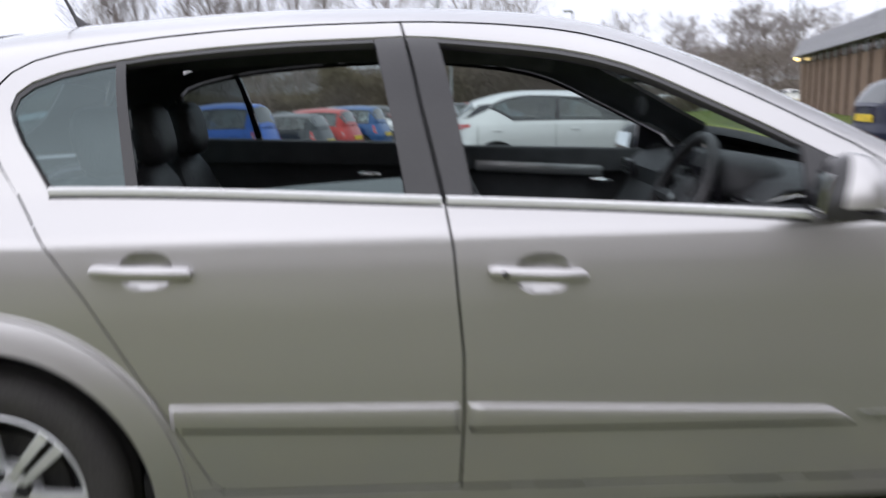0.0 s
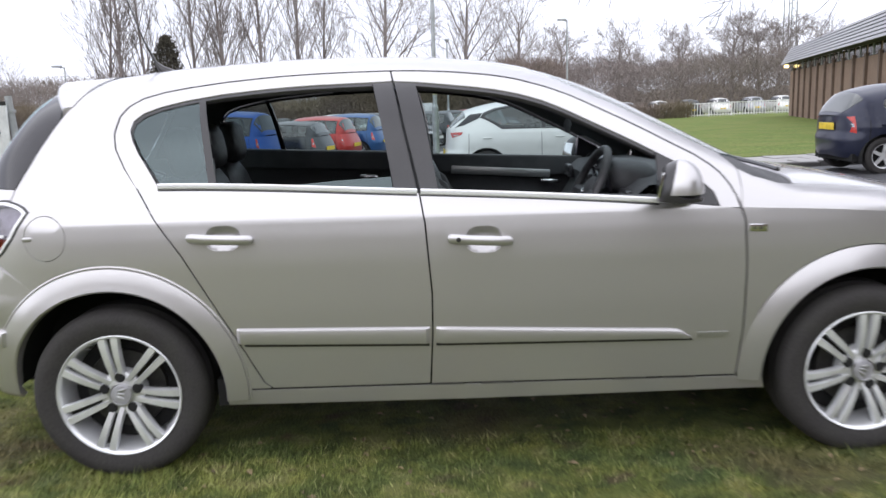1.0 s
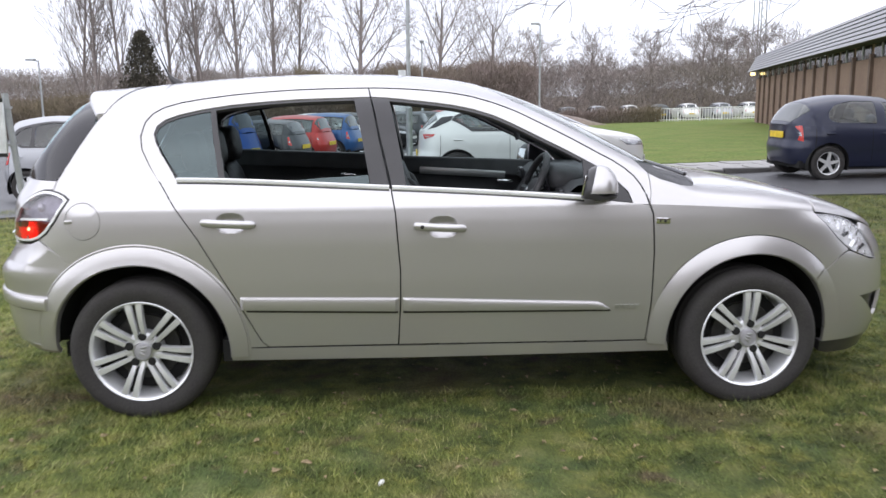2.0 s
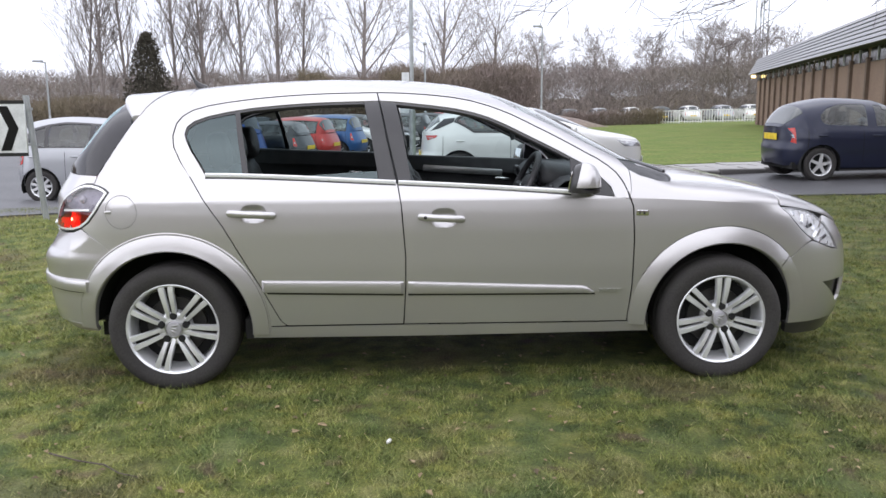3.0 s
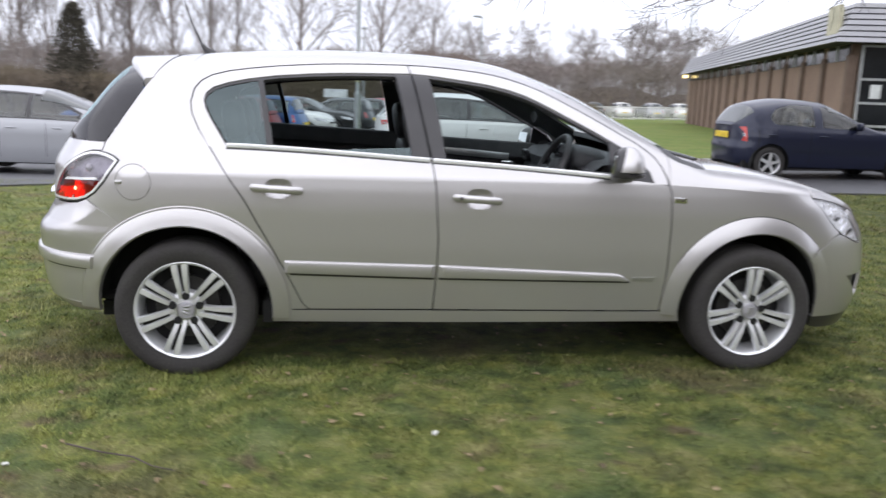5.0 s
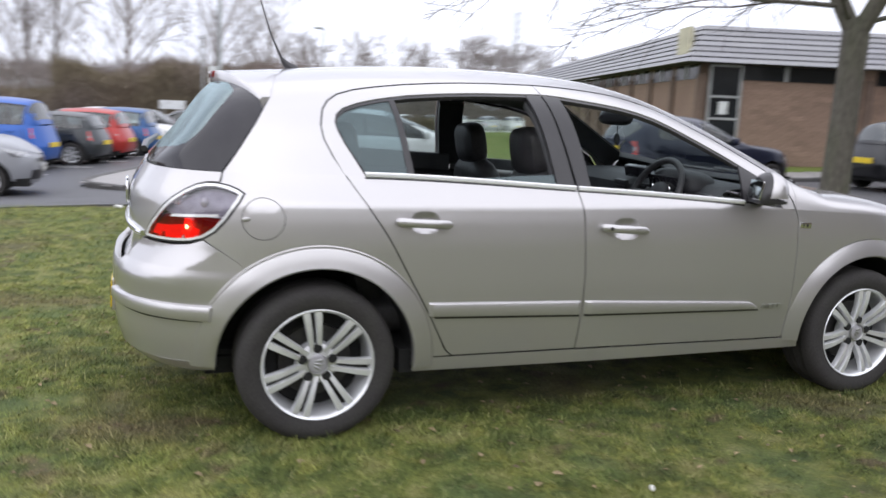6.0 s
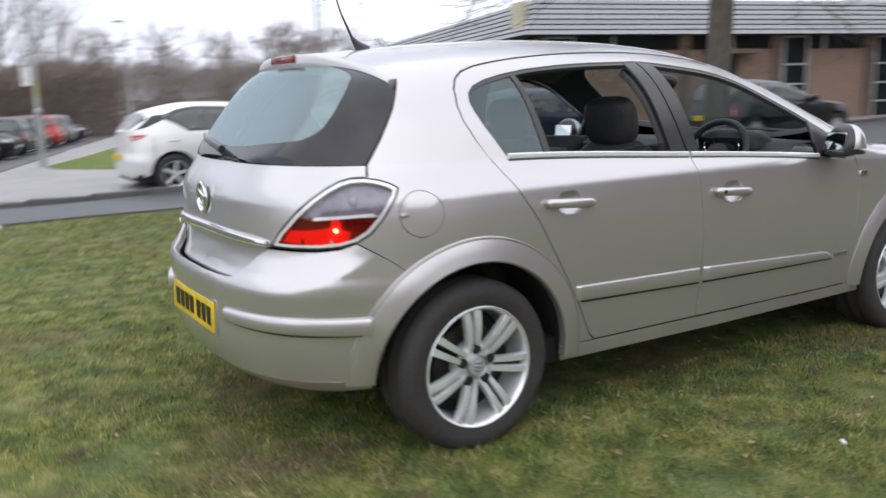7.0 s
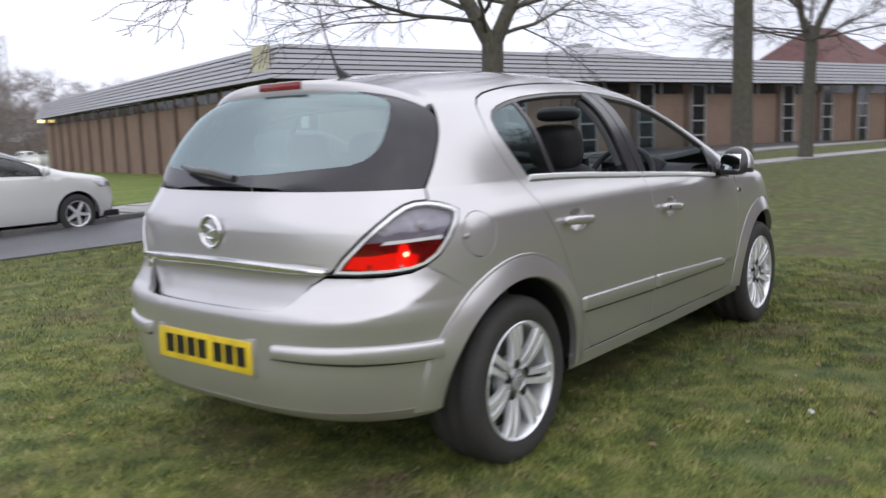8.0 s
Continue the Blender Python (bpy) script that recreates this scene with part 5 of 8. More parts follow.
def alloy_wheel():
    """A seven twin-spoke alloy wheel with its tyre; the outer face looks to -y."""
    w = thing("wheel", "seven twin-spoke silver alloy wheel with a black tyre", "")
    prof = [(0.200, 0.10), (0.215, 0.105), (0.262, 0.112), (0.288, 0.104), (0.301, 0.086), (0.306, 0.06)]
    for y in (0.055, 0.045, 0.02, 0.010, -0.010, -0.02, -0.045, -0.055):
        prof += [(0.306 if abs(y) not in (0.02, 0.045) else 0.300, y)]
    prof += [(0.306, -0.06), (0.3025, -0.082), (0.295, -0.097), (0.283, -0.107), (0.270, -0.1115), (0.255, -0.112), (0.238, -0.109), (0.222, -0.104), (0.214, -0.099)]
    part("tyre", lathe(prof, 72), RUBBER, w, "black road tyre")
    rim = part("rim", lathe([(0.214, -0.099), (0.2175, -0.104), (0.2145, -0.107), (0.209, -0.104), (0.203, -0.092), (0.198, -0.07), (0.190, -0.02), (0.188, 0.09)], 72), ALLOY, w, "silver alloy rim")
    for k in range(7):
        for sgn in (-1, 1):
            bm = bmesh.new()
            n = 9
            rings = []
            for i in range(n):
                u = i / (n - 1)
                r = 0.048 + (0.207 - 0.048) * u
                off = sgn * (0.0145 + 0.0085 * u ** 1.2)
                half_w = 0.0098 + 0.0052 * u ** 1.3
                face = -0.080 - 0.020 * math.sin(u * 2.2) - 0.004 * u
                deep = 0.032 - 0.008 * u
                prof2 = [(-half_w, face + deep), (-half_w, face + 0.006), (-half_w * 0.78, face), (half_w * 0.78, face), (half_w, face + 0.006), (half_w, face + deep)]
                rings.append([bm.verts.new((off + a, b, r)) for a, b in prof2])
            for a, b in zip(rings, rings[1:]):
                for j in range(6):
                    bm.faces.new((a[j], a[(j + 1) % 6], b[(j + 1) % 6], b[j]))
            bm.faces.new(rings[0])
            bm.faces.new(rings[-1])
            bmesh.ops.recalc_face_normals(bm, faces=bm.faces[:])
            bmesh.ops.transform(bm, matrix=pose(0, 0, 0, 0, k * 360 / 7 - 7, 0), verts=bm.verts)
            part("spoke", bm, ALLOY, rim)
        bm = bmesh.new()
        vs = [bm.verts.new(p) for p in ((-0.012, -0.066, 0.06), (0.012, -0.066, 0.06), (0.017, -0.070, 0.2), (-0.017, -0.070, 0.2))]
        bm.faces.new(vs)
        bmesh.ops.solidify(bm, geom=bm.faces[:], thickness=0.01)
        bmesh.ops.transform(bm, matrix=pose(0, 0, 0, 0, k * 360 / 7 - 7, 0), verts=bm.verts)
        part("spoke_web", bm, ALLOY_DARK, rim)
    part("hub", lathe([(0.0, -0.080), (0.060, -0.080), (0.076, -0.074), (0.082, -0.060), (0.082, -0.03)], 40), ALLOY, rim)
    part("centre_cap", lathe([(0.0, -0.089), (0.030, -0.089), (0.035, -0.0875), (0.038, -0.084), (0.038, -0.075)], 32), REFLECTOR_DULL, rim, "round centre cap")
    bm = lathe([(0.040, -0.0845), (0.0415, -0.0905), (0.038, -0.0915), (0.036, -0.0885)], 36)
    part("cap_ring", bm, ALU, rim)
    for k in range(3):
        bm = puff((0.030, 0.006, 0.011), 2.5, (0.004 * (k - 1), -0.0895, 0.014 * (k - 1)), (0, 24 * (1 - k) + 10, 0), 10)
        part("cap_relief", bm, ALU, rim)
    for k in range(5):
        a = radians(90 + 72 * k)
        bm = lathe([(0.0125, -0.0815), (0.0125, -0.070), (0.0, -0.069)], 16)
        bmesh.ops.transform(bm, matrix=Matrix.Translation((0.0605 * math.cos(a), 0, 0.0605 * math.sin(a))), verts=bm.verts)
        part("nut_recess", bm, UNDER, rim)
        bm = lathe([(0.0, -0.0885), (0.0145, -0.0885), (0.0175, -0.086), (0.0175, -0.07)], 16)
        bmesh.ops.transform(bm, matrix=Matrix.Translation((0.0605 * math.cos(a), 0, 0.0605 * math.sin(a))), verts=bm.verts)
        part("wheel_nut", bm, UNDER, rim)
    part("brake_disc", lathe([(0.05, -0.02), (0.14, -0.02), (0.142, -0.01), (0.142, 0.01)], 40), ALLOY_DARK, w)
    part("brake_drum", lathe([(0.0, 0.0), (0.187, 0.0), (0.187, 0.05)], 40), UNDER, w)
    bm = bmesh.new()
    tube(bm, [(0.13, -0.075, -0.155), (0.14, -0.098, -0.165)], 0.004, 6)
    part("valve", bm, BLACK_TRIM, w)
    return w


wheel = alloy_wheel()
places = [pose(0, -0.724, HUB), pose(WHEELBASE, -0.724, HUB, 0, 9, 0), pose(0, 0.724, HUB, 0, 0, 180), pose(WHEELBASE, 0.724, HUB, 0, 0, 180)]
for m in places[1:]:
    copy_thing(wheel, m).parent = car
wheel.matrix_basis = places[0]
wheel.parent = car

# ---- the cabin ----
for mirror in BOTH:
    lining = Skin().region(LOW, on_side([(0.42, 0.34), (2.12, 0.34)]) + on_side([(float(x), float(ASTRA.belt(x)) - 0.012) for x in np.linspace(2.1, 0.13, 24)]), 0.10, gap=0, flange=0, lift=-0.055, sides=(mirror,))
    card = lining.make("door_lining", DOOR_CARD, car, "dark door lining")
    sg = 1 if mirror else -1
    for x0, x1 in ((1.12, 1.90), (0.10 if mirror else 0.28, 1.04)):
        zc = float(ASTRA.belt((x0 + x1) / 2)) - 0.056
        yy = sg * (float(ASTRA.half((x0 + x1) / 2, zc)) - 0.085)
        bm = soft_box(-(x1 - x0) / 2, (x1 - x0) / 2, -0.022, 0.022, -0.05, 0.05, 0.012, 3, pose((x0 + x1) / 2, yy + sg * 0.012, zc + (0.046 if mirror else 0.012), 0, 2.5, 0))
        part("door_capping", bm, DASH, card)
        wide = 0.021 if mirror else 0.012
        bm = soft_box(-(x1 - x0) * 0.30, (x1 - x0) * 0.36, -0.006, 0.006, -wide, wide, 0.005, 2, pose((x0 + x1) / 2 - 0.06, yy - sg * (0.010 if mirror else 0.002), zc + (0.012 if mirror else -0.035), 0, 4, 0))
        if x0 > 1:
            part("trim_strip", bm, ALU, card, "brushed metal strip")
        else:
            bm.free()
        bm = puff((0.10, 0.02, 0.022), 3, ((x0 + x1) / 2 + 0.22, yy - sg * 0.006, zc - 0.045), (0, 4, 0), 12)
        part("door_pull", bm, CHROME, card, "chrome inner handle")
# pillars, headlining and shelf
bm = bmesh.new()
gx = np.linspace(-0.1, 1.5, 18)
gt = np.linspace(0.56, 1.0, 9)
for sg in (1, -1):
    rows = [[bm.verts.new((x, sg * float(TOP(np.array([x]), np.array([t]))[0, 1]) * 0.985, float(TOP(np.array([x]), np.array([t]))[0, 2]) - 0.022)) for t in gt] for x in gx]
    for a, b in zip(rows, rows[1:]):
        for j in range(len(gt) - 1):
            bm.faces.new((a[j], a[j + 1], b[j + 1], b[j]))
part("headlining", bm, LINING, car, "grey headlining")
for mirror in BOTH:
    Skin().region(TOP, above([(0.91, 1.36), (1.05, 1.36), (1.13, 0.99), (0.98, 0.99)]), 0.06, scale=UP, gap=0, flange=0.03, lift=-0.03, sides=(mirror,)).make("pillar_lining", DASH, car)
    Skin().region(TOP, above([(-0.30, 1.05), (-0.17, 1.26), (-0.10, 1.35), (0.0, 1.372), (0.14, 1.372), (0.10, 1.305), (0.06, 1.24), (0.06, 1.2), (0.16, 1.05)]), 0.06, scale=UP, gap=0, flange=0, lift=-0.035, sides=(mirror,)).make("rear_pillar_lining", DASH, car)
    Skin().region(TOP, plan_of([(1.44, 0.30), (1.53, 0.35), (1.60, 0.44), (1.69, 0.495), (1.8, 0.543), (2.0, 0.613), (2.12, 0.65), (2.165, 0.688)]) + above([(2.13, 0.955), (2.09, 1.0), (1.98, 1.07), (1.85, 1.14), (1.66, 1.225), (1.5, 1.295), (1.38, 1.33)]), 0.06, scale=UP, gap=0, flange=0, lift=-0.02, sides=(mirror,)).make("screen_pillar_lining", DASH, car)
bm = bmesh.new()
box(bm, -0.52, 0.16, -0.56, 0.56, 0.93, 0.945)
part("parcel_shelf", bm, CARPET, car, smooth=False)
bm = bmesh.new()
box(bm, -0.45, 0.0, -0.6, 0.6, 0.31, 0.33)
part("boot_floor", bm, CARPET, car, smooth=False)
# dark lining inside the door frames
for mirror in BOTH:
    for rim in (REAR_ARCH[3:] + [(0.978, 1.366), (0.904, 1.364)] + REAR_INNER[::-1][1:-2], [(0.981, 1.366)] + FRONT_ARCH[:10] + FRONT_INNER[::-1]):
        Skin().region(TOP, above(rim), 0.05, scale=UP, gap=0, flange=0, lift=-0.014, sides=(mirror,)).make("frame_lining", DASH, car)
# dashboard
bm = bmesh.new()
rows = []
for y in np.linspace(-0.70, 0.70, 29):
    hump = 0.035 * math.exp(-((y + 0.37) / 0.17) ** 2)
    sec = [(2.30, 0.965), (2.12, 0.99), (1.97, 0.99 + hump * 0.7), (1.87, 0.98 + hump), (1.82, 0.94 + hump), (1.83, 0.88), (1.78, 0.80), (1.74, 0.72), (1.78, 0.55), (1.9, 0.40)]
    rows.append([bm.verts.new((x, y, z)) for x, z in sec])
for a, b in zip(rows, rows[1:]):
    for j in range(len(a) - 1):
        bm.faces.new((a[j], a[j + 1], b[j + 1], b[j]))
bmesh.ops.recalc_face_normals(bm, faces=bm.faces[:])
dash = part("dashboard", bm, DASH, car, "charcoal dashboard")
for y in (-0.615, -0.1, 0.1, 0.615):
    bm = soft_box(-0.012, 0.012, -0.060, 0.060, -0.034, 0.034, 0.010, 2, pose(1.812, y, 0.925, 0, -12, 0))
    vent = part("air_vent", bm, BLACK_TRIM, dash)
    for k in range(3):
        bm = bmesh.new()
        box(bm, 1.793, 1.802, y - 0.05, y + 0.05, 0.905 + 0.018 * k, 0.910 + 0.018 * k)
        part("vent_slat", bm, DASH, vent, smooth=False)
bm = soft_box(-0.02, 0.02, -0.10, 0.10, -0.14, 0.12, 0.012, 2, pose(1.755, 0, 0.72, 0, -8, 0))
part("centre_console", bm, ALU, dash)
bm = puff((0.20, 0.36, 0.13), 3.0, (1.865, -0.37, 0.985), (0, 8, 0), 24)
hood = part("instrument_hood", bm, DASH, dash)
bm = soft_box(-0.004, 0.004, -0.145, 0.145, -0.045, 0.040, 0.004, 2, pose(1.772, -0.37, 0.975, 0, -14, 0))
dials = part("dial_panel", bm, BLACK_GLOSS, hood)
for y in (-0.44, -0.30):
    bm = lathe([(0.034, 0.0), (0.038, -0.006), (0.034, -0.008)], 24)
    bmesh.ops.transform(bm, matrix=pose(1.768, y, 0.972, 0, -14, -90), verts=bm.verts)
    part("dial_ring", bm, CHROME, dials)
bm = soft_box(-0.02, 0.02, -0.10, 0.10, -0.03, 0.03, 0.008, 2, pose(1.84, 0, 1.01, 0, -14, 0))
part("display_pod", bm, BLACK_GLOSS, dash)
for sy in (-1, 1):
    bm = puff((0.018, 0.05, 0.06), 2.6, (1.725, -0.37 + sy * 0.095, 0.925), (0, 26, 0), 10)
    part("column_stalk", bm, BLACK_TRIM, dash)
# steering wheel
sw = thing("steering_wheel", "black leather steering wheel", "")
sw.parent = car
m = pose(1.705, -0.37, 0.925, 0, -64, 0)
bm = bmesh.new()
ring = [(0.183 * math.cos(a), 0.183 * math.sin(a), 0) for a in (2 * math.pi * k / 40 for k in range(41))]
tube(bm, ring, 0.0165, 10, cap=False)
bmesh.ops.transform(bm, matrix=m, verts=bm.verts)
part("wheel_rim", bm, LEATHER, sw)
bm = puff((0.15, 0.13, 0.06), 2.6, (0, 0, -0.02), (0, 0, 0), 18)
bmesh.ops.transform(bm, matrix=m, verts=bm.verts)
part("wheel_boss", bm, DASH, sw)
for a in (90, 270, 180):
    bm = bmesh.new()
    c, s = math.cos(radians(a)), math.sin(radians(a))
    tube(bm, [(0.05 * c, 0.05 * s, -0.02), (0.175 * c, 0.175 * s, -0.003)], [0.026, 0.017], 8)
    bmesh.ops.transform(bm, matrix=m, verts=bm.verts)
    part("wheel_spoke", bm, ALU if a == 180 else DASH, sw)
bm = puff((0.03, 0.03, 0.01), 2.5, (0, 0, 0.012), (0, 0, 0), 12)
bmesh.ops.transform(bm, matrix=m, verts=bm.verts)
part("boss_badge", bm, CHROME, sw)
bm = bmesh.new()
tube(bm, [(1.725, -0.37, 0.91), (1.87, -0.37, 0.82)], 0.045, 12)
part("steering_column", bm, DASH, sw)


def seat(x, y):
    """A front seat."""
    s = thing("front_seat", "black leather front seat with a headrest", "")
    part("cushion", puff((0.52, 0.50, 0.20), 3.5, (x + 0.22, y, 0.43), (0, -6, 0), 22), LEATHER, s)
    part("backrest", puff((0.17, 0.49, 0.66), 3.6, (x - 0.04, y, 0.72), (0, -15, 0), 24), LEATHER, s)
    for sg in (-1, 1):
        part("bolster", puff((0.14, 0.11, 0.50), 3, (x + 0.02, y + sg * 0.20, 0.70), (0, -15, 0), 14), LEATHER, s)
        bm = bmesh.new()
        tube(bm, [(x - 0.125, y + sg * 0.06, 1.0), (x - 0.14, y + sg * 0.06, 1.09)], 0.006, 8)
        part("headrest_post", bm, CHROME, s)
    part("headrest", puff((0.12, 0.27, 0.215), 3.6, (x - 0.138, y, 1.118), (0, -10, 0), 20), LEATHER, s)
    return s


for y in (-0.37, 0.37):
    seat(1.17, y).parent = car
bench = thing("rear_bench", "black leather rear bench with headrests", "")
bench.parent = car
part("cushion", puff((0.50, 1.24, 0.20), 4, (0.42, 0, 0.44), (0, -6, 0), 24), LEATHER, bench)
for y in (-0.40, 0.0, 0.40):
    part("backrest", puff((0.16, 0.40, 0.60), 3.8, (0.20, y, 0.75), (0, -16, 0), 20), LEATHER, bench)
    part("headrest", puff((0.10, 0.25, 0.19), 3.4, (0.17, y, 1.125), (0, -10, 0), 18), LEATHER, bench)
bm = puff((0.045, 0.25, 0.082), 3.4, (1.685, 0.0, 1.285), (0, 12, 10), 20)
part("rear_view_mirror", bm, BLACK_TRIM, car, "black rear-view mirror")
bm = bmesh.new()
tube(bm, [(1.70, 0, 1.29), (1.72, 0, 1.34)], 0.01, 6)
part("mirror_stalk", bm, BLACK_TRIM, car)
bm = bmesh.new()
tube(bm, [(1.70, 0, 1.25), (1.70, 0, 1.20)], 0.0025, 6)
tube(bm, [(1.70, 0, 1.20), (1.70, 0, 1.175), (1.70, 0, 1.145)], [0.010, 0.017, 0.008], 10)
part("hanging_freshener", bm, FABRIC, car, "small dark air freshener on a string")


# ---- the lie of the land ----
def smooth(a, b, v):
    u = np.clip((np.asarray(v, float) - a) / (b - a), 0, 1)
    return u * u * (3 - 2 * u)


def land(x, y):
    """Height of the ground: level under the car, falling towards the car park, rising to the low building."""
    x, y = np.asarray(x, float), np.asarray(y, float)
    tilt = 0.03 * np.clip(x - 8.5, -12, 0) + 0.012 * np.clip(x - 8.5, 0, 25)
    return 0.03 + 0.02 * smooth(-0.5, -2, y) + smooth(5, 12, y) * (tilt - 0.10 - 0.018 * np.clip(y - 12, 0, 60)) + 0.10 * smooth(10, 30, x) * smooth(-2, 8, y)


def h(x, y):
    return float(land(x, y))


def sheet(name, poly, step, up_by, mat, skirt=0.12, label="", kind="structure", parent=None, category=""):
    """A surface laid over the land, with its edge turned down."""
    p, f = fill(np.array(poly, float), step)
    v = np.c_[p, land(p[:, 0], p[:, 1]) + up_by]
    tri = v[f]
    flip = np.cross(tri[:, 1] - tri[:, 0], tri[:, 2] - tri[:, 0])[:, 2] < 0
    f = [tuple(q[::-1]) if w else tuple(q) for q, w in zip(f.tolist(), flip)]
    edges = {}
    for q in f:
        for a, b in zip(q, q[1:] + q[:1]):
            edges[(a, b)] = True
    v = list(map(tuple, v))
    for a, b in [e for e in edges if (e[1], e[0]) not in edges]:
        k = len(v)
        v += [v[a], v[b], (v[b][0], v[b][1], v[b][2] - skirt), (v[a][0], v[a][1], v[a][2] - skirt)]
        f.append((k + 3, k + 2, k + 1, k))
    ob = data_part(name, v, f, mat, parent, smooth=False)
    return tagged(ob, label, category, kind=kind)


# one ground sheet to the horizon, finer near the car
gx = np.unique(np.r_[np.linspace(-900, -60, 14), np.linspace(-60, -10, 26), np.linspace(-10, 14, 121), np.linspace(14, 60, 47), np.linspace(60, 900, 16)])
gy = np.unique(np.r_[np.linspace(-900, -40, 12), np.linspace(-40, -6, 18), np.linspace(-6, 7, 66), np.linspace(7, 70, 80), np.linspace(70, 1500, 18)])
X, Y = np.meshgrid(gx, gy, indexing="ij")
rough = np.zeros_like(X)
near = (np.abs(X) < 14) & (Y > -8) & (Y < 7)
for i, j in zip(*np.nonzero(near)):
    rough[i, j] = 0.022 * noise.noise((X[i, j] * 1.3, Y[i, j] * 1.3, 3)) + 0.012 * noise.noise((X[i, j] * 4, Y[i, j] * 4, 9))
for wx in (0.0, 2.614):
    for wy in (-0.74, 0.74):
        w = np.exp(-(((X - wx) / 0.35) ** 2 + ((Y - wy) / 0.3) ** 2))
        rough = rough * (1 - w) - 0.004 * w
Z = land(X, Y) + rough - 0.012
nv = len(gy)
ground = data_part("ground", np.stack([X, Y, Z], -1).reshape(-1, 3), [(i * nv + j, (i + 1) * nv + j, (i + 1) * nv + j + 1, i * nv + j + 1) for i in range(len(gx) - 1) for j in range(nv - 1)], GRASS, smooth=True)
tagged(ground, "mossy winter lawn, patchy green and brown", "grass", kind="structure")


def rough_at(x, y):
    i, j = np.clip(np.searchsorted(gx, x) - 1, 0, len(gx) - 2), np.clip(np.searchsorted(gy, y) - 1, 0, len(gy) - 2)
    u, w = (x - gx[i]) / (gx[i + 1] - gx[i]), (y - gy[j]) / (gy[j + 1] - gy[j])
    return Z[i, j] * (1 - u) * (1 - w) + Z[i + 1, j] * u * (1 - w) + Z[i, j + 1] * (1 - u) * w + Z[i + 1, j + 1] * u * w


# road, car park, pavement, far lawn
verge = [(-60, 1.0), (-20, 3.0), (-8, 4.4), (-4.5, 5.1), (-3.3, 5.75), (-2.4, 6.5), (-1.2, 7.15), (0, 7.32), (1.7, 7.15), (3, 6.98), (6, 6.85), (12, 6.85), (30, 7.2), (60, 8.0)]
kerb_line = [(60, 12.4), (30, 11.6), (15, 11.35), (8, 11.3), (3, 11.1), (0.6, 11.05), (-0.6, 11.3), (-1.3, 11.8), (-1.75, 12.6), (-1.55, 14), (3.2, 30), (12.3, 60)]
sheet("road", verge + kerb_line[:-1] + [(12.3, 60), (-60, 60)], 1.2, 0.012, ASPHALT, 0.05, "wet grey asphalt road and car park", category="road")
inner = [(14.6, 60), (8.6, 40), (3.0, 24.5), (1.35, 20.6), (1.4, 19.2), (2.2, 17.4), (3.4, 15.3), (4.8, 13.9), (6.2, 13.35), (8, 13.25), (15, 13.3), (30, 13.6), (60, 14.4)]
pavement = sheet("pavement", kerb_line + inner, 0.8, 0.085, PAVING, 0.02, "wet grey paved footway", category="pavement")
sheet("lawn", inner[::-1] + [(14.7, 60.2), (19, 75), (60, 75)], 1.5, 0.10, LAWN, 0.1, "green lawn before the low building", category="grass")


def along(line, step):
    line = np.array(line, float)
    d = np.r_[0, np.cumsum(np.hypot(*np.diff(line, axis=0).T))]
    n = int(d[-1] / step)
    s = np.arange(n + 1) * step
    return np.stack([np.interp(s, d, line[:, 0]), np.interp(s, d, line[:, 1])], -1)


# kerb stones, each one a piece
stone = bpy.data.meshes.new("kerb_stone")
bm = soft_box(-0.453, 0.453, -0.065, 0.065, -0.12, 0.045, 0.014, 1)
bm.to_mesh(stone)
bm.free()
stone.materials.append(KERB)
pts = along(kerb_line[1:-1], 0.914)
for a, b in zip(pts, pts[1:]):
    if a[0] > 30 or a[1] > 40:
        continue
    ob = new("kerb_stone", stone)
    ob.parent = pavement
    mid = (a + b) / 2
    ob.matrix_basis = Matrix.Translation((mid[0], mid[1], h(*mid) + 0.058)) @ Matrix.Rotation(math.atan2(b[1] - a[1], b[0] - a[0]), 4, "Z")
# paving slabs on the strip behind the parked cars
slab = bpy.data.meshes.new("paving_slab")
bm = soft_box(-0.445, 0.445, -0.295, 0.295, -0.03, 0.006, 0.006, 1)
bm.to_mesh(slab)
bm.free()
slab.materials.append(PAVING)
for i in range(24):
    for j in range(3):
        x, y = 4.6 + i * 0.9, 11.55 + j * 0.6 + 0.01 * i
        ob = new("paving_slab", slab)
        ob.parent = pavement
        ob.matrix_basis = Matrix.Translation((x + 0.45 * (j % 2), y, h(x, y) + 0.086 + random.uniform(-0.003, 0.003))) @ Matrix.Rotation(radians(0.7), 4, "Z")
# bay lines in the car park
lines = thing("bay_marking", "worn white parking bay lines on the asphalt", "marking", kind="structure")
for k in range(9):
    y, x = 15.6 + 2.45 * k, -2.6 + 0.30 * 2.45 * k
    sheet("bay_line", [(x - 4.6, y + 1.4), (x, y), (x + 0.02, y + 0.09), (x - 4.58, y + 1.49)], 1.0, 0.018, LINE, 0.006, kind="", parent=lines)

# ---- grass blades round the camera's way ----
rng = np.random.default_rng(5)


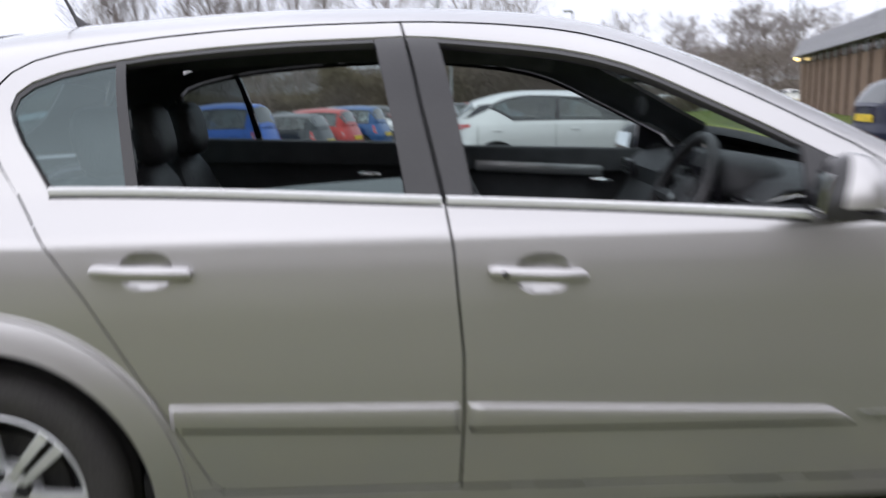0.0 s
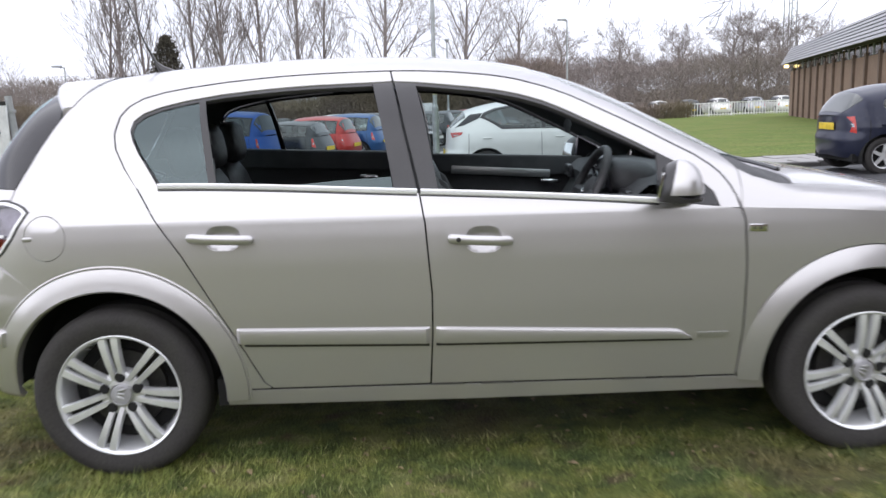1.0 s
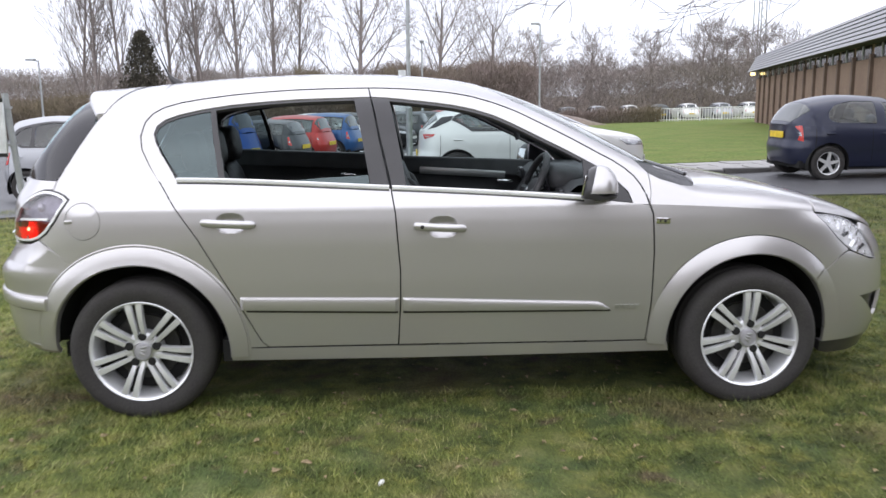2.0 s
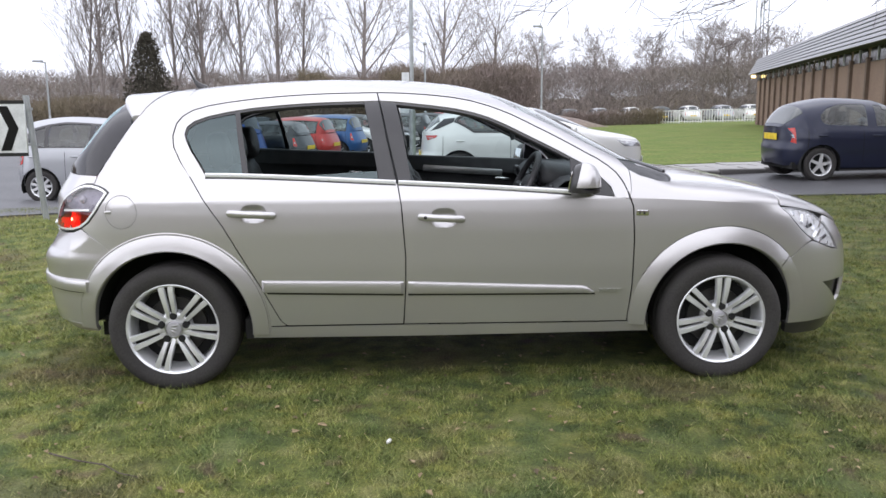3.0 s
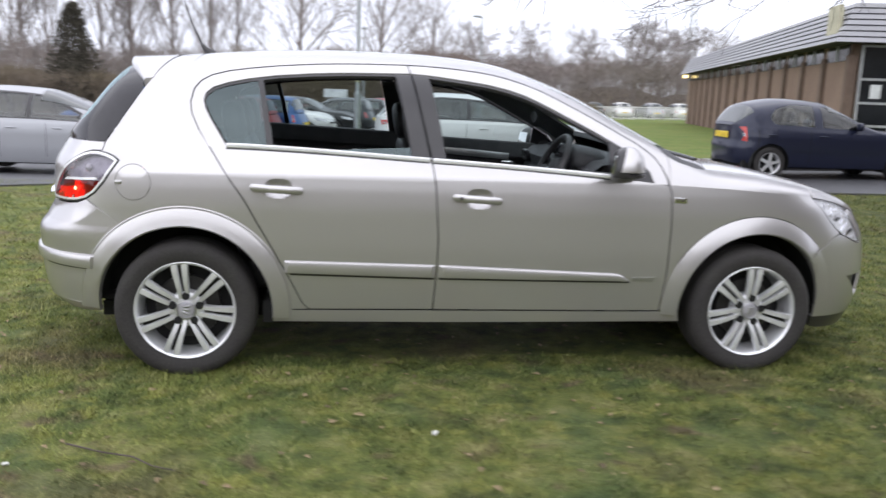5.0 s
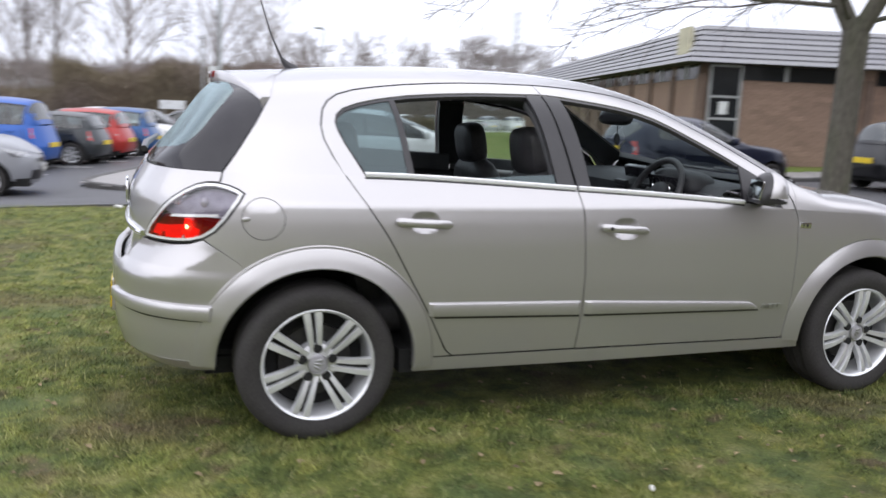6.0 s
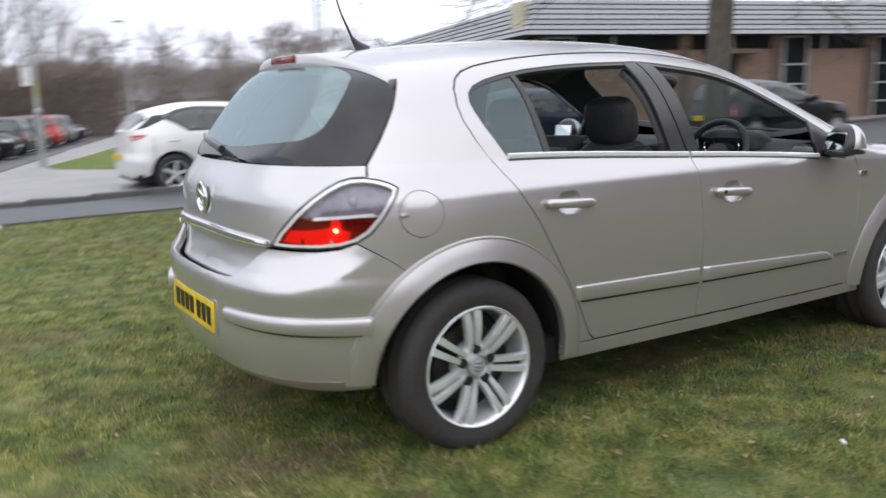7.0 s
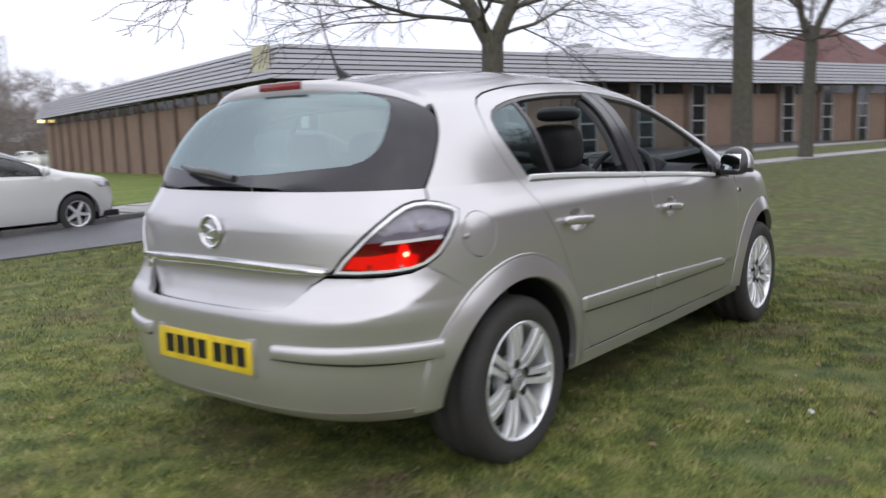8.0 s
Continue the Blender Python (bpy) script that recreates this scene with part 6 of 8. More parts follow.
def blades(name, n, x0, x1, y0, y1, size, label):
    x, y = rng.uniform(x0, x1, n), rng.uniform(y0, y1, n)
    keep = ~((np.abs(x - 1.3) < 1.2) & (np.abs(y) < 0.6))
    clump = np.array([noise.noise((a * 2.2, b * 2.2, 1)) for a, b in zip(x, y)])
    fine_clump = np.array([noise.noise((a * 9, b * 9, 5)) for a, b in zip(x, y)])
    keep &= clump + 0.8 * fine_clump + rng.normal(0, 0.30, n) > -0.40
    x, y, clump = x[keep], y[keep], clump[keep] + 0.8 * fine_clump[keep]
    n = len(x)
    a = rng.uniform(0, 2 * np.pi, n)
    hub_near = np.max([np.exp(-(((x - cx) / 0.42) ** 2 + ((y - cy) / 0.30) ** 2)) for cx in (0.0, 2.614) for cy in (-0.74, 0.74)], axis=0)
    tall = size * rng.uniform(0.5, 1.35, n) * (1 + 0.5 * clump + 0.9 * hub_near)
    lean = tall * rng.uniform(0.5, 1.9, n)
    w = (0.0008 + size * 0.055) * rng.uniform(0.7, 1.4, n)
    z = rough_at(x, y) - 0.004
    base = np.stack([x, y, z], -1)
    side = np.stack([np.cos(a), np.sin(a), 0 * a], -1) * w[:, None]
    b = a + rng.uniform(0.6, 2.5, n)
    tip = base + np.stack([np.cos(b) * lean, np.sin(b) * lean, tall], -1)
    v = np.stack([base - side, base + side, tip], 1).reshape(-1, 3)
    mesh = bpy.data.meshes.new(name)
    mesh.vertices.add(len(v))
    mesh.vertices.foreach_set("co", v.ravel())
    mesh.loops.add(len(v))
    mesh.loops.foreach_set("vertex_index", np.arange(len(v)))
    mesh.polygons.add(n)
    mesh.polygons.foreach_set("loop_start", np.arange(n) * 3)
    mesh.polygons.foreach_set("loop_total", np.full(n, 3))
    mesh.update()
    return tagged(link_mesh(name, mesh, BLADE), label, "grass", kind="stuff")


blades("lawn_grass", 260000, -4.6, 5.2, -3.4, 2.2, 0.023, "short mossy grass blades")
blades("moss_turf", 620000, -3.4, 4.4, -3.4, 0.2, 0.0135, "low mossy turf between the grass")
blades("moss_turf", 160000, -5.0, 5.5, 0.2, 2.6, 0.0155, "low mossy turf between the grass")
blades("verge_grass", 130000, -5, 11, 2.2, 7.0, 0.034, "short grass towards the road")
v, f = [], []
for k in range(1500):
    x, y = rng.uniform(-4.5, 5), rng.uniform(-3.2, 3)
    z = float(rough_at(np.array([x]), np.array([y]))[0]) + 0.008
    a, s = rng.uniform(0, 6.28), rng.uniform(0.008, 0.022)
    c, d = math.cos(a) * s, math.sin(a) * s
    i = len(v)
    v += [(x - c, y - d, z), (x + d * 0.5, y - c * 0.5, z + s * 0.5), (x + c, y + d, z + s * 0.2), (x - d * 0.5, y + c * 0.5, z + s * 0.3)]
    f += [(i, i + 1, i + 2), (i, i + 2, i + 3)]
tagged(data_part("fallen_leaves", v, f, LEAF_DRY), "scraps of dead brown leaf in the grass", "leaves", kind="stuff")
for x, y, s, nm in ((1.02, -1.55, 0.02, ""), (-0.92, 6.55, 0.06, ""), (2.9, -2.05, 0.018, ""), (4.8, 0.6, 0.03, ""), (-0.43, -1.74, 0.014, "")):
    bm = puff((s * 1.6, s, s * 0.7), 2.2, (0, 0, 0), (8, 4, 30), 10)
    for q in bm.verts:
        q.co += Vector((noise.noise(q.co * 60), noise.noise(q.co * 50 + Vector((3, 0, 0))), noise.noise(q.co * 40))) * s * 0.25
    ob = part("paper_scrap", bm, LITTER)
    ob.matrix_basis = pose(x, y, float(rough_at(np.array([x]), np.array([y]))[0]) + s * 0.45, 0, 0, 40 * x)
    tagged(ob, "crumpled scrap of white paper on the grass", "litter", "litter on the lawn")


for x, y, turn in ((0.64, -1.44, 20), (0.53, -1.19, 80), (1.11, -1.76, 130), (1.88, -2.08, 60), (0.74, -1.39, 10), (-0.10, -1.05, 40)):
    bm = bmesh.new()
    outline = [(0.020 * math.cos(a) * (1 + 0.25 * math.cos(3 * a)), 0.010 * math.sin(a), 0.004 * math.cos(2 * a + turn)) for a in (6.2832 * k / 12 for k in range(12))]
    bm.faces.new([bm.verts.new(p) for p in outline])
    bmesh.ops.solidify(bm, geom=bm.faces[:], thickness=0.0015)
    ob = part("dead_leaf", bm, LEAF_DRY)
    ob.matrix_basis = pose(x, y, float(rough_at(np.array([x]), np.array([y]))[0]) + 0.014, 14, 8, turn)
    tagged(ob, "curled dead brown leaf lying on the grass", "leaf", "dead leaves on the lawn")
bm = bmesh.new()
stick = [(-0.28, -1.60), (-0.14, -1.68), (-0.03, -1.72), (0.05, -1.80), (0.13, -1.84)]
tube(bm, [(x, y, float(rough_at(np.array([x]), np.array([y]))[0]) + 0.012) for x, y in stick], [0.0035, 0.003, 0.003, 0.0025, 0.0015], 6)
tagged(part("fallen_twig", bm, TWIG), "thin dark fallen twig in the grass", "twig")


# ---- parked cars ----
def road_wheel(r, spokes, mat, face=0.09):
    w = thing("wheel", "", "")
    part("tyre", lathe([(r * 0.64, 0.09), (r * 0.9, 0.1), (r * 0.985, 0.08), (r, 0.03), (r, -0.03), (r * 0.985, -0.08), (r * 0.9, -0.1), (r * 0.72, -0.1), (r * 0.66, -0.09)], 36), RUBBER, w)
    rim = part("rim", lathe([(r * 0.66, -0.092), (r * 0.665, -0.098), (r * 0.62, -0.09), (r * 0.58, -0.02), (r * 0.58, 0.06)], 36), mat, w)
    part("hub", lathe([(0.0, -0.085), (r * 0.16, -0.083), (r * 0.2, -0.06)], 20), mat, rim)
    part("wheel_back", lathe([(0.0, 0.0), (r * 0.6, 0.0)], 24), UNDER, rim)
    for k in range(spokes):
        bm = bmesh.new()
        vs = [(-0.028, -0.083, r * 0.12), (0.028, -0.083, r * 0.12), (0.022, -0.088, r * 0.62), (-0.022, -0.088, r * 0.62)]
        lo = [bm.verts.new((x, y + 0.03, z)) for x, y, z in vs]
        hi = [bm.verts.new(p) for p in vs]
        bm.faces.new(hi)
        for a in range(4):
            bm.faces.new((hi[a], lo[a], lo[(a + 1) % 4], hi[(a + 1) % 4]))
        bmesh.ops.recalc_face_normals(bm, faces=bm.faces[:])
        bmesh.ops.transform(bm, matrix=pose(0, 0, 0, 0, 360 / spokes * k + 7, 0), verts=bm.verts)
        part("spoke", bm, mat, rim, smooth=False)
    return w


def parked_car(name, label, at, turn, color, wb=2.5, back=0.62, front=0.80, height=1.47, wide=1.70, belt=0.93, nose_z=0.62, bonnet_z=0.90, screen=(1.95, 1.28),
               tail=(-0.42, -0.15), hub=0.30, doors=2, spokes=7, low_trim=False, group="parked cars", plate=PLATE_YELLOW, fine=0.09, drop=0.06, surround=True,
               windows=None, glazing=None, tail_lens=None, strip=None, plate_z=None):
    """A parked car. x runs forward from the rear axle; screen: the windscreen's foot and head; tail: the rear window's foot and head.
    windows, glazing: outlines of the side panes and of the black band round them, as x and the share of the height from belt to roof;
    tail_lens: the tail lamp's outline, as y on the rear or x on the side, and z; strip: a rubbing strip's height."""
    w = wide / 2
    xe, xn = -back, wb + front
    S = Shell(width=([0.15, 0.3, 0.5, 0.7, belt - 0.06, belt, belt + 0.1], [w * 0.92, w * 0.975, w, w * 0.995, w * 0.965, w * 0.93, w * 0.9]),
              plan=([xe, 0, wb * 0.5, wb, xn], [0.97, 0.99, 1.0, 0.985, 0.94]),
              rear=([0.2, 0.35, 0.55, 0.65, belt], [xe + 0.10, xe + 0.02, xe, xe + 0.03, tail[0]]),
              nose=([0.15, 0.35, 0.55, nose_z, (nose_z + bonnet_z) / 2, bonnet_z, 1.1], [xn - 0.1, xn - 0.03, xn, xn - 0.03, xn - 0.14, xn - 0.4, xn - 0.55]),
              belt=([xe, 0, screen[0] - 0.2, wb, xn - 0.3, xn - 0.03], [belt, belt, belt - 0.04, bonnet_z - 0.09, nose_z + 0.09, nose_z]),
              top=([tail[0], tail[1], (tail[1] + screen[1]) / 2, screen[1], (screen[0] + screen[1]) / 2, screen[0], screen[0] + 0.12, wb + 0.25, xn - 0.2, xn - 0.03],
                   [belt, height - drop, height - 0.15 * drop, height - 0.05, (height + bonnet_z + 0.06) / 2 + 0.02, bonnet_z + 0.09, bonnet_z + 0.05, bonnet_z, nose_z + 0.13, nose_z + 0.004]),
              back=0.1, front=wb - 0.2)
    ob = thing(name, label, "car", at, turn, group)
    body_mat = paint(name + "_paint", color, 0.3, 0.35, coat=0.5)
    r = hub + 0.055

    def half_arc(cx, a0, a1):
        return [(cx + r * math.cos(radians(a0 + (a1 - a0) * k / 14)), hub + r * math.sin(radians(a0 + (a1 - a0) * k / 14))) for k in range(15)]

    def side(pts):
        return [(float(S.s_of_x(x, z)), z) for x, z in pts]

    sil = 0.23
    line = [(float(x), float(S.belt(x)) - 0.0005) for x in np.linspace(wb + front - 0.06, tail[0] + 0.03, 40)]
    low = ([(S.back - S.arc, sil + 0.05)] + side([(-r - 0.12, sil + 0.02)] + [(-r, hub)] + half_arc(0, 180, 0) + [(r, sil), (wb - r, sil)] + half_arc(wb, 180, 0) + [(wb + r + 0.1, sil)])
           + [(S.front + S.arc, sil), (S.front + S.arc, nose_z - 0.01)] + side(line) + [(S.back - S.arc, belt - 0.001)])
    lows = {False: Skin().region(S.low, low, fine, gap=0, flange=0.02, sides=BOTH)}
    def tz(x, k):
        zb, zt = float(S.belt(x)), float(S.top(x))
        return (x, float(S.t_of_z(x, zb + (zt - zb) * k)))

    x0, x1 = tail[1] - 0.02, screen[0] - 0.30
    cuts = np.linspace(x0, x1, doors + 1)
    xs = np.linspace(x0 + 0.01, x1 - 0.01, 16)
    band = [tz(x, 0.03) for x in xs] + [tz(x, 0.79 if float(S.top(x)) > belt + 0.3 else 0.6) for x in xs[::-1]]
    holes = []
    for a, b in zip(cuts, cuts[1:]):
        xs = np.linspace(a + 0.03, b - 0.03, 7)
        tops = [min(0.76, 0.90 - 0.02 / max(0.05, float(S.top(x) - S.belt(x)))) if float(S.top(x)) > belt + 0.3 else 0.55 for x in xs]
        holes.append([tz(x, 0.06) for x in xs] + [tz(x, k) for x, k in zip(xs[::-1], tops[::-1])])
    if windows:
        holes = [[tz(x, k) for x, k in w_pts] for w_pts in windows]
    if glazing:
        band = [tz(x, k) for x, k in glazing[0]]
    up = [(float(x), 0.0) for x in np.linspace(tail[0] + 0.012, xn - 0.045, 44)] + [(float(x), 1.0) for x in np.linspace(xn - 0.045, tail[0] + 0.012, 44)]
    lows[False].region(S.up, up, fine, scale=(1, 0.8), gap=0, flange=0, holes=holes, sides=BOTH)
    body = lows[False].make("body", body_mat, ob)

    Skin().region(S.up, up, fine * 1.3, scale=(1, 0.8), holes=holes, gap=0, flange=0, lift=-0.03, sides=BOTH).make("cabin_lining", DASH, body)
    for sy in (-1, 1):
        for sx in (screen[1] - 0.45, tail[1] + 0.30):
            part("seat_back", soft_box(sx - 0.15, sx + 0.01, sy * 0.36 - 0.23, sy * 0.36 + 0.23, 0.35, belt + 0.10, 0.04, 1), FABRIC, ob)
    part("cabin_floor", soft_box(tail[1], screen[0] - 0.2, -w * 0.82, w * 0.82, 0.3, belt - 0.28, 0.03, 1), FABRIC, ob)

    def pane(nm, pts, mat=GLASS_PANE, lift=0.004, sides=(False, True)):
        for m in sides:
            Skin().region(S.up, pts, fine, scale=(1, 0.8), gap=0, flange=0.008, lift=lift, sides=(m,)).make(nm, mat, body)

    for m in BOTH if surround else ():
        Skin().region(S.up, band, fine, scale=(1, 0.8), holes=holes, gap=0, flange=0.004, lift=0.002, sides=(m,)).make("window_surround", BLACK_TRIM, body)
    for poly in (glazing or [])[1:]:
        pane("rear_pillar_panel", [tz(x, k) for x, k in poly], BLACK_GLOSS, 0.003)
    for pts in holes:
        pane("side_window", pts, GLASS_DARK, -0.004)
    # windscreen and rear window
    sx = np.linspace(screen[1] + 0.05, screen[0] - 0.03, 6)
    edge = [(float(x), float(S.t_of_y(x, float(S.half(x, S.belt(x))) * 0.80))) for x in sx]
    Skin().region(S.up, edge + [(float(x), 1.0) for x in sx[::-1]], fine, scale=(1, 0.8), gap=0, flange=0.006, lift=0.004, sides=BOTH).make("windscreen", GLASS_PANE, body)
    rx = np.linspace(tail[0] + 0.05, tail[1] - 0.05, 5)
    edge = [(float(x), float(S.t_of_y(x, float(S.half(x, S.belt(x))) * 0.82))) for x in rx]
    Skin().region(S.up, edge + [(float(x), 1.0) for x in rx[::-1]], fine, scale=(1, 0.8), gap=0, flange=0.006, lift=0.004, sides=BOTH).make("rear_window", GLASS_PANE, body)
    # lamps
    for m in BOTH:
        zt = belt - 0.04
        red = [(float(S.s_of_y(w * 0.72, zt)), zt), (float(S.s_of_x(xe + 0.28, zt)), zt - 0.02), (float(S.s_of_x(xe + 0.24, zt - 0.20)), zt - 0.22), (float(S.s_of_y(w * 0.76, zt - 0.24)), zt - 0.25)]
        if tail_lens:
            red = [(float(S.s_of_y(v, z) if kind == "y" else S.s_of_x(v, z)), z) for kind, v, z in tail_lens]
        lens = Skin().region(S.low, red, 0.03, gap=0, flange=0.01, lift=0.006, sides=(m,)).make("tail_lamp", RED_PLASTIC, ob)
        mid_s, mid_z = (sum(p[c] for p in red) / len(red) for c in (0, 1))
        inner = [(mid_s + (p[0] - mid_s) * 0.45, mid_z - 0.015 + (p[1] - mid_z) * 0.2) for p in red]
        Skin().region(S.low, inner, 0.03, gap=0, flange=0.006, lift=0.009, sides=(m,)).make("reversing_lens", HEADLAMP_MAT, lens)
        zh = float(S.belt(wb + front * 0.45)) - 0.015
        hl = [(float(S.s_of_x(wb + front * 0.32, zh)), zh + 0.0), (float(S.s_of_x(xn - 0.16, zh - 0.06)), zh - 0.06), (float(S.s_of_x(xn - 0.10, zh - 0.15)), zh - 0.14), (float(S.s_of_x(wb + front * 0.5, zh - 0.13)), zh - 0.12)]
        Skin().region(S.low, hl, 0.06, gap=0, flange=0.01, lift=0.006, sides=(m,)).make("headlamp", HEADLAMP_MAT, ob)
        # door gaps, sill, handles, mirror, bumper rubbing band
        sgn = 1 if m else -1
        for c in cuts[:-1] if doors > 1 else cuts[:1]:
            c = c + 0.02
            Skin().region(S.low, side([(c - 0.004, 0.33), (c + 0.004, 0.33), (c + 0.004, belt - 0.05), (c - 0.004, belt - 0.05)]), 0.1, gap=0, flange=0, lift=0.002, sides=(m,)).make("door_gap", UNDER, body)
            bm = puff((0.17, 0.03, 0.03), 3, (c + (x1 - x0) / doors * 0.25, sgn * (float(S.half(c + 0.3, belt - 0.13)) + 0.012), belt - 0.13), (0, 0, 0), 10)
            part("door_handle", bm, body_mat, body)
        Skin().region(S.low, side([(r + 0.03, sil + 0.001), (wb - r - 0.03, sil + 0.001), (wb - r - 0.03, sil + 0.06), (r + 0.03, sil + 0.06)]), 0.2, gap=0, flange=0, lift=0.003, sides=(m,)).make("sill", UNDER if low_trim else body_mat, body)
        if strip:
            Skin().region(S.low, side([(r + 0.10, strip), (wb - r - 0.06, strip), (wb - r - 0.06, strip + 0.028), (r + 0.10, strip + 0.028)]), 0.2, gap=0, flange=0.01, lift=0.010, sides=(m,)).make("rub_strip", body_mat, body)
        if low_trim:
            Skin().region(S.low, side([(r + 0.08, 0.50), (wb - r - 0.08, 0.50), (wb - r - 0.08, 0.56), (r + 0.08, 0.56)]), 0.2, gap=0, flange=0.01, lift=0.012, sides=(m,)).make("rub_strip", BLACK_TRIM, body)
        part("door_mirror", puff((0.11, 0.20, 0.14), 3, (screen[0] - 0.36, sgn * (w * 0.98 + 0.06), belt + 0.06), (0, 0, sgn * 12), 12), body_mat, ob)
        for cx in (0, wb):
            bm = bmesh.new()
            ring0 = [bm.verts.new((cx + r * math.cos(radians(-20 + 11 * k)), sgn * (w - 0.03), hub + r * math.sin(radians(-20 + 11 * k)))) for k in range(21)]
            ring1 = [bm.verts.new((v.co.x, sgn * (w - 0.34), v.co.z)) for v in ring0]
            for k in range(20):
                bm.faces.new((ring0[k], ring0[k + 1], ring1[k + 1], ring1[k]))
            bm.faces.new(ring1)
            part("arch_liner", bm, UNDER, ob)
    Skin().region(S.low, [(S.front + S.arc, 0.30), (S.front + 0.6 * S.arc, 0.30), (S.front + 0.62 * S.arc, 0.45), (S.front + S.arc, 0.45)], 0.06, gap=0, flange=0.014, lift=0.012, sides=BOTH).make("air_intake", BLACK_TRIM, ob)
    Skin().region(S.low, [(S.front + S.arc, nose_z - 0.05), (S.front + 0.72 * S.arc, nose_z - 0.05), (S.front + 0.75 * S.arc, nose_z - 0.11), (S.front + S.arc, nose_z - 0.11)], 0.2, gap=0, flange=0.01, lift=0.006, sides=BOTH).make("grille", BLACK_TRIM, ob)
    zp = plate_z or (0.60 if back > 0.55 else 0.5)
    bm = soft_box(-0.006, 0.006, -0.26, 0.26, -0.055, 0.055, 0.003, 1, Matrix.Translation((float(S.rear(zp)) - 0.012, 0, zp)))
    part("number_plate", bm, plate, ob)
    bm = soft_box(-0.006, 0.006, -0.26, 0.26, -0.055, 0.055, 0.003, 1, Matrix.Translation((float(S.nose(0.47)) + 0.012, 0, 0.47)))
    part("front_plate", bm, PLATE_WHITE, ob)
    bm = bmesh.new()
    box(bm, xe + 0.15, xn - 0.15, -w * 0.8, w * 0.8, 0.2, 0.32)
    part("floor_pan", bm, UNDER, ob, smooth=False)
    for sy in (-0.36, 0.36):
        part("headrest", puff((0.10, 0.25, 0.18), 3.2, (screen[1] - 0.52, sy, belt + 0.19), (0, 0, 0), 10), FABRIC, ob)
    wh = road_wheel(hub, spokes, ALLOY)
    yy = w - 0.13
    for m in (pose(wb, -yy, hub, 0, 20, 0), pose(0, yy, hub, 0, 0, 180), pose(wb, yy, hub, 0, 10, 180)):
        copy_thing(wh, m).parent = ob
    wh.matrix_basis = pose(0, -yy, hub)
    wh.parent = ob
    return ob


GLASS_PANE = material("dark_tinted_pane", (0.035, 0.042, 0.044), 0.04, 0, 0.05, 2, 40, coat=0.6, second=(0.06, 0.07, 0.07), amount=0.5)
GLASS_PANE.node_tree.nodes["Principled BSDF"].inputs["IOR"].default_value = 1.65
HEADLAMP_MAT = material("headlamp_glass", (0.55, 0.56, 0.58), 0.1, 0.5, 0.25, 18, 40, coat=1.0, second=(0.2, 0.2, 0.22), amount=0.8)

RED, BLUE, BLUE2, NAVY, BLACKP = (0.42, 0.025, 0.02), (0.015, 0.10, 0.42), (0.02, 0.09, 0.26), (0.010, 0.014, 0.040), (0.008, 0.008, 0.010)
WHITE, SILV, GREY, DKGREY = (0.75, 0.75, 0.74), (0.40, 0.41, 0.44), (0.16, 0.17, 0.18), (0.035, 0.04, 0.045)


def ground_turn(x, y, turn):
    return (x, y, h(x, y) + 0.012)


# along the far kerb
parked_car("white_hatchback", "white five-door hatchback parked at the far kerb", (2.12, 11.92, h(2.6, 11.2) - 0.03), 0.5, WHITE, 2.66, 0.72, 0.98, 1.52, 1.81, 1.0, 0.76, 1.0, (2.50, 1.42), (-0.66, -0.30), 0.325, 2, 5, drop=0.17, fine=0.07,
           windows=[[(1.04, 0.06), (2.06, 0.10), (2.04, 0.42), (1.86, 0.62), (1.50, 0.72), (1.04, 0.78)], [(0.97, 0.06), (0.97, 0.785), (0.5, 0.80), (0.20, 0.76), (0.04, 0.68), (-0.04, 0.56), (0.30, 0.12)]],
           glazing=[[(-0.10, 0.54), (0.27, 0.03), (2.13, 0.05), (2.11, 0.50), (1.90, 0.69), (1.50, 0.78), (1.0, 0.83), (0.5, 0.85), (0.16, 0.81), (-0.03, 0.72)], [(-0.11, 0.53), (-0.05, 0.71), (-0.26, 0.76), (-0.54, 0.34), (-0.38, 0.30)]],
           tail_lens=[("y", 0.50, 0.965), ("x", -0.40, 0.975), ("x", -0.43, 0.93), ("y", 0.60, 0.875)])
parked_car("blue_small_hatchback", "dark blue three-door small hatchback parked half on the footway", ground_turn(8.15, 10.05, 0), -1.0, NAVY, 2.47, 0.58, 0.70, 1.415, 1.64, 0.90, 0.60, 0.86, (1.90, 1.02), (-0.55, -0.22), 0.285, 2, 5, drop=0.12, surround=False, strip=0.52, fine=0.07,
           windows=[[(0.04, 0.16), (0.12, 0.10), (0.78, 0.07), (0.79, 0.80), (0.40, 0.79), (0.12, 0.68), (0.0, 0.48), (-0.01, 0.30)], [(0.93, 0.07), (1.64, 0.09), (1.60, 0.46), (1.40, 0.68), (1.15, 0.77), (0.93, 0.80)]],
           plate_z=0.74,
           tail_lens=[("y", 0.62, 0.90), ("x", -0.475, 0.89), ("x", -0.42, 0.79), ("x", -0.45, 0.66), ("y", 0.68, 0.64)])
parked_car("black_hatchback", "black hatchback parked along the road", ground_turn(13.6, 9.3, 0), -4, BLACKP, 2.58, 0.70, 0.90, 1.43, 1.76, 0.92, 0.64, 0.90, (2.05, 1.15), (-0.52, -0.2), 0.315, 2, 10)
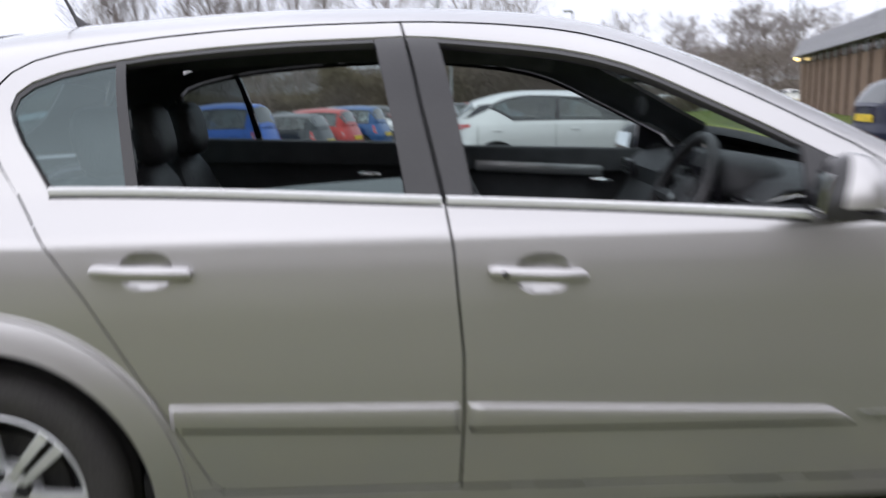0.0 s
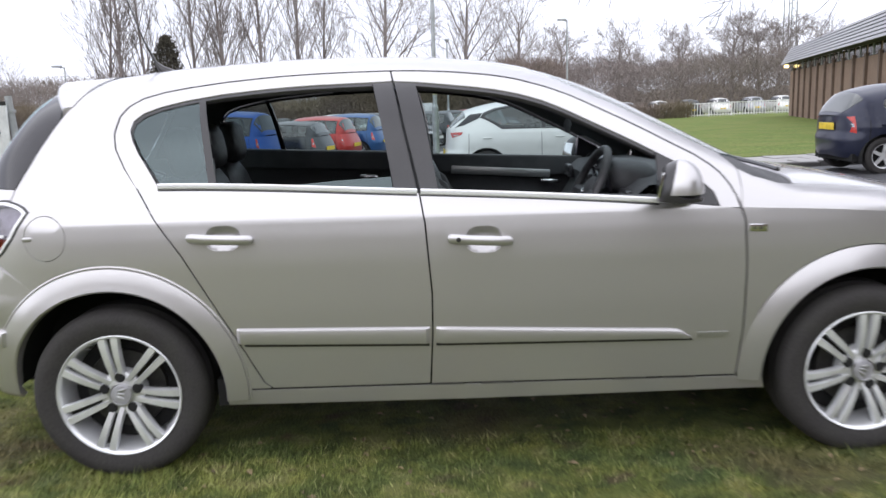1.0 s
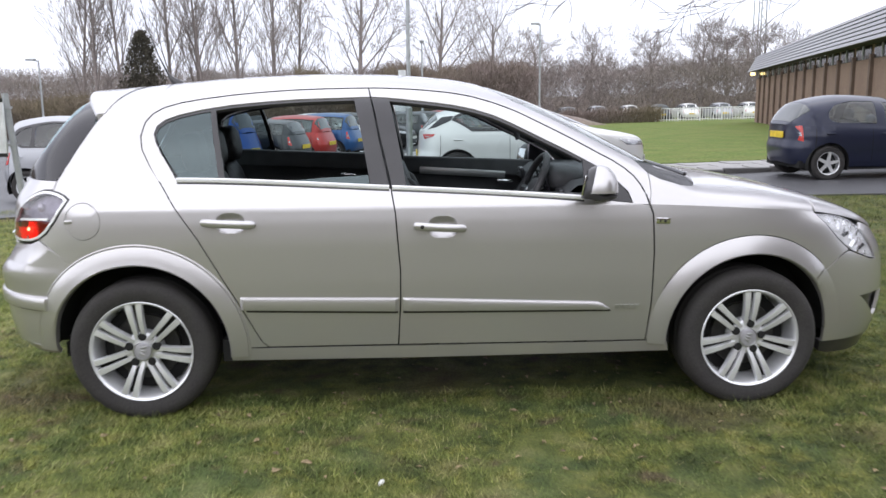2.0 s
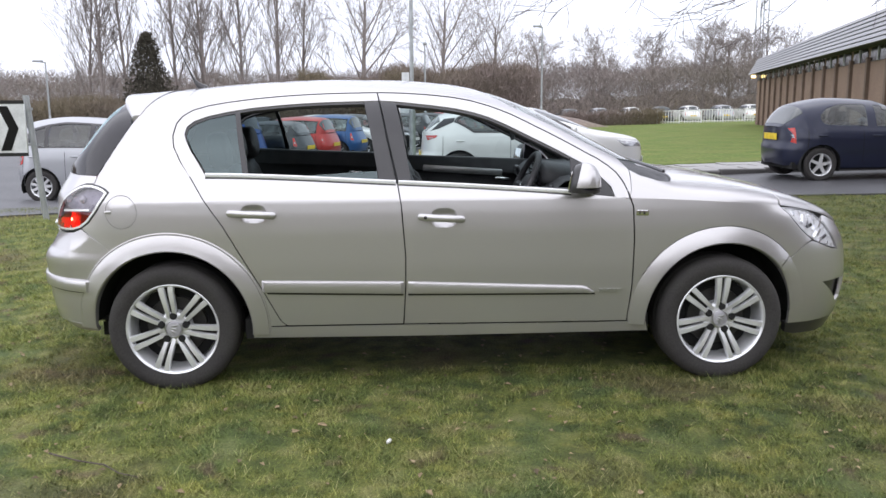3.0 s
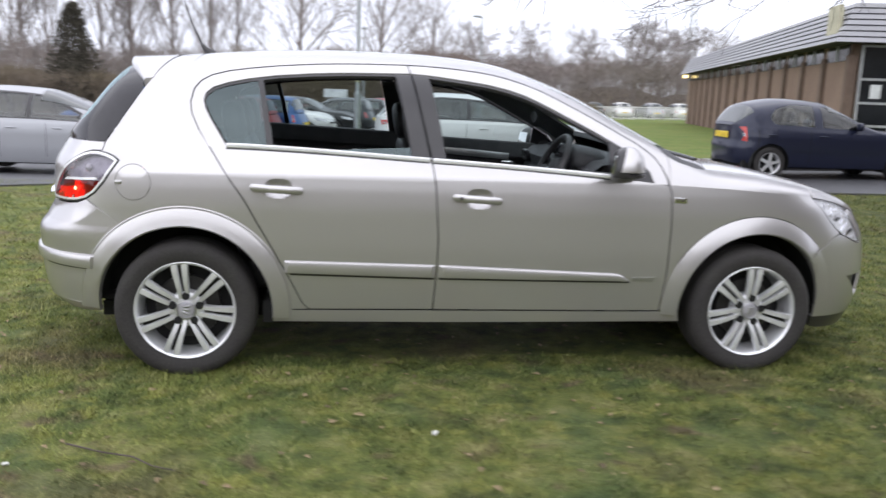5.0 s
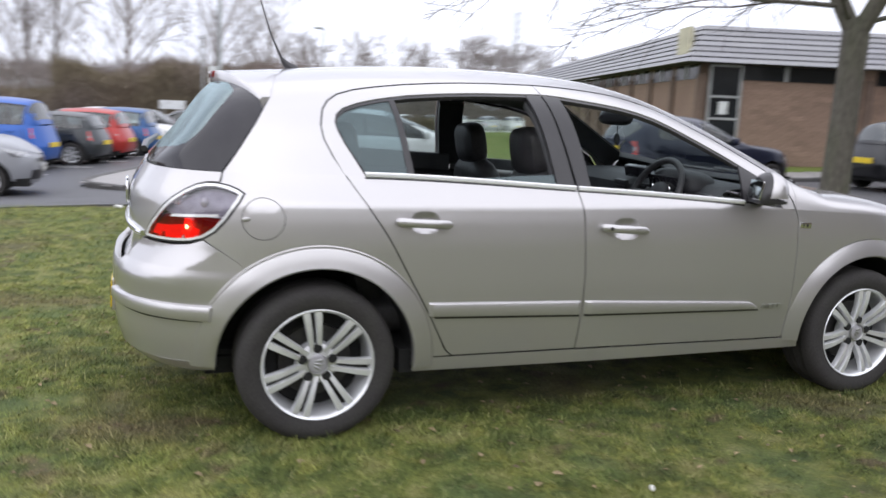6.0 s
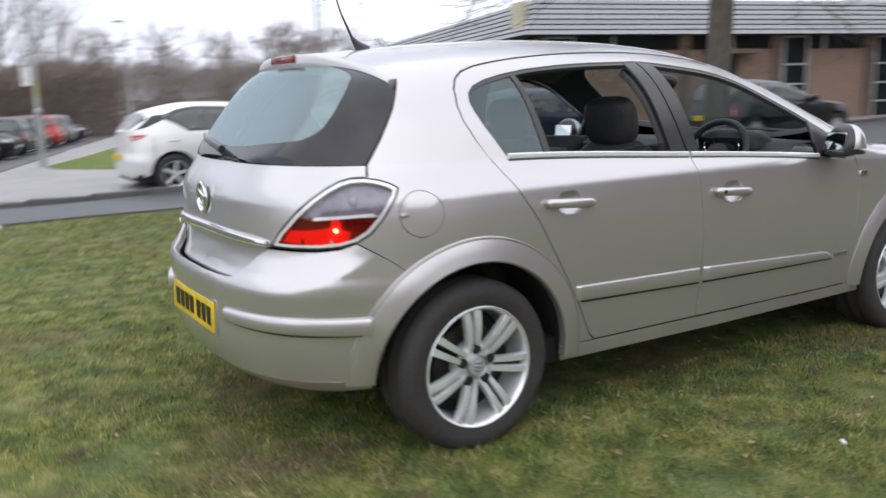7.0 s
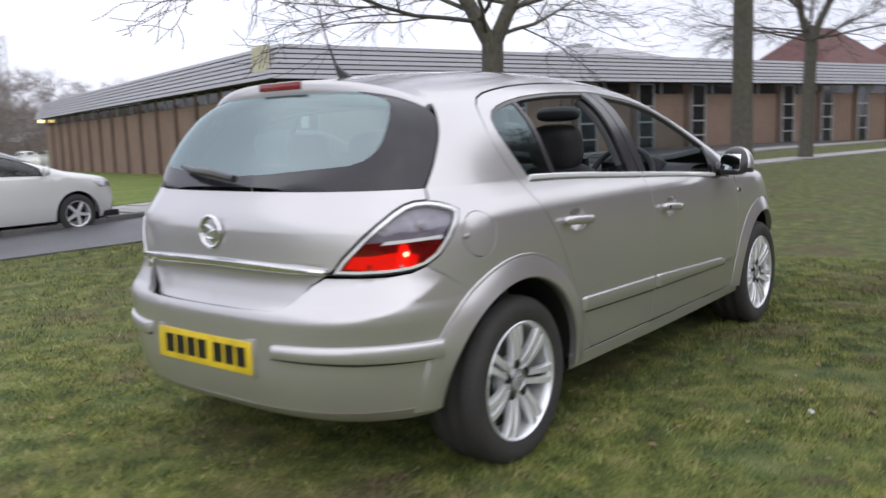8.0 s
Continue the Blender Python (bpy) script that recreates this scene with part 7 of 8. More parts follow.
parked_car("silver_small_hatchback", "silver five-door tall small hatchback on the road", ground_turn(-5.40, 11.45, 0), 0, SILV, 2.45, 0.56, 0.74, 1.52, 1.67, 0.95, 0.68, 0.95, (2.25, 1.05), (-0.46, -0.30), 0.29, 3, 9, drop=0.09, fine=0.07,
           windows=[[(-0.20, 0.24), (-0.06, 0.12), (0.09, 0.10), (0.09, 0.72), (-0.10, 0.63), (-0.19, 0.46)], [(0.16, 0.09), (0.88, 0.08), (0.88, 0.79), (0.42, 0.79), (0.16, 0.74)], [(0.96, 0.08), (1.76, 0.09), (1.72, 0.46), (1.48, 0.66), (1.15, 0.77), (0.96, 0.79)]],
           glazing=[[(-0.27, 0.40), (-0.23, 0.20), (-0.06, 0.04), (1.84, 0.05), (1.79, 0.52), (1.52, 0.73), (1.12, 0.83), (0.42, 0.85), (0.10, 0.79), (-0.14, 0.71), (-0.24, 0.56)]])
parked_car("dark_saloon", "dark blue-black car standing beyond the direction sign", ground_turn(-11.2, 12.6, 0), 4, BLACKP, 2.6, 0.8, 0.9, 1.40, 1.74, 0.90, 0.62, 0.88, (2.0, 1.1), (-0.6, -0.2), 0.31, 2, 5)
# the row of the car park: tails (or noses) towards the footway
ROW = [("blue_suv", "bright blue tall hatchback in the car park", 17.6, BLUE, 1.66, 1, -0.30), ("dark_estate", "dark grey hatchback in the car park", 19.75, DKGREY, 1.36, 1, 0.05), ("red_hatchback", "bright red hatchback in the car park", 21.8, RED, 1.46, 1, -0.05),
       ("blue_supermini", "blue small hatchback in the car park", 24.0, BLUE2, 1.50, 1, -0.02), ("white_supermini", "white small car with its nose to the footway", 26.4, WHITE, 1.46, 0, 0.1), ("black_supermini", "black car with its nose to the footway", 29.0, BLACKP, 1.45, 0, 0.2),
       ("dark_red_hatchback", "dark hatchback in the car park", 31.6, DKGREY, 1.46, 1, 0.1), ("black_estate", "black estate car in the car park", 34.3, BLACKP, 1.45, 1, 0.1), ("red_supermini", "red small car in the car park", 37.2, RED, 1.46, 1, 0.1),
       ("grey_hatchback", "grey hatchback in the car park", 40.2, GREY, 1.45, 1, 0.1), ("navy_hatchback", "dark blue hatchback in the car park", 43.4, NAVY, 1.45, 0, 0.1)]
for k, (nm, lab, y, col, hgt, tail_out, dx) in enumerate(ROW):
    xr = -2.45 + 0.33 * (y - 17.2) + dx
    suv = hgt > 1.6
    away = 0.62 if tail_out else 3.28
    at = (xr - away * 0.956, y + away * 0.292, h(xr - 1.5, y + 0.5) + 0.012)
    parked_car(nm, lab, at, 163 if tail_out else -17, col, 2.5, 0.62, 0.78, hgt, 1.72, 0.93 + (0.1 if suv else 0), 0.66, 0.92 + (0.08 if suv else 0), (1.95, 1.15), (-0.45, -0.22), 0.30 + (0.03 if suv else 0), 2, 7, group="cars in the car park row", fine=0.12)
# a second rank across the aisle, and the cars beyond the white railing
far = [(-8, 50, DKGREY, 0), (-5, 51, WHITE, 0), (-2, 50.5, RED, 0), (-11, 50, BLACKP, 0)]
for x, y, col, trn in far:
    parked_car("far_car", "parked car at the back of the car park", (x, y, h(x, y) + 0.012), 90 + trn, col, hub=0.30, group="cars at the back", fine=0.16)
for k in range(9):
    x = 12.5 + 2.6 * k
    parked_car("distant_car", "pale car parked beyond the white railing", (x, 66 + 0.3 * (k % 3), h(x, 66) + 0.012), 90, (WHITE, GREY, SILV, WHITE, DKGREY, WHITE, SILV, WHITE, WHITE)[k], hub=0.30, group="cars beyond the railing", fine=0.18)


# ---- the low brick building ----
CORNER = Vector((13.77, 16.07, 0))
AWAY, RIGHT = Vector((0.292, 0.956, 0)), Vector((0.956, -0.292, 0))
EAVES, CREST, FOOT = 2.82, 3.85, -0.7


def frame_on(origin, run):
    """Axes of a wall: x along it, y outwards, z up."""
    out = Vector((run.y, -run.x, 0))
    if (origin + out - Vector((0, 0, 0))).length > (origin - out).length:
        out = -out
    return Matrix(((run.x, out.x, 0, origin.x), (run.y, out.y, 0, origin.y), (0, 0, 1, 0), (0, 0, 0, 1)))


house = thing("brick_building", "long low brown-brick building with a pale ribbed fascia", "building")


def wall_run(run, length, stops, windows, origin=CORNER):
    m = frame_on(origin, run)
    bm = bmesh.new()
    box(bm, 0, length, -0.30, 0.0, FOOT, EAVES, m)
    wall = part("brick_wall", bm, BRICK, house, "brown brick wall", smooth=False)
    for k, (x, following) in enumerate(zip(stops, [*stops[1:], length])):
        bay = following - x
        if k in windows:
            bm = bmesh.new()
            box(bm, x + 0.25, x + 1.05, -0.02, 0.05, 0.1, EAVES - 0.05, m)
            part("window_recess", bm, WIN_DARK, house, smooth=False)
            for z in (0.1, 0.72, 1.3, 1.9, EAVES - 0.09):
                bm = bmesh.new()
                box(bm, x + 0.22, x + 1.08, 0.02, 0.09, z, z + 0.06, m)
                part("window_bar", bm, FRAME_GREY, house, smooth=False)
            for dx in (0.2, 1.05):
                bm = bmesh.new()
                box(bm, x + dx, x + dx + 0.06, 0.02, 0.10, 0.1, EAVES - 0.05, m)
                part("window_frame", bm, FRAME_GREY, house, smooth=False)
        bm = bmesh.new()
        box(bm, x - 0.11, x + 0.11, 0.0, 0.10, FOOT, EAVES - 0.3, m)
        part("pier", bm, WOOD_DARK, house, "dark timber pier", smooth=False)
        if bay > 1:
            bm = bmesh.new()
            box(bm, x + 0.2, x + bay - 0.2, 0.01, 0.03, EAVES - 0.42, EAVES - 0.02, m)
            part("clerestory_window", bm, WIN_DARK, house, "dark strip window under the eaves", smooth=False)
            bm = bmesh.new()
            box(bm, x + bay / 2 - 0.05, x + bay / 2 + 0.05, 0.015, 0.06, EAVES - 0.42, EAVES - 0.02, m)
            part("window_mullion", bm, FRAME_GREY, house, smooth=False)
    # sloping ribbed fascia
    bands = 7
    for k in range(bands):
        u0, u1 = k / bands, (k + 1) / bands
        z0, z1 = EAVES + (CREST - EAVES) * u0, EAVES + (CREST - EAVES) * u1
        o0, o1 = 0.55 - 0.55 * u0, 0.55 - 0.55 * u1
        bm = bmesh.new()
        vs = [(-o0, o0 + 0.03, z0), (length + 0.3, o0 + 0.03, z0), (length + 0.3, o1 + 0.03, z1 - 0.035), (-o1, o1 + 0.03, z1 - 0.035), (-o0, o0 - 0.05, z0), (length + 0.3, o0 - 0.05, z0), (length + 0.3, o1 - 0.05, z1 - 0.035), (-o1, o1 - 0.05, z1 - 0.035)]
        vs = [bm.verts.new(m @ Vector(p)) for p in vs]
        for q in ((0, 1, 2, 3), (7, 6, 5, 4), (4, 5, 1, 0), (3, 2, 6, 7), (0, 3, 7, 4), (1, 5, 6, 2)):
            bm.faces.new([vs[i] for i in q])
        bmesh.ops.recalc_face_normals(bm, faces=bm.faces[:])
        part("cladding_board", bm, CLADDING, house, smooth=False)
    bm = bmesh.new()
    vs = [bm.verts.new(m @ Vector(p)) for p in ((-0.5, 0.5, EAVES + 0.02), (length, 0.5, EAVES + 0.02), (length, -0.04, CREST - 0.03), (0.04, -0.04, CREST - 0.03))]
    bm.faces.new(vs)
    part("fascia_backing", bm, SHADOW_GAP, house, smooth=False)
    # underside of the overhang, its shade painted in as near-black
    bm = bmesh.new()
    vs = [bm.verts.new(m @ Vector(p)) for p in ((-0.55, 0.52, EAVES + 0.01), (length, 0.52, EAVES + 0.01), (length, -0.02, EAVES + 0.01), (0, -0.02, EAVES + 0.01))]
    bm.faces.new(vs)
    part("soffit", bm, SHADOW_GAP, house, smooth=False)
    return m


fronts = [0.0, 4.7, 7.85] + [11.25 + 3.08 * k for k in range(16)]
m_left = wall_run(AWAY, 36.0, [2.4 * k for k in range(15)], set())
m_right = wall_run(RIGHT, 62.0, fronts, {0} | set(range(2, 19)))
bm = bmesh.new()
for p in ((CORNER + AWAY * 36, CORNER, CORNER + RIGHT * 62, CORNER + RIGHT * 62 + AWAY * 36),):
    top = [bm.verts.new((q.x, q.y, CREST - 0.06)) for q in p]
    bm.faces.new(top)
part("flat_roof", bm, CONCRETE, house, smooth=False)
bm = soft_box(0.75, 1.75, 0.27, 0.40, EAVES + 0.22, CREST - 0.08, 0.01, 1, m_left @ Matrix.Translation((-0.8, 0.05, 0)))
part("fascia_panel", bm, SIGN_CREAM, house, "cream square panel at the corner")
bm = bmesh.new()
box(bm, 35.2, 35.5, 0.2, 0.45, EAVES - 0.22, EAVES - 0.05, m_left)
part("wall_lamp", bm, LAMP_YELLOW, house, "lit wall lamp under the eaves", smooth=False)
# notice behind the corner window
bm = bmesh.new()
box(bm, 0.52, 0.78, 0.052, 0.060, 1.45, 1.80, m_right)
part("notice_sheet", bm, WHITE_BOARD, house, "white notice in the window", smooth=False)
# porch opening on the long front
bm = bmesh.new()
box(bm, 5.5, 6.45, -0.02, 0.06, FOOT, 2.25, m_right)
part("doorway", bm, WIN_DARK, house, "dark doorway", smooth=False)
bm = bmesh.new()
box(bm, 5.3, 6.9, 0.0, 0.7, 2.25, 2.38, m_right)
part("door_canopy", bm, WOOD_DARK, house, smooth=False)
# individual bricks on the stretch nearest the camera, courses beyond
brick_mesh = bpy.data.meshes.new("brick")
bm = bmesh.new()
box(bm, -0.21, 0.21, -0.012, 0.012, -0.062, 0.062)
bm.to_mesh(brick_mesh)
bm.free()
brick_mesh.materials.append(BRICK)
for k in range(300):
    row, col = divmod(k, 20)
    if row >= 15:
        break
    x = 0.35 + col * 0.44 + (0.22 if row % 2 else 0)
    if x < 1.4 or 5.2 < x < 6.75 or 7.7 < x < 9.2:
        continue
    ob = new("brick", brick_mesh)
    ob.parent = house
    ob.matrix_basis = m_right @ Matrix.Translation((x, -0.007, 0.18 + row * 0.138))
# roof lantern, low and hipped, behind the long front
bm = bmesh.new()
lo = [bm.verts.new(m_right @ Vector((x, y, CREST - 0.06))) for x, y in ((14.5, -3), (24.5, -3), (24.5, -14), (14.5, -14))]
hi = [bm.verts.new(m_right @ Vector((x, y, CREST + 1.05))) for x, y in ((18.0, -6.5), (20.6, -6.5), (20.6, -10), (18.0, -10))]
for i in range(4):
    bm.faces.new((lo[i], lo[(i + 1) % 4], hi[(i + 1) % 4], hi[i]))
bm.faces.new(hi)
part("hipped_roof", bm, CLADDING, house, "low hipped roof behind the fascia", smooth=False)
bm = soft_box(18.9, 19.6, -8.6, -7.4, CREST + 0.9, CREST + 1.35, 0.05, 1, m_right)
part("roof_vent", bm, FRAME_GREY, house, "grey roof vent")
# red roofs behind
for x, y, w, d in ((62, 14.0, 9.0, 3.2), (74, 9.5, 12, 4.0)):
    far_house = thing("far_house", "house with a red tiled roof behind the low building", "house", (x, y, 0), -17)
    bm = bmesh.new()
    box(bm, -w / 2, w / 2, -d, d, -1, 4.6)
    part("house_wall", bm, BRICK, far_house, smooth=False)
    bm = bmesh.new()
    vs = [bm.verts.new(p) for p in ((-w / 2 - 0.4, -d - 0.4, 4.5), (w / 2 + 0.4, -d - 0.4, 4.5), (w / 2 + 0.4, d + 0.4, 4.5), (-w / 2 - 0.4, d + 0.4, 4.5), (-w / 2 + 3, 0, 7.6), (w / 2 - 3, 0, 7.6))]
    for q in ((0, 1, 5, 4), (2, 3, 4, 5), (1, 2, 5), (3, 0, 4), (3, 2, 1, 0)):
        bm.faces.new([vs[i] for i in q])
    part("tiled_roof", bm, ROOF_TILE, far_house, smooth=False)

# ---- lamp posts, railing, signs ----
def lamp_post(x, y, tall, arm, turn, label, band=False):
    post = thing("lamp_post", label, "street lamp", (x, y, h(x, y)), turn, "lamp posts")
    bm = bmesh.new()
    tube(bm, [(0, 0, -0.3), (0, 0, 1.5)], [0.095, 0.095], 12)
    tube(bm, [(0, 0, 1.45), (0, 0, 1.6)], [0.095, 0.06], 12)
    part("post_base", bm, GALV, post)
    bm = bmesh.new()
    tube(bm, [(0, 0, 1.5), (0, 0, tall)], [0.062, 0.042], 12)
    tube(bm, [(0, 0, tall - 0.05), (arm, 0, tall + 0.04)], [0.035, 0.03], 8)
    part("column", bm, GALV, post)
    bm = soft_box(arm - 0.1, arm + 0.45, -0.13, 0.13, tall - 0.02, tall + 0.10, 0.04, 2)
    part("lantern", bm, GALV, post)
    if band:
        bm = bmesh.new()
        tube(bm, [(0, 0, 1.85), (0, 0, 2.30)], [0.066, 0.064], 12)
        part("yellow_band", bm, YELLOW_BAND, post, "yellow band")
        bm = bmesh.new()
        box(bm, -0.30, -0.08, -0.02, 0.02, 2.15, 2.62)
        part("notice_plate", bm, WHITE_BOARD, post, smooth=False)
    return post


lamp_post(1.36, 21.07, 8.5, 0.6, 0, "tall galvanised lamp post at the tip of the lawn", True)
lamp_post(10.0, 50.1, 6.6, -0.5, 0, "distant galvanised lamp post")
lamp_post(2.4, 46.0, 5.4, -0.3, 90, "distant galvanised lamp post")
lamp_post(-19.5, 46.0, 4.7, -0.6, 0, "distant galvanised lamp post in the car park")
fence = thing("white_railing", "white painted steel railing across the lawn", "railing", (0, 0, 0))
fx = np.linspace(20.9, 29.6, 41)
for k, x in enumerate(fx):
    bm = bmesh.new()
    z = h(x, 61) + 0.1
    r = 0.05 if k % 8 == 0 else 0.022
    box(bm, x - r, x + r, 61 - r, 61 + r, z - 0.1, z + (1.05 if k % 8 == 0 else 0.98))
    part("fence_post" if k % 8 == 0 else "baluster", bm, WHITE_STEEL, fence, smooth=False)
for dz in (0.10, 0.95):
    for a, b in zip(fx[::8], fx[8::8]):
        bm = bmesh.new()
        box(bm, a, b, 60.97, 61.03, h((a + b) / 2, 61) + 0.1 + dz, h((a + b) / 2, 61) + 0.17 + dz)
        part("rail", bm, WHITE_STEEL, fence, smooth=False)

sign = thing("direction_sign", "white direction sign with a black chevron arrow on a post", "road sign", (-3.20, 5.25, h(-3.20, 5.25)), 4)
bm = bmesh.new()
tube(bm, [(0.13, 0, -0.3), (0.0, 0, 1.42)], 0.035, 12)
part("sign_post", bm, GALV, sign)
bm = soft_box(-1.5, 0.0, -0.075, -0.045, 0.74, 1.36, 0.008, 1)
board = part("sign_board", bm, WHITE_BOARD, sign)
for z in (0.745, 1.335):
    bm = bmesh.new()
    box(bm, -1.5, 0.0, -0.078, -0.073, z - 0.01, z + 0.03)
    part("sign_border", bm, INK, board, smooth=False)
bm = bmesh.new()
for zs in (1, -1):
    vs = [bm.verts.new((x, -0.0785, 1.05 + zs * z)) for x, z in ((-0.08, 0.0), (-0.19, 0.0), (-0.29, 0.25), (-0.18, 0.25))]
    bm.faces.new(vs if zs > 0 else vs[::-1])
bmesh.ops.solidify(bm, geom=bm.faces[:], thickness=0.004)
part("chevron", bm, INK, board, "black chevron", smooth=False)
for k in range(3):
    bm = bmesh.new()
    box(bm, -0.52 - 0.2 * k, -0.38 - 0.2 * k, -0.079, -0.074, 0.98, 1.08)
    part("sign_bar", bm, INK, board, smooth=False)
for z in (0.85, 1.25):
    bm = bmesh.new()
    box(bm, -0.05, 0.05, -0.045, 0.045, z, z + 0.03)
    part("clip", bm, GALV, sign, smooth=False)
board2 = thing("small_notice", "small white notice board at the car park hedge", "sign", (0.8, 47.5, h(0.8, 47.5)), 0)
bm = bmesh.new()
box(bm, -0.7, 0.7, -0.02, 0.02, 1.5, 2.0)
part("notice_board", bm, WHITE_BOARD, board2, smooth=False)
for x in (-0.5, 0.5):
    bm = bmesh.new()
    tube(bm, [(x, 0.03, -0.2), (x, 0.03, 1.9)], 0.03, 6)
    part("notice_leg", bm, GALV, board2)


# ---- trees ----
def grow(seed, height, trunk_r, spread=0.5, levels=4, first=0.25, up=0.45, kids=(6, 4, 4, 3), bend=0.12, thin=0.55, sides=7, long=(0.42, 0.62)):
    """Limbs of a bare tree as (points, radii, level)."""
    rnd = random.Random(seed)
    limbs = []

    def limb(start, direction, length, radius, level):
        n = 6 if level == 0 else 4
        pts, rad, d, p = [start.copy()], [radius], direction.normalized(), start.copy()
        for i in range(n):
            d = (d + Vector((rnd.uniform(-1, 1), rnd.uniform(-1, 1), rnd.uniform(-0.4, 0.8))) * bend * (0.35 if level == 0 else 1)).normalized()
            p = p + d * length / n
            pts.append(p.copy())
            rad.append(radius * (1 - (0.72 if level else 0.62) * (i + 1) / n))
        limbs.append((pts, rad, level))
        if level + 1 >= levels:
            return
        count = kids[level]
        for k in range(count):
            u = first + (1 - first) * (k + rnd.uniform(0.1, 0.9)) / count if level == 0 else 0.25 + 0.75 * (k + rnd.uniform(0, 1)) / count
            u = min(u, 0.98)
            i = min(int(u * n), n - 1)
            q = pts[i].lerp(pts[i + 1], u * n - i)
            a = rnd.uniform(0, 6.283) if level else 2.4 * k + rnd.uniform(-0.5, 0.5)
            across = d.orthogonal().normalized()
            across = Matrix.Rotation(a, 3, d) @ across
            direct = (d * up + across * spread + Vector((0, 0, 0.15))).normalized()
            limb(q, direct, length * (rnd.uniform(*long) * (1 - 0.35 * u) if level == 0 else rnd.uniform(0.42, 0.62)), rad[i] * thin, level + 1)

    limb(Vector((0, 0, -0.2)), Vector((rnd.uniform(-0.05, 0.05), rnd.uniform(-0.05, 0.05), 1)), height, trunk_r, 0)
    return limbs


def limbs_mesh(name, limbs, sides, least, mat):
    v, f = [], []
    for pts, rad, level in limbs:
        m = sides[min(level, len(sides) - 1)]
        k = len(v)
        for i, p in enumerate(pts):
            d = (pts[min(i + 1, len(pts) - 1)] - pts[max(i - 1, 0)]).normalized()
            a = d.orthogonal().normalized()
            b = d.cross(a)
            r = max(rad[i], least)
            v += [p + r * (math.cos(t) * a + math.sin(t) * b) for t in (6.2832 * j / m for j in range(m))]
        for i in range(len(pts) - 1):
            for j in range(m):
                f.append((k + i * m + j, k + i * m + (j + 1) % m, k + (i + 1) * m + (j + 1) % m, k + (i + 1) * m + j))
    mesh = bpy.data.meshes.new(name)
    mesh.from_pydata([tuple(q) for q in v], [], f)
    mesh.update()
    mesh.shade_smooth()
    mesh.materials.append(mat)
    return mesh


def tree(label, at, seed, height, trunk_r, far=False, turn=0.0, group="", least=0.006, **kw):
    ob = thing("bare_tree", label, "tree", at, turn, group)
    limbs = grow(seed, height, trunk_r, **kw)
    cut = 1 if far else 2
    link_mesh("trunk", limbs_mesh("trunk", [q for q in limbs if q[2] < cut], (10, 7, 5), least, TWIG_HAZED if far else BARK), None, ob)
    link_mesh("crown", limbs_mesh("crown", [q for q in limbs if q[2] >= cut], (5, 5, 4, 3, 3), least, TWIG_HAZED if far else TWIG), None, ob)
    return ob


def lawn_tree(label, at, seed, trunk_r, fork_z, reach, lean, least=0.004, dense=12):
    """A park tree: a clear trunk that divides into long low limbs with fine drooping twigs."""
    rnd = random.Random(seed)
    limbs = []

    def limb(start, d, length, radius, level):
        n = 7 if level < 2 else 4
        pts, rad, p = [start.copy()], [radius], start.copy()
        for i in range(n):
            d = (d + Vector((rnd.uniform(-1, 1), rnd.uniform(-1, 1), rnd.uniform(-0.75, 0.75) + (0.12 if level == 1 else 0.0))) * (0.10, 0.17, 0.24, 0.3, 0.3)[level]).normalized()
            p = p + d * length / n
            pts.append(p.copy())
            rad.append(radius * (1 - 0.75 * (i + 1) / n))
        limbs.append((pts, rad, level))
        if level == 4:
            return
        for k in range((0, dense, 7, 4)[level]):
            u = 0.18 + 0.82 * (k + rnd.random()) / (1, dense, 7, 4)[level]
            i = min(int(u * n), n - 1)
            q = pts[i].lerp(pts[i + 1], min(u * n - i, 1))
            side = Matrix.Rotation(rnd.uniform(0, 6.283), 3, d) @ d.orthogonal().normalized()
            side.z *= 0.5
            limb(q, (d * 0.75 + side * 0.75).normalized(), length * rnd.uniform(0.35, 0.55), rad[i] * 0.5, level + 1)

    trunk = [Vector((0, 0, -0.25)), Vector((0, 0, 0.15)), Vector((lean * 0.4, 0, fork_z * 0.5)), Vector((lean, 0, fork_z))]
    limbs.append((trunk, [trunk_r * 1.35, trunk_r * 1.05, trunk_r * 0.92, trunk_r * 0.9], 0))
    top = trunk[-1]
    mains = []
    for k in range(10):
        a = 6.283 * k / 10 - 1.41 + rnd.uniform(-0.25, 0.25)
        if k in (1, 6):
            mains.append(len(limbs))
            limb(top - Vector((0, 0, 0.06)), Vector((math.cos(a), math.sin(a), 2.0)).normalized(), reach * rnd.uniform(0.8, 1.1), trunk_r * 0.66, 1)
    for k in range(10):
        if k in (1, 6):
            continue
        a = 6.283 * k / 10 - 1.41 + rnd.uniform(-0.25, 0.25)
        stem = limbs[mains[0] if k < 5 else mains[1]][0]
        steep = (0.14, 0, 0.22, 0.6, 0.12, 0.35, 0, 0.10, 0.5, 0.2)[k]
        limb(stem[0].lerp(stem[1], rnd.uniform(0.2, 1.0)), Vector((math.cos(a), math.sin(a), steep)).normalized(), reach * rnd.uniform(0.8, 1.1), trunk_r * 0.19, 1)
    ob = thing("bare_tree", label, "tree", at, 0, "trees on the lawn")
    link_mesh("trunk", limbs_mesh("trunk", [q for q in limbs if q[2] < 2], (12, 9), least, BARK), None, ob)
    link_mesh("crown", limbs_mesh("crown", [q for q in limbs if q[2] >= 2], (5, 5, 5, 4, 3), least, TWIG), None, ob)
    return ob


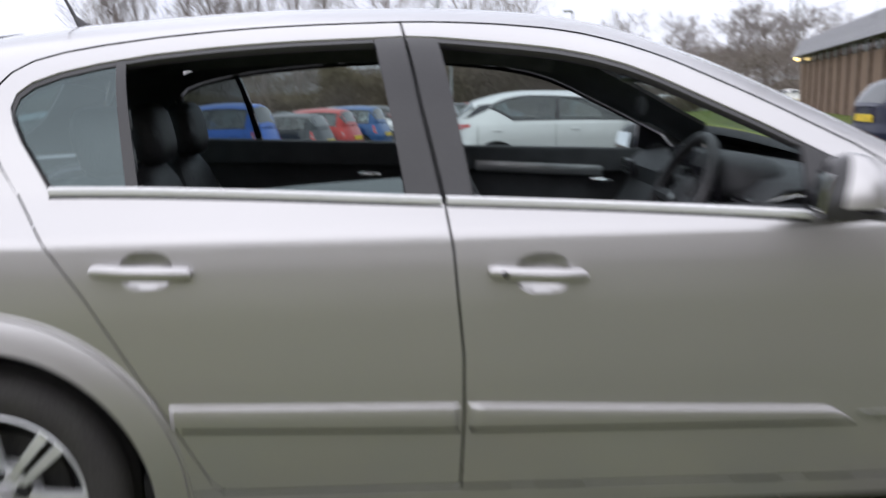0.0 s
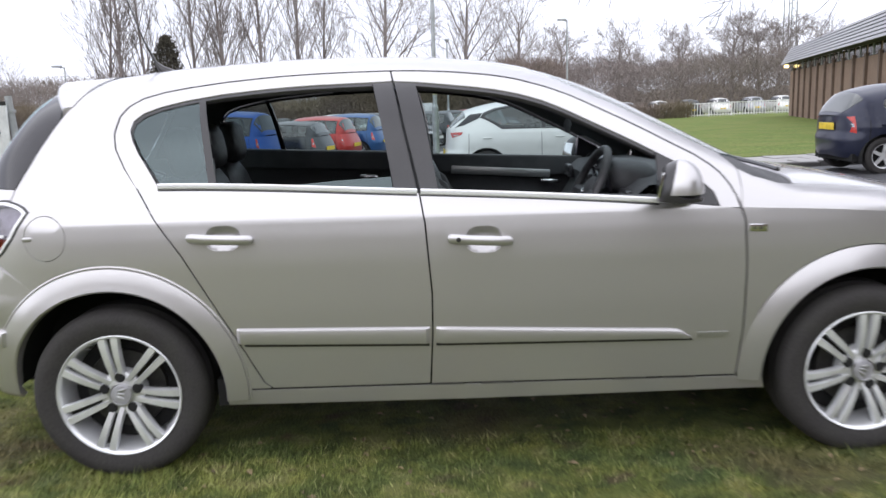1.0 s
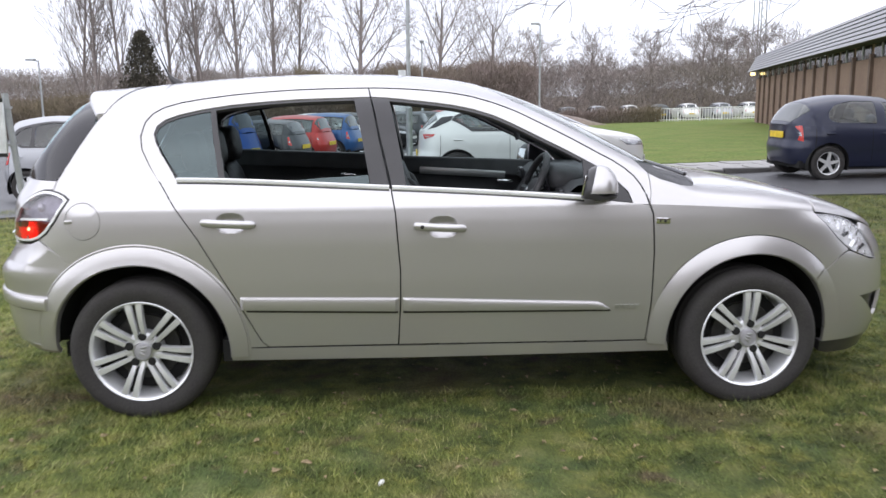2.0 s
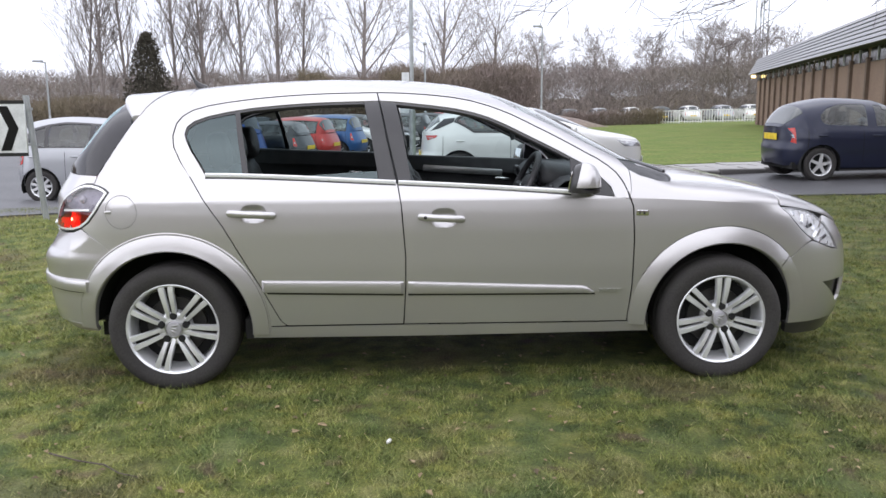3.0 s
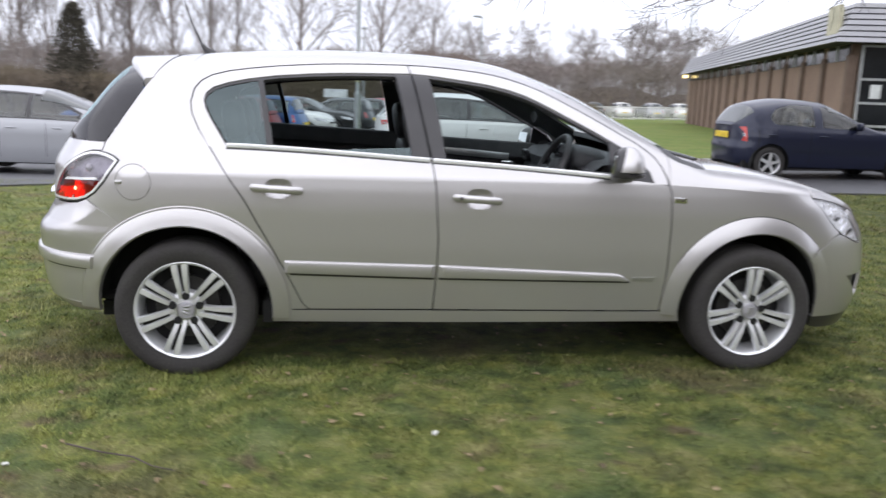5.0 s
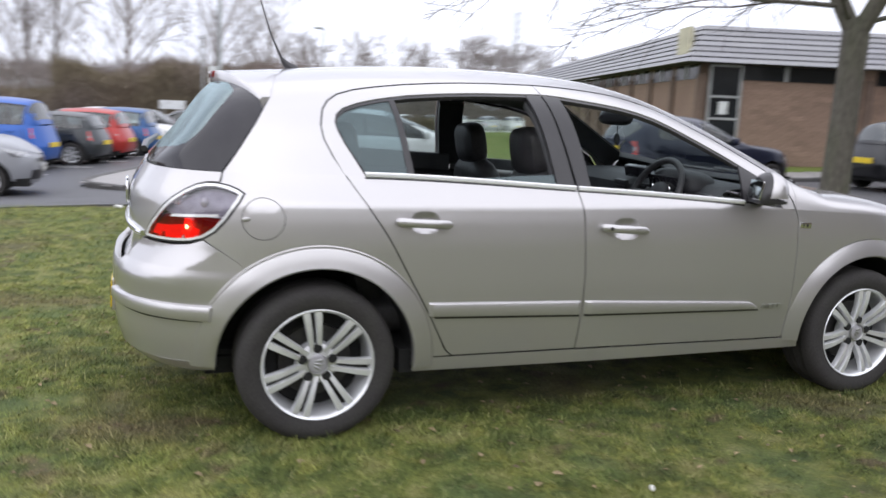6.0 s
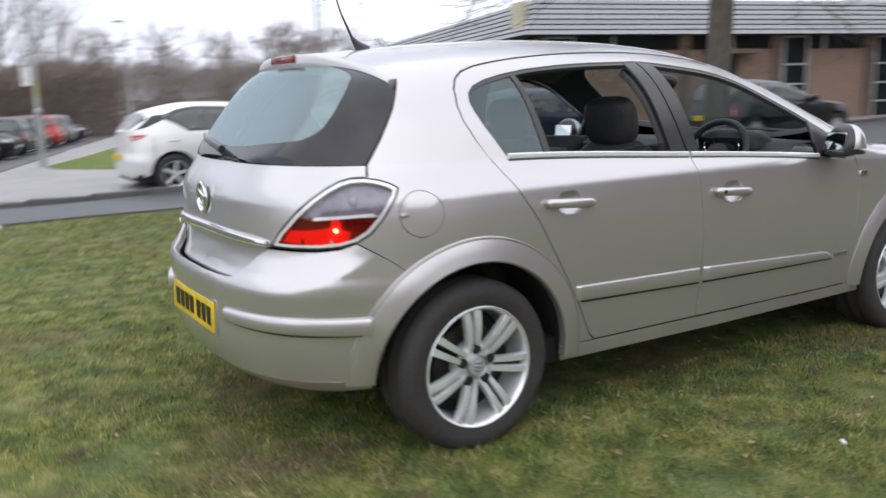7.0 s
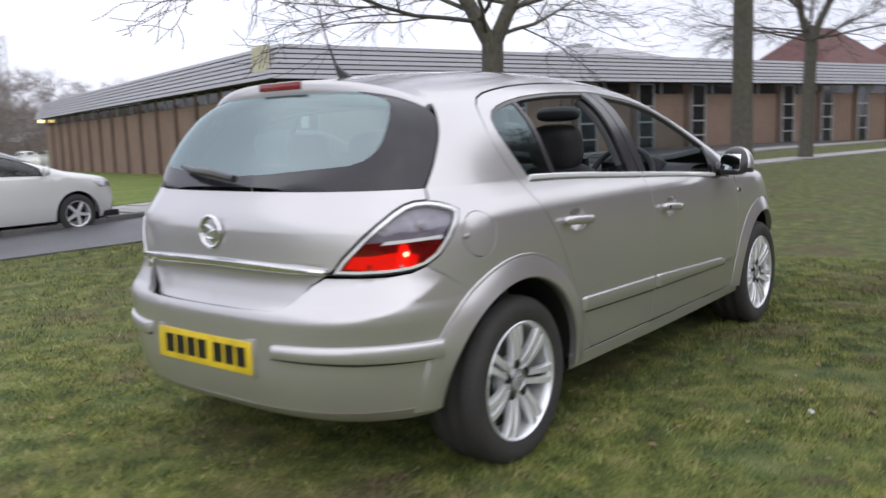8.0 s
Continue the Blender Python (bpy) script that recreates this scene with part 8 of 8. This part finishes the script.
lawn_tree("bare deciduous tree with a forked trunk on the lawn", (7.62, 4.58, h(7.6, 4.6)), 11, 0.175, 2.4, 4.5, 0.06, 0.004, 13)
lawn_tree("bare deciduous tree with a straight trunk on the lawn", (16.9, 4.15, h(16.9, 4.15)), 5, 0.24, 4.2, 5.2, -0.05, 0.004, 7)
lawn_tree("slim bare tree on the lawn by the footpath", (24.3, 4.75, h(24.3, 4.75)), 23, 0.2, 3.4, 4.0, 0.3, 0.005, 7)
# pale footpaths across the lawn
for a, b in (((16, 6.2), (60, -2.0)), ((24, 8.5), (60, 3.0))):
    d = Vector((b[0] - a[0], b[1] - a[1])).normalized()
    nrm = Vector((-d.y, d.x)) * 0.45
    ob = sheet("footpath", [(a[0] - nrm.x, a[1] - nrm.y), (b[0] - nrm.x, b[1] - nrm.y), (b[0] + nrm.x, b[1] + nrm.y), (a[0] + nrm.x, a[1] + nrm.y)], 1.5, 0.03, PAVING, 0.05, "pale narrow footpath over the lawn", category="path")

# tall bare trees behind the car park: a few grown once, then repeated
far_kw = dict(levels=5, kids=(15, 5, 4, 3), spread=0.44, up=1.0, bend=0.10, first=0.12, thin=0.50, long=(0.26, 0.46))
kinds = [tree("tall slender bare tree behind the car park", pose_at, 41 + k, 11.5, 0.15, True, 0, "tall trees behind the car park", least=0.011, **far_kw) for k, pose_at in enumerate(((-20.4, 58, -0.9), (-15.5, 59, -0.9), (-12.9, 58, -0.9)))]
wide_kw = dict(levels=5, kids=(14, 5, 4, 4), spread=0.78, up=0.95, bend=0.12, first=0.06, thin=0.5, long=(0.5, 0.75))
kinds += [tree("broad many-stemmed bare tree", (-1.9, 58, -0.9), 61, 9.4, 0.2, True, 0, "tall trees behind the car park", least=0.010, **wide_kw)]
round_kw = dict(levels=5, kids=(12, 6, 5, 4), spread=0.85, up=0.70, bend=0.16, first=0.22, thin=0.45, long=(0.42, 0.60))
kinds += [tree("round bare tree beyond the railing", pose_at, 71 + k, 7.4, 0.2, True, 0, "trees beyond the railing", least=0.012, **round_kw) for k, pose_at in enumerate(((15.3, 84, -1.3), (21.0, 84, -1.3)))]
rnd = random.Random(8)
spots = [(1, -22.3, 60, 0.95), (2, -18.9, 59, 1.0), (0, -10.4, 58, 1.04), (2, -8.0, 57, 1.0), (1, -6.6, 61, 0.95), (0, -14.2, 62, 0.9), (3, 3.9, 59, 0.96), (3, 8.2, 62, 0.86), (3, -31, 64, 0.5), (3, -35, 66, 0.55)]
spots += [(5, 28.1, 86, 0.86), (4, 32.4, 84, 1.02), (5, 35.8, 85, 1.06), (4, 40.3, 86, 1.05), (5, 30.2, 94, 1.0), (4, 25.0, 96, 0.86), (5, 11.2, 92, 0.8), (4, 38, 96, 1.1), (5, 46, 92, 1.0), (4, 52, 95, 1.0), (5, 60, 100, 1.0), (4, 68, 104, 1.0), (5, 18.2, 98, 0.85), (4, 43.5, 98, 1.1)]
for k, x, y, s in spots:
    copy_thing(kinds[k], pose(x, y, h(x, y) - 0.1, 0, 0, rnd.uniform(0, 360)) @ Matrix.Diagonal((s, s, s, 1)))
tagged(kinds[3], "broad many-stemmed bare tree")

# conifer
fir = thing("conifer", "dark pointed evergreen among the bare trees", "tree", (-16.3, 55, -0.9), 0)
bm = bmesh.new()
tube(bm, [(0, 0, -0.3), (0, 0, 6.8)], [0.16, 0.03], 8)
part("trunk", bm, BARK, fir)
v, f = [], []
for k in range(12000):
    z = 6.8 * rng.uniform(0, 1) ** 1.25
    a = rng.uniform(0, 6.283)
    r = (2.3 * (1 - z / 7.0) ** 0.7 + 0.04) * rng.uniform(0.35, 1.05) * (1 + 0.35 * noise.noise((2.2 * math.cos(a), 2.2 * math.sin(a), z * 0.9)))
    c = np.array([r * math.cos(a), r * math.sin(a), z])
    d1, d2 = rng.normal(0, 0.075, 3), rng.normal(0, 0.075, 3)
    i = len(v)
    v += [c, c + d1 + (0, 0, 0.1), c + d2]
    f.append((i, i + 1, i + 2))
data_part("crown", v, f, EVERGREEN, fir)


def brush(name, label, x0, x1, y0, y1, tall, n, mat, seed, size=1.0):
    """A thicket of bare stems, seen from afar."""
    r = np.random.default_rng(seed)
    x, y = r.uniform(x0, x1, n), r.uniform(y0, y1, n)
    bump = np.array([noise.noise((a * 0.22, b * 0.22, seed)) + 0.6 * noise.noise((a * 0.8, b * 0.5, seed + 5)) for a, b in zip(x, y)])
    z = land(x, y)
    top = tall * (0.84 + 0.26 * bump)
    mid = top * (1 - r.uniform(0, 1, n) ** 1.6) * r.uniform(0.9, 1.06, n)
    length = r.uniform(0.35, 1.0, n) * (0.55 + 0.18 * size)
    a, up = r.uniform(0, 6.283, n), r.uniform(0.0, 1.0, n) ** 0.6
    flat = np.sqrt(np.maximum(0, 1 - up * up))
    w = 0.0075 * size * r.uniform(0.6, 1.5, n)
    p0 = np.stack([x, y, z + mid], -1)
    p1 = p0 + np.stack([np.cos(a) * flat, np.sin(a) * flat, up], -1) * length[:, None]
    s = np.stack([w, 0 * w, w * r.uniform(-1, 1, n)], -1)
    v = np.stack([p0 - s, p0 + s, p1], 1).reshape(-1, 3)
    mesh = bpy.data.meshes.new(name)
    mesh.vertices.add(len(v))
    mesh.vertices.foreach_set("co", v.ravel())
    mesh.loops.add(len(v))
    mesh.loops.foreach_set("vertex_index", np.arange(len(v)))
    mesh.polygons.add(n)
    mesh.polygons.foreach_set("loop_start", np.arange(n) * 3)
    mesh.polygons.foreach_set("loop_total", np.full(n, 3))
    mesh.update()
    return tagged(link_mesh(name, mesh, mat), label, "thicket", kind="stuff")


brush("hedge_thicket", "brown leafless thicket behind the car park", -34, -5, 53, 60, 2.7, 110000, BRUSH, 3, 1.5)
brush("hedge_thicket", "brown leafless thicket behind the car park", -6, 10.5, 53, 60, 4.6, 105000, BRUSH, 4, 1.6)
brush("far_wood", "dense brown winter wood on the skyline", -60, 85, 76, 96, 6.0, 330000, WOOD_HAZED, 9, 2.0)
brush("railing_scrub", "low scrub beside the railing", 13.5, 21.2, 60, 62, 1.15, 9000, BRUSH, 12, 1.6)
# two woods added out of view, a dark mass for the paint to reflect
brush("rear_wood", "unseen bare wood added behind the camera to darken reflections", -60, 70, -34, -26, 7.5, 90000, BRUSH, 21, 4.0)
brush("tall_wood", "unseen tall bare wood added on the camera's side to darken reflections", 20, 46, -34, -9, 15.0, 110000, BRUSH, 27, 5.5)
# added out of view, closes the side of the car park
brush("side_wood", "unseen bare wood added beyond the car park's far side", -70, -28, 20, 56, 5.0, 60000, BRUSH, 15, 4.0)
# low earth bank inside the thickets, so that no daylight shows at their feet
# the last three fill the added woods out of view, up to 11 m
for x0, x1, y0, y1, t in ((-36, 17, 54.5, 60, 1.5), (-80, 95, 86, 98, 3.2), (20, 50, -36, -10, 11.0), (-75, -32, 20, 56, 3.0), (-70, 80, -36, -27, 5.5)):
    nx, ny = int((x1 - x0) / 1.5), 6
    v = []
    for i in range(nx + 1):
        for j in range(ny + 1):
            x, y = x0 + (x1 - x0) * i / nx, y0 + (y1 - y0) * j / ny
            z = h(x, y) - 0.1 + t * math.sin(math.pi * j / ny) ** 0.7 * (0.75 + 0.5 * noise.noise((x * 0.3, y * 0.3, 7))) * min(1, i / 3, (nx - i) / 3)
            v.append((x, y, z))
    ob = data_part("scrub_bank", v, [(i * (ny + 1) + j, (i + 1) * (ny + 1) + j, (i + 1) * (ny + 1) + j + 1, i * (ny + 1) + j + 1) for i in range(nx) for j in range(ny)], BRUSH, smooth=True)
    tagged(ob, "dark tangled undergrowth of the thicket", "thicket", kind="stuff")
# aerial mast far off
mast = thing("lattice_mast", "distant grey lattice mast above the trees", "mast", (52, 116, 0), 10)
for x, y in ((-0.6, -0.6), (0.6, -0.6), (0.6, 0.6), (-0.6, 0.6)):
    bm = bmesh.new()
    tube(bm, [(x, y, -1), (x, y, 16)], 0.09, 5)
    part("mast_leg", bm, GALV, mast)
for k in range(14):
    bm = bmesh.new()
    tube(bm, [(-0.6, -0.6, k * 1.15), (0.6, -0.6, (k + 1) * 1.15)], 0.05, 4)
    tube(bm, [(0.6, -0.6, k * 1.15), (0.6, 0.6, (k + 1) * 1.15)], 0.05, 4)
    part("mast_brace", bm, GALV, mast)
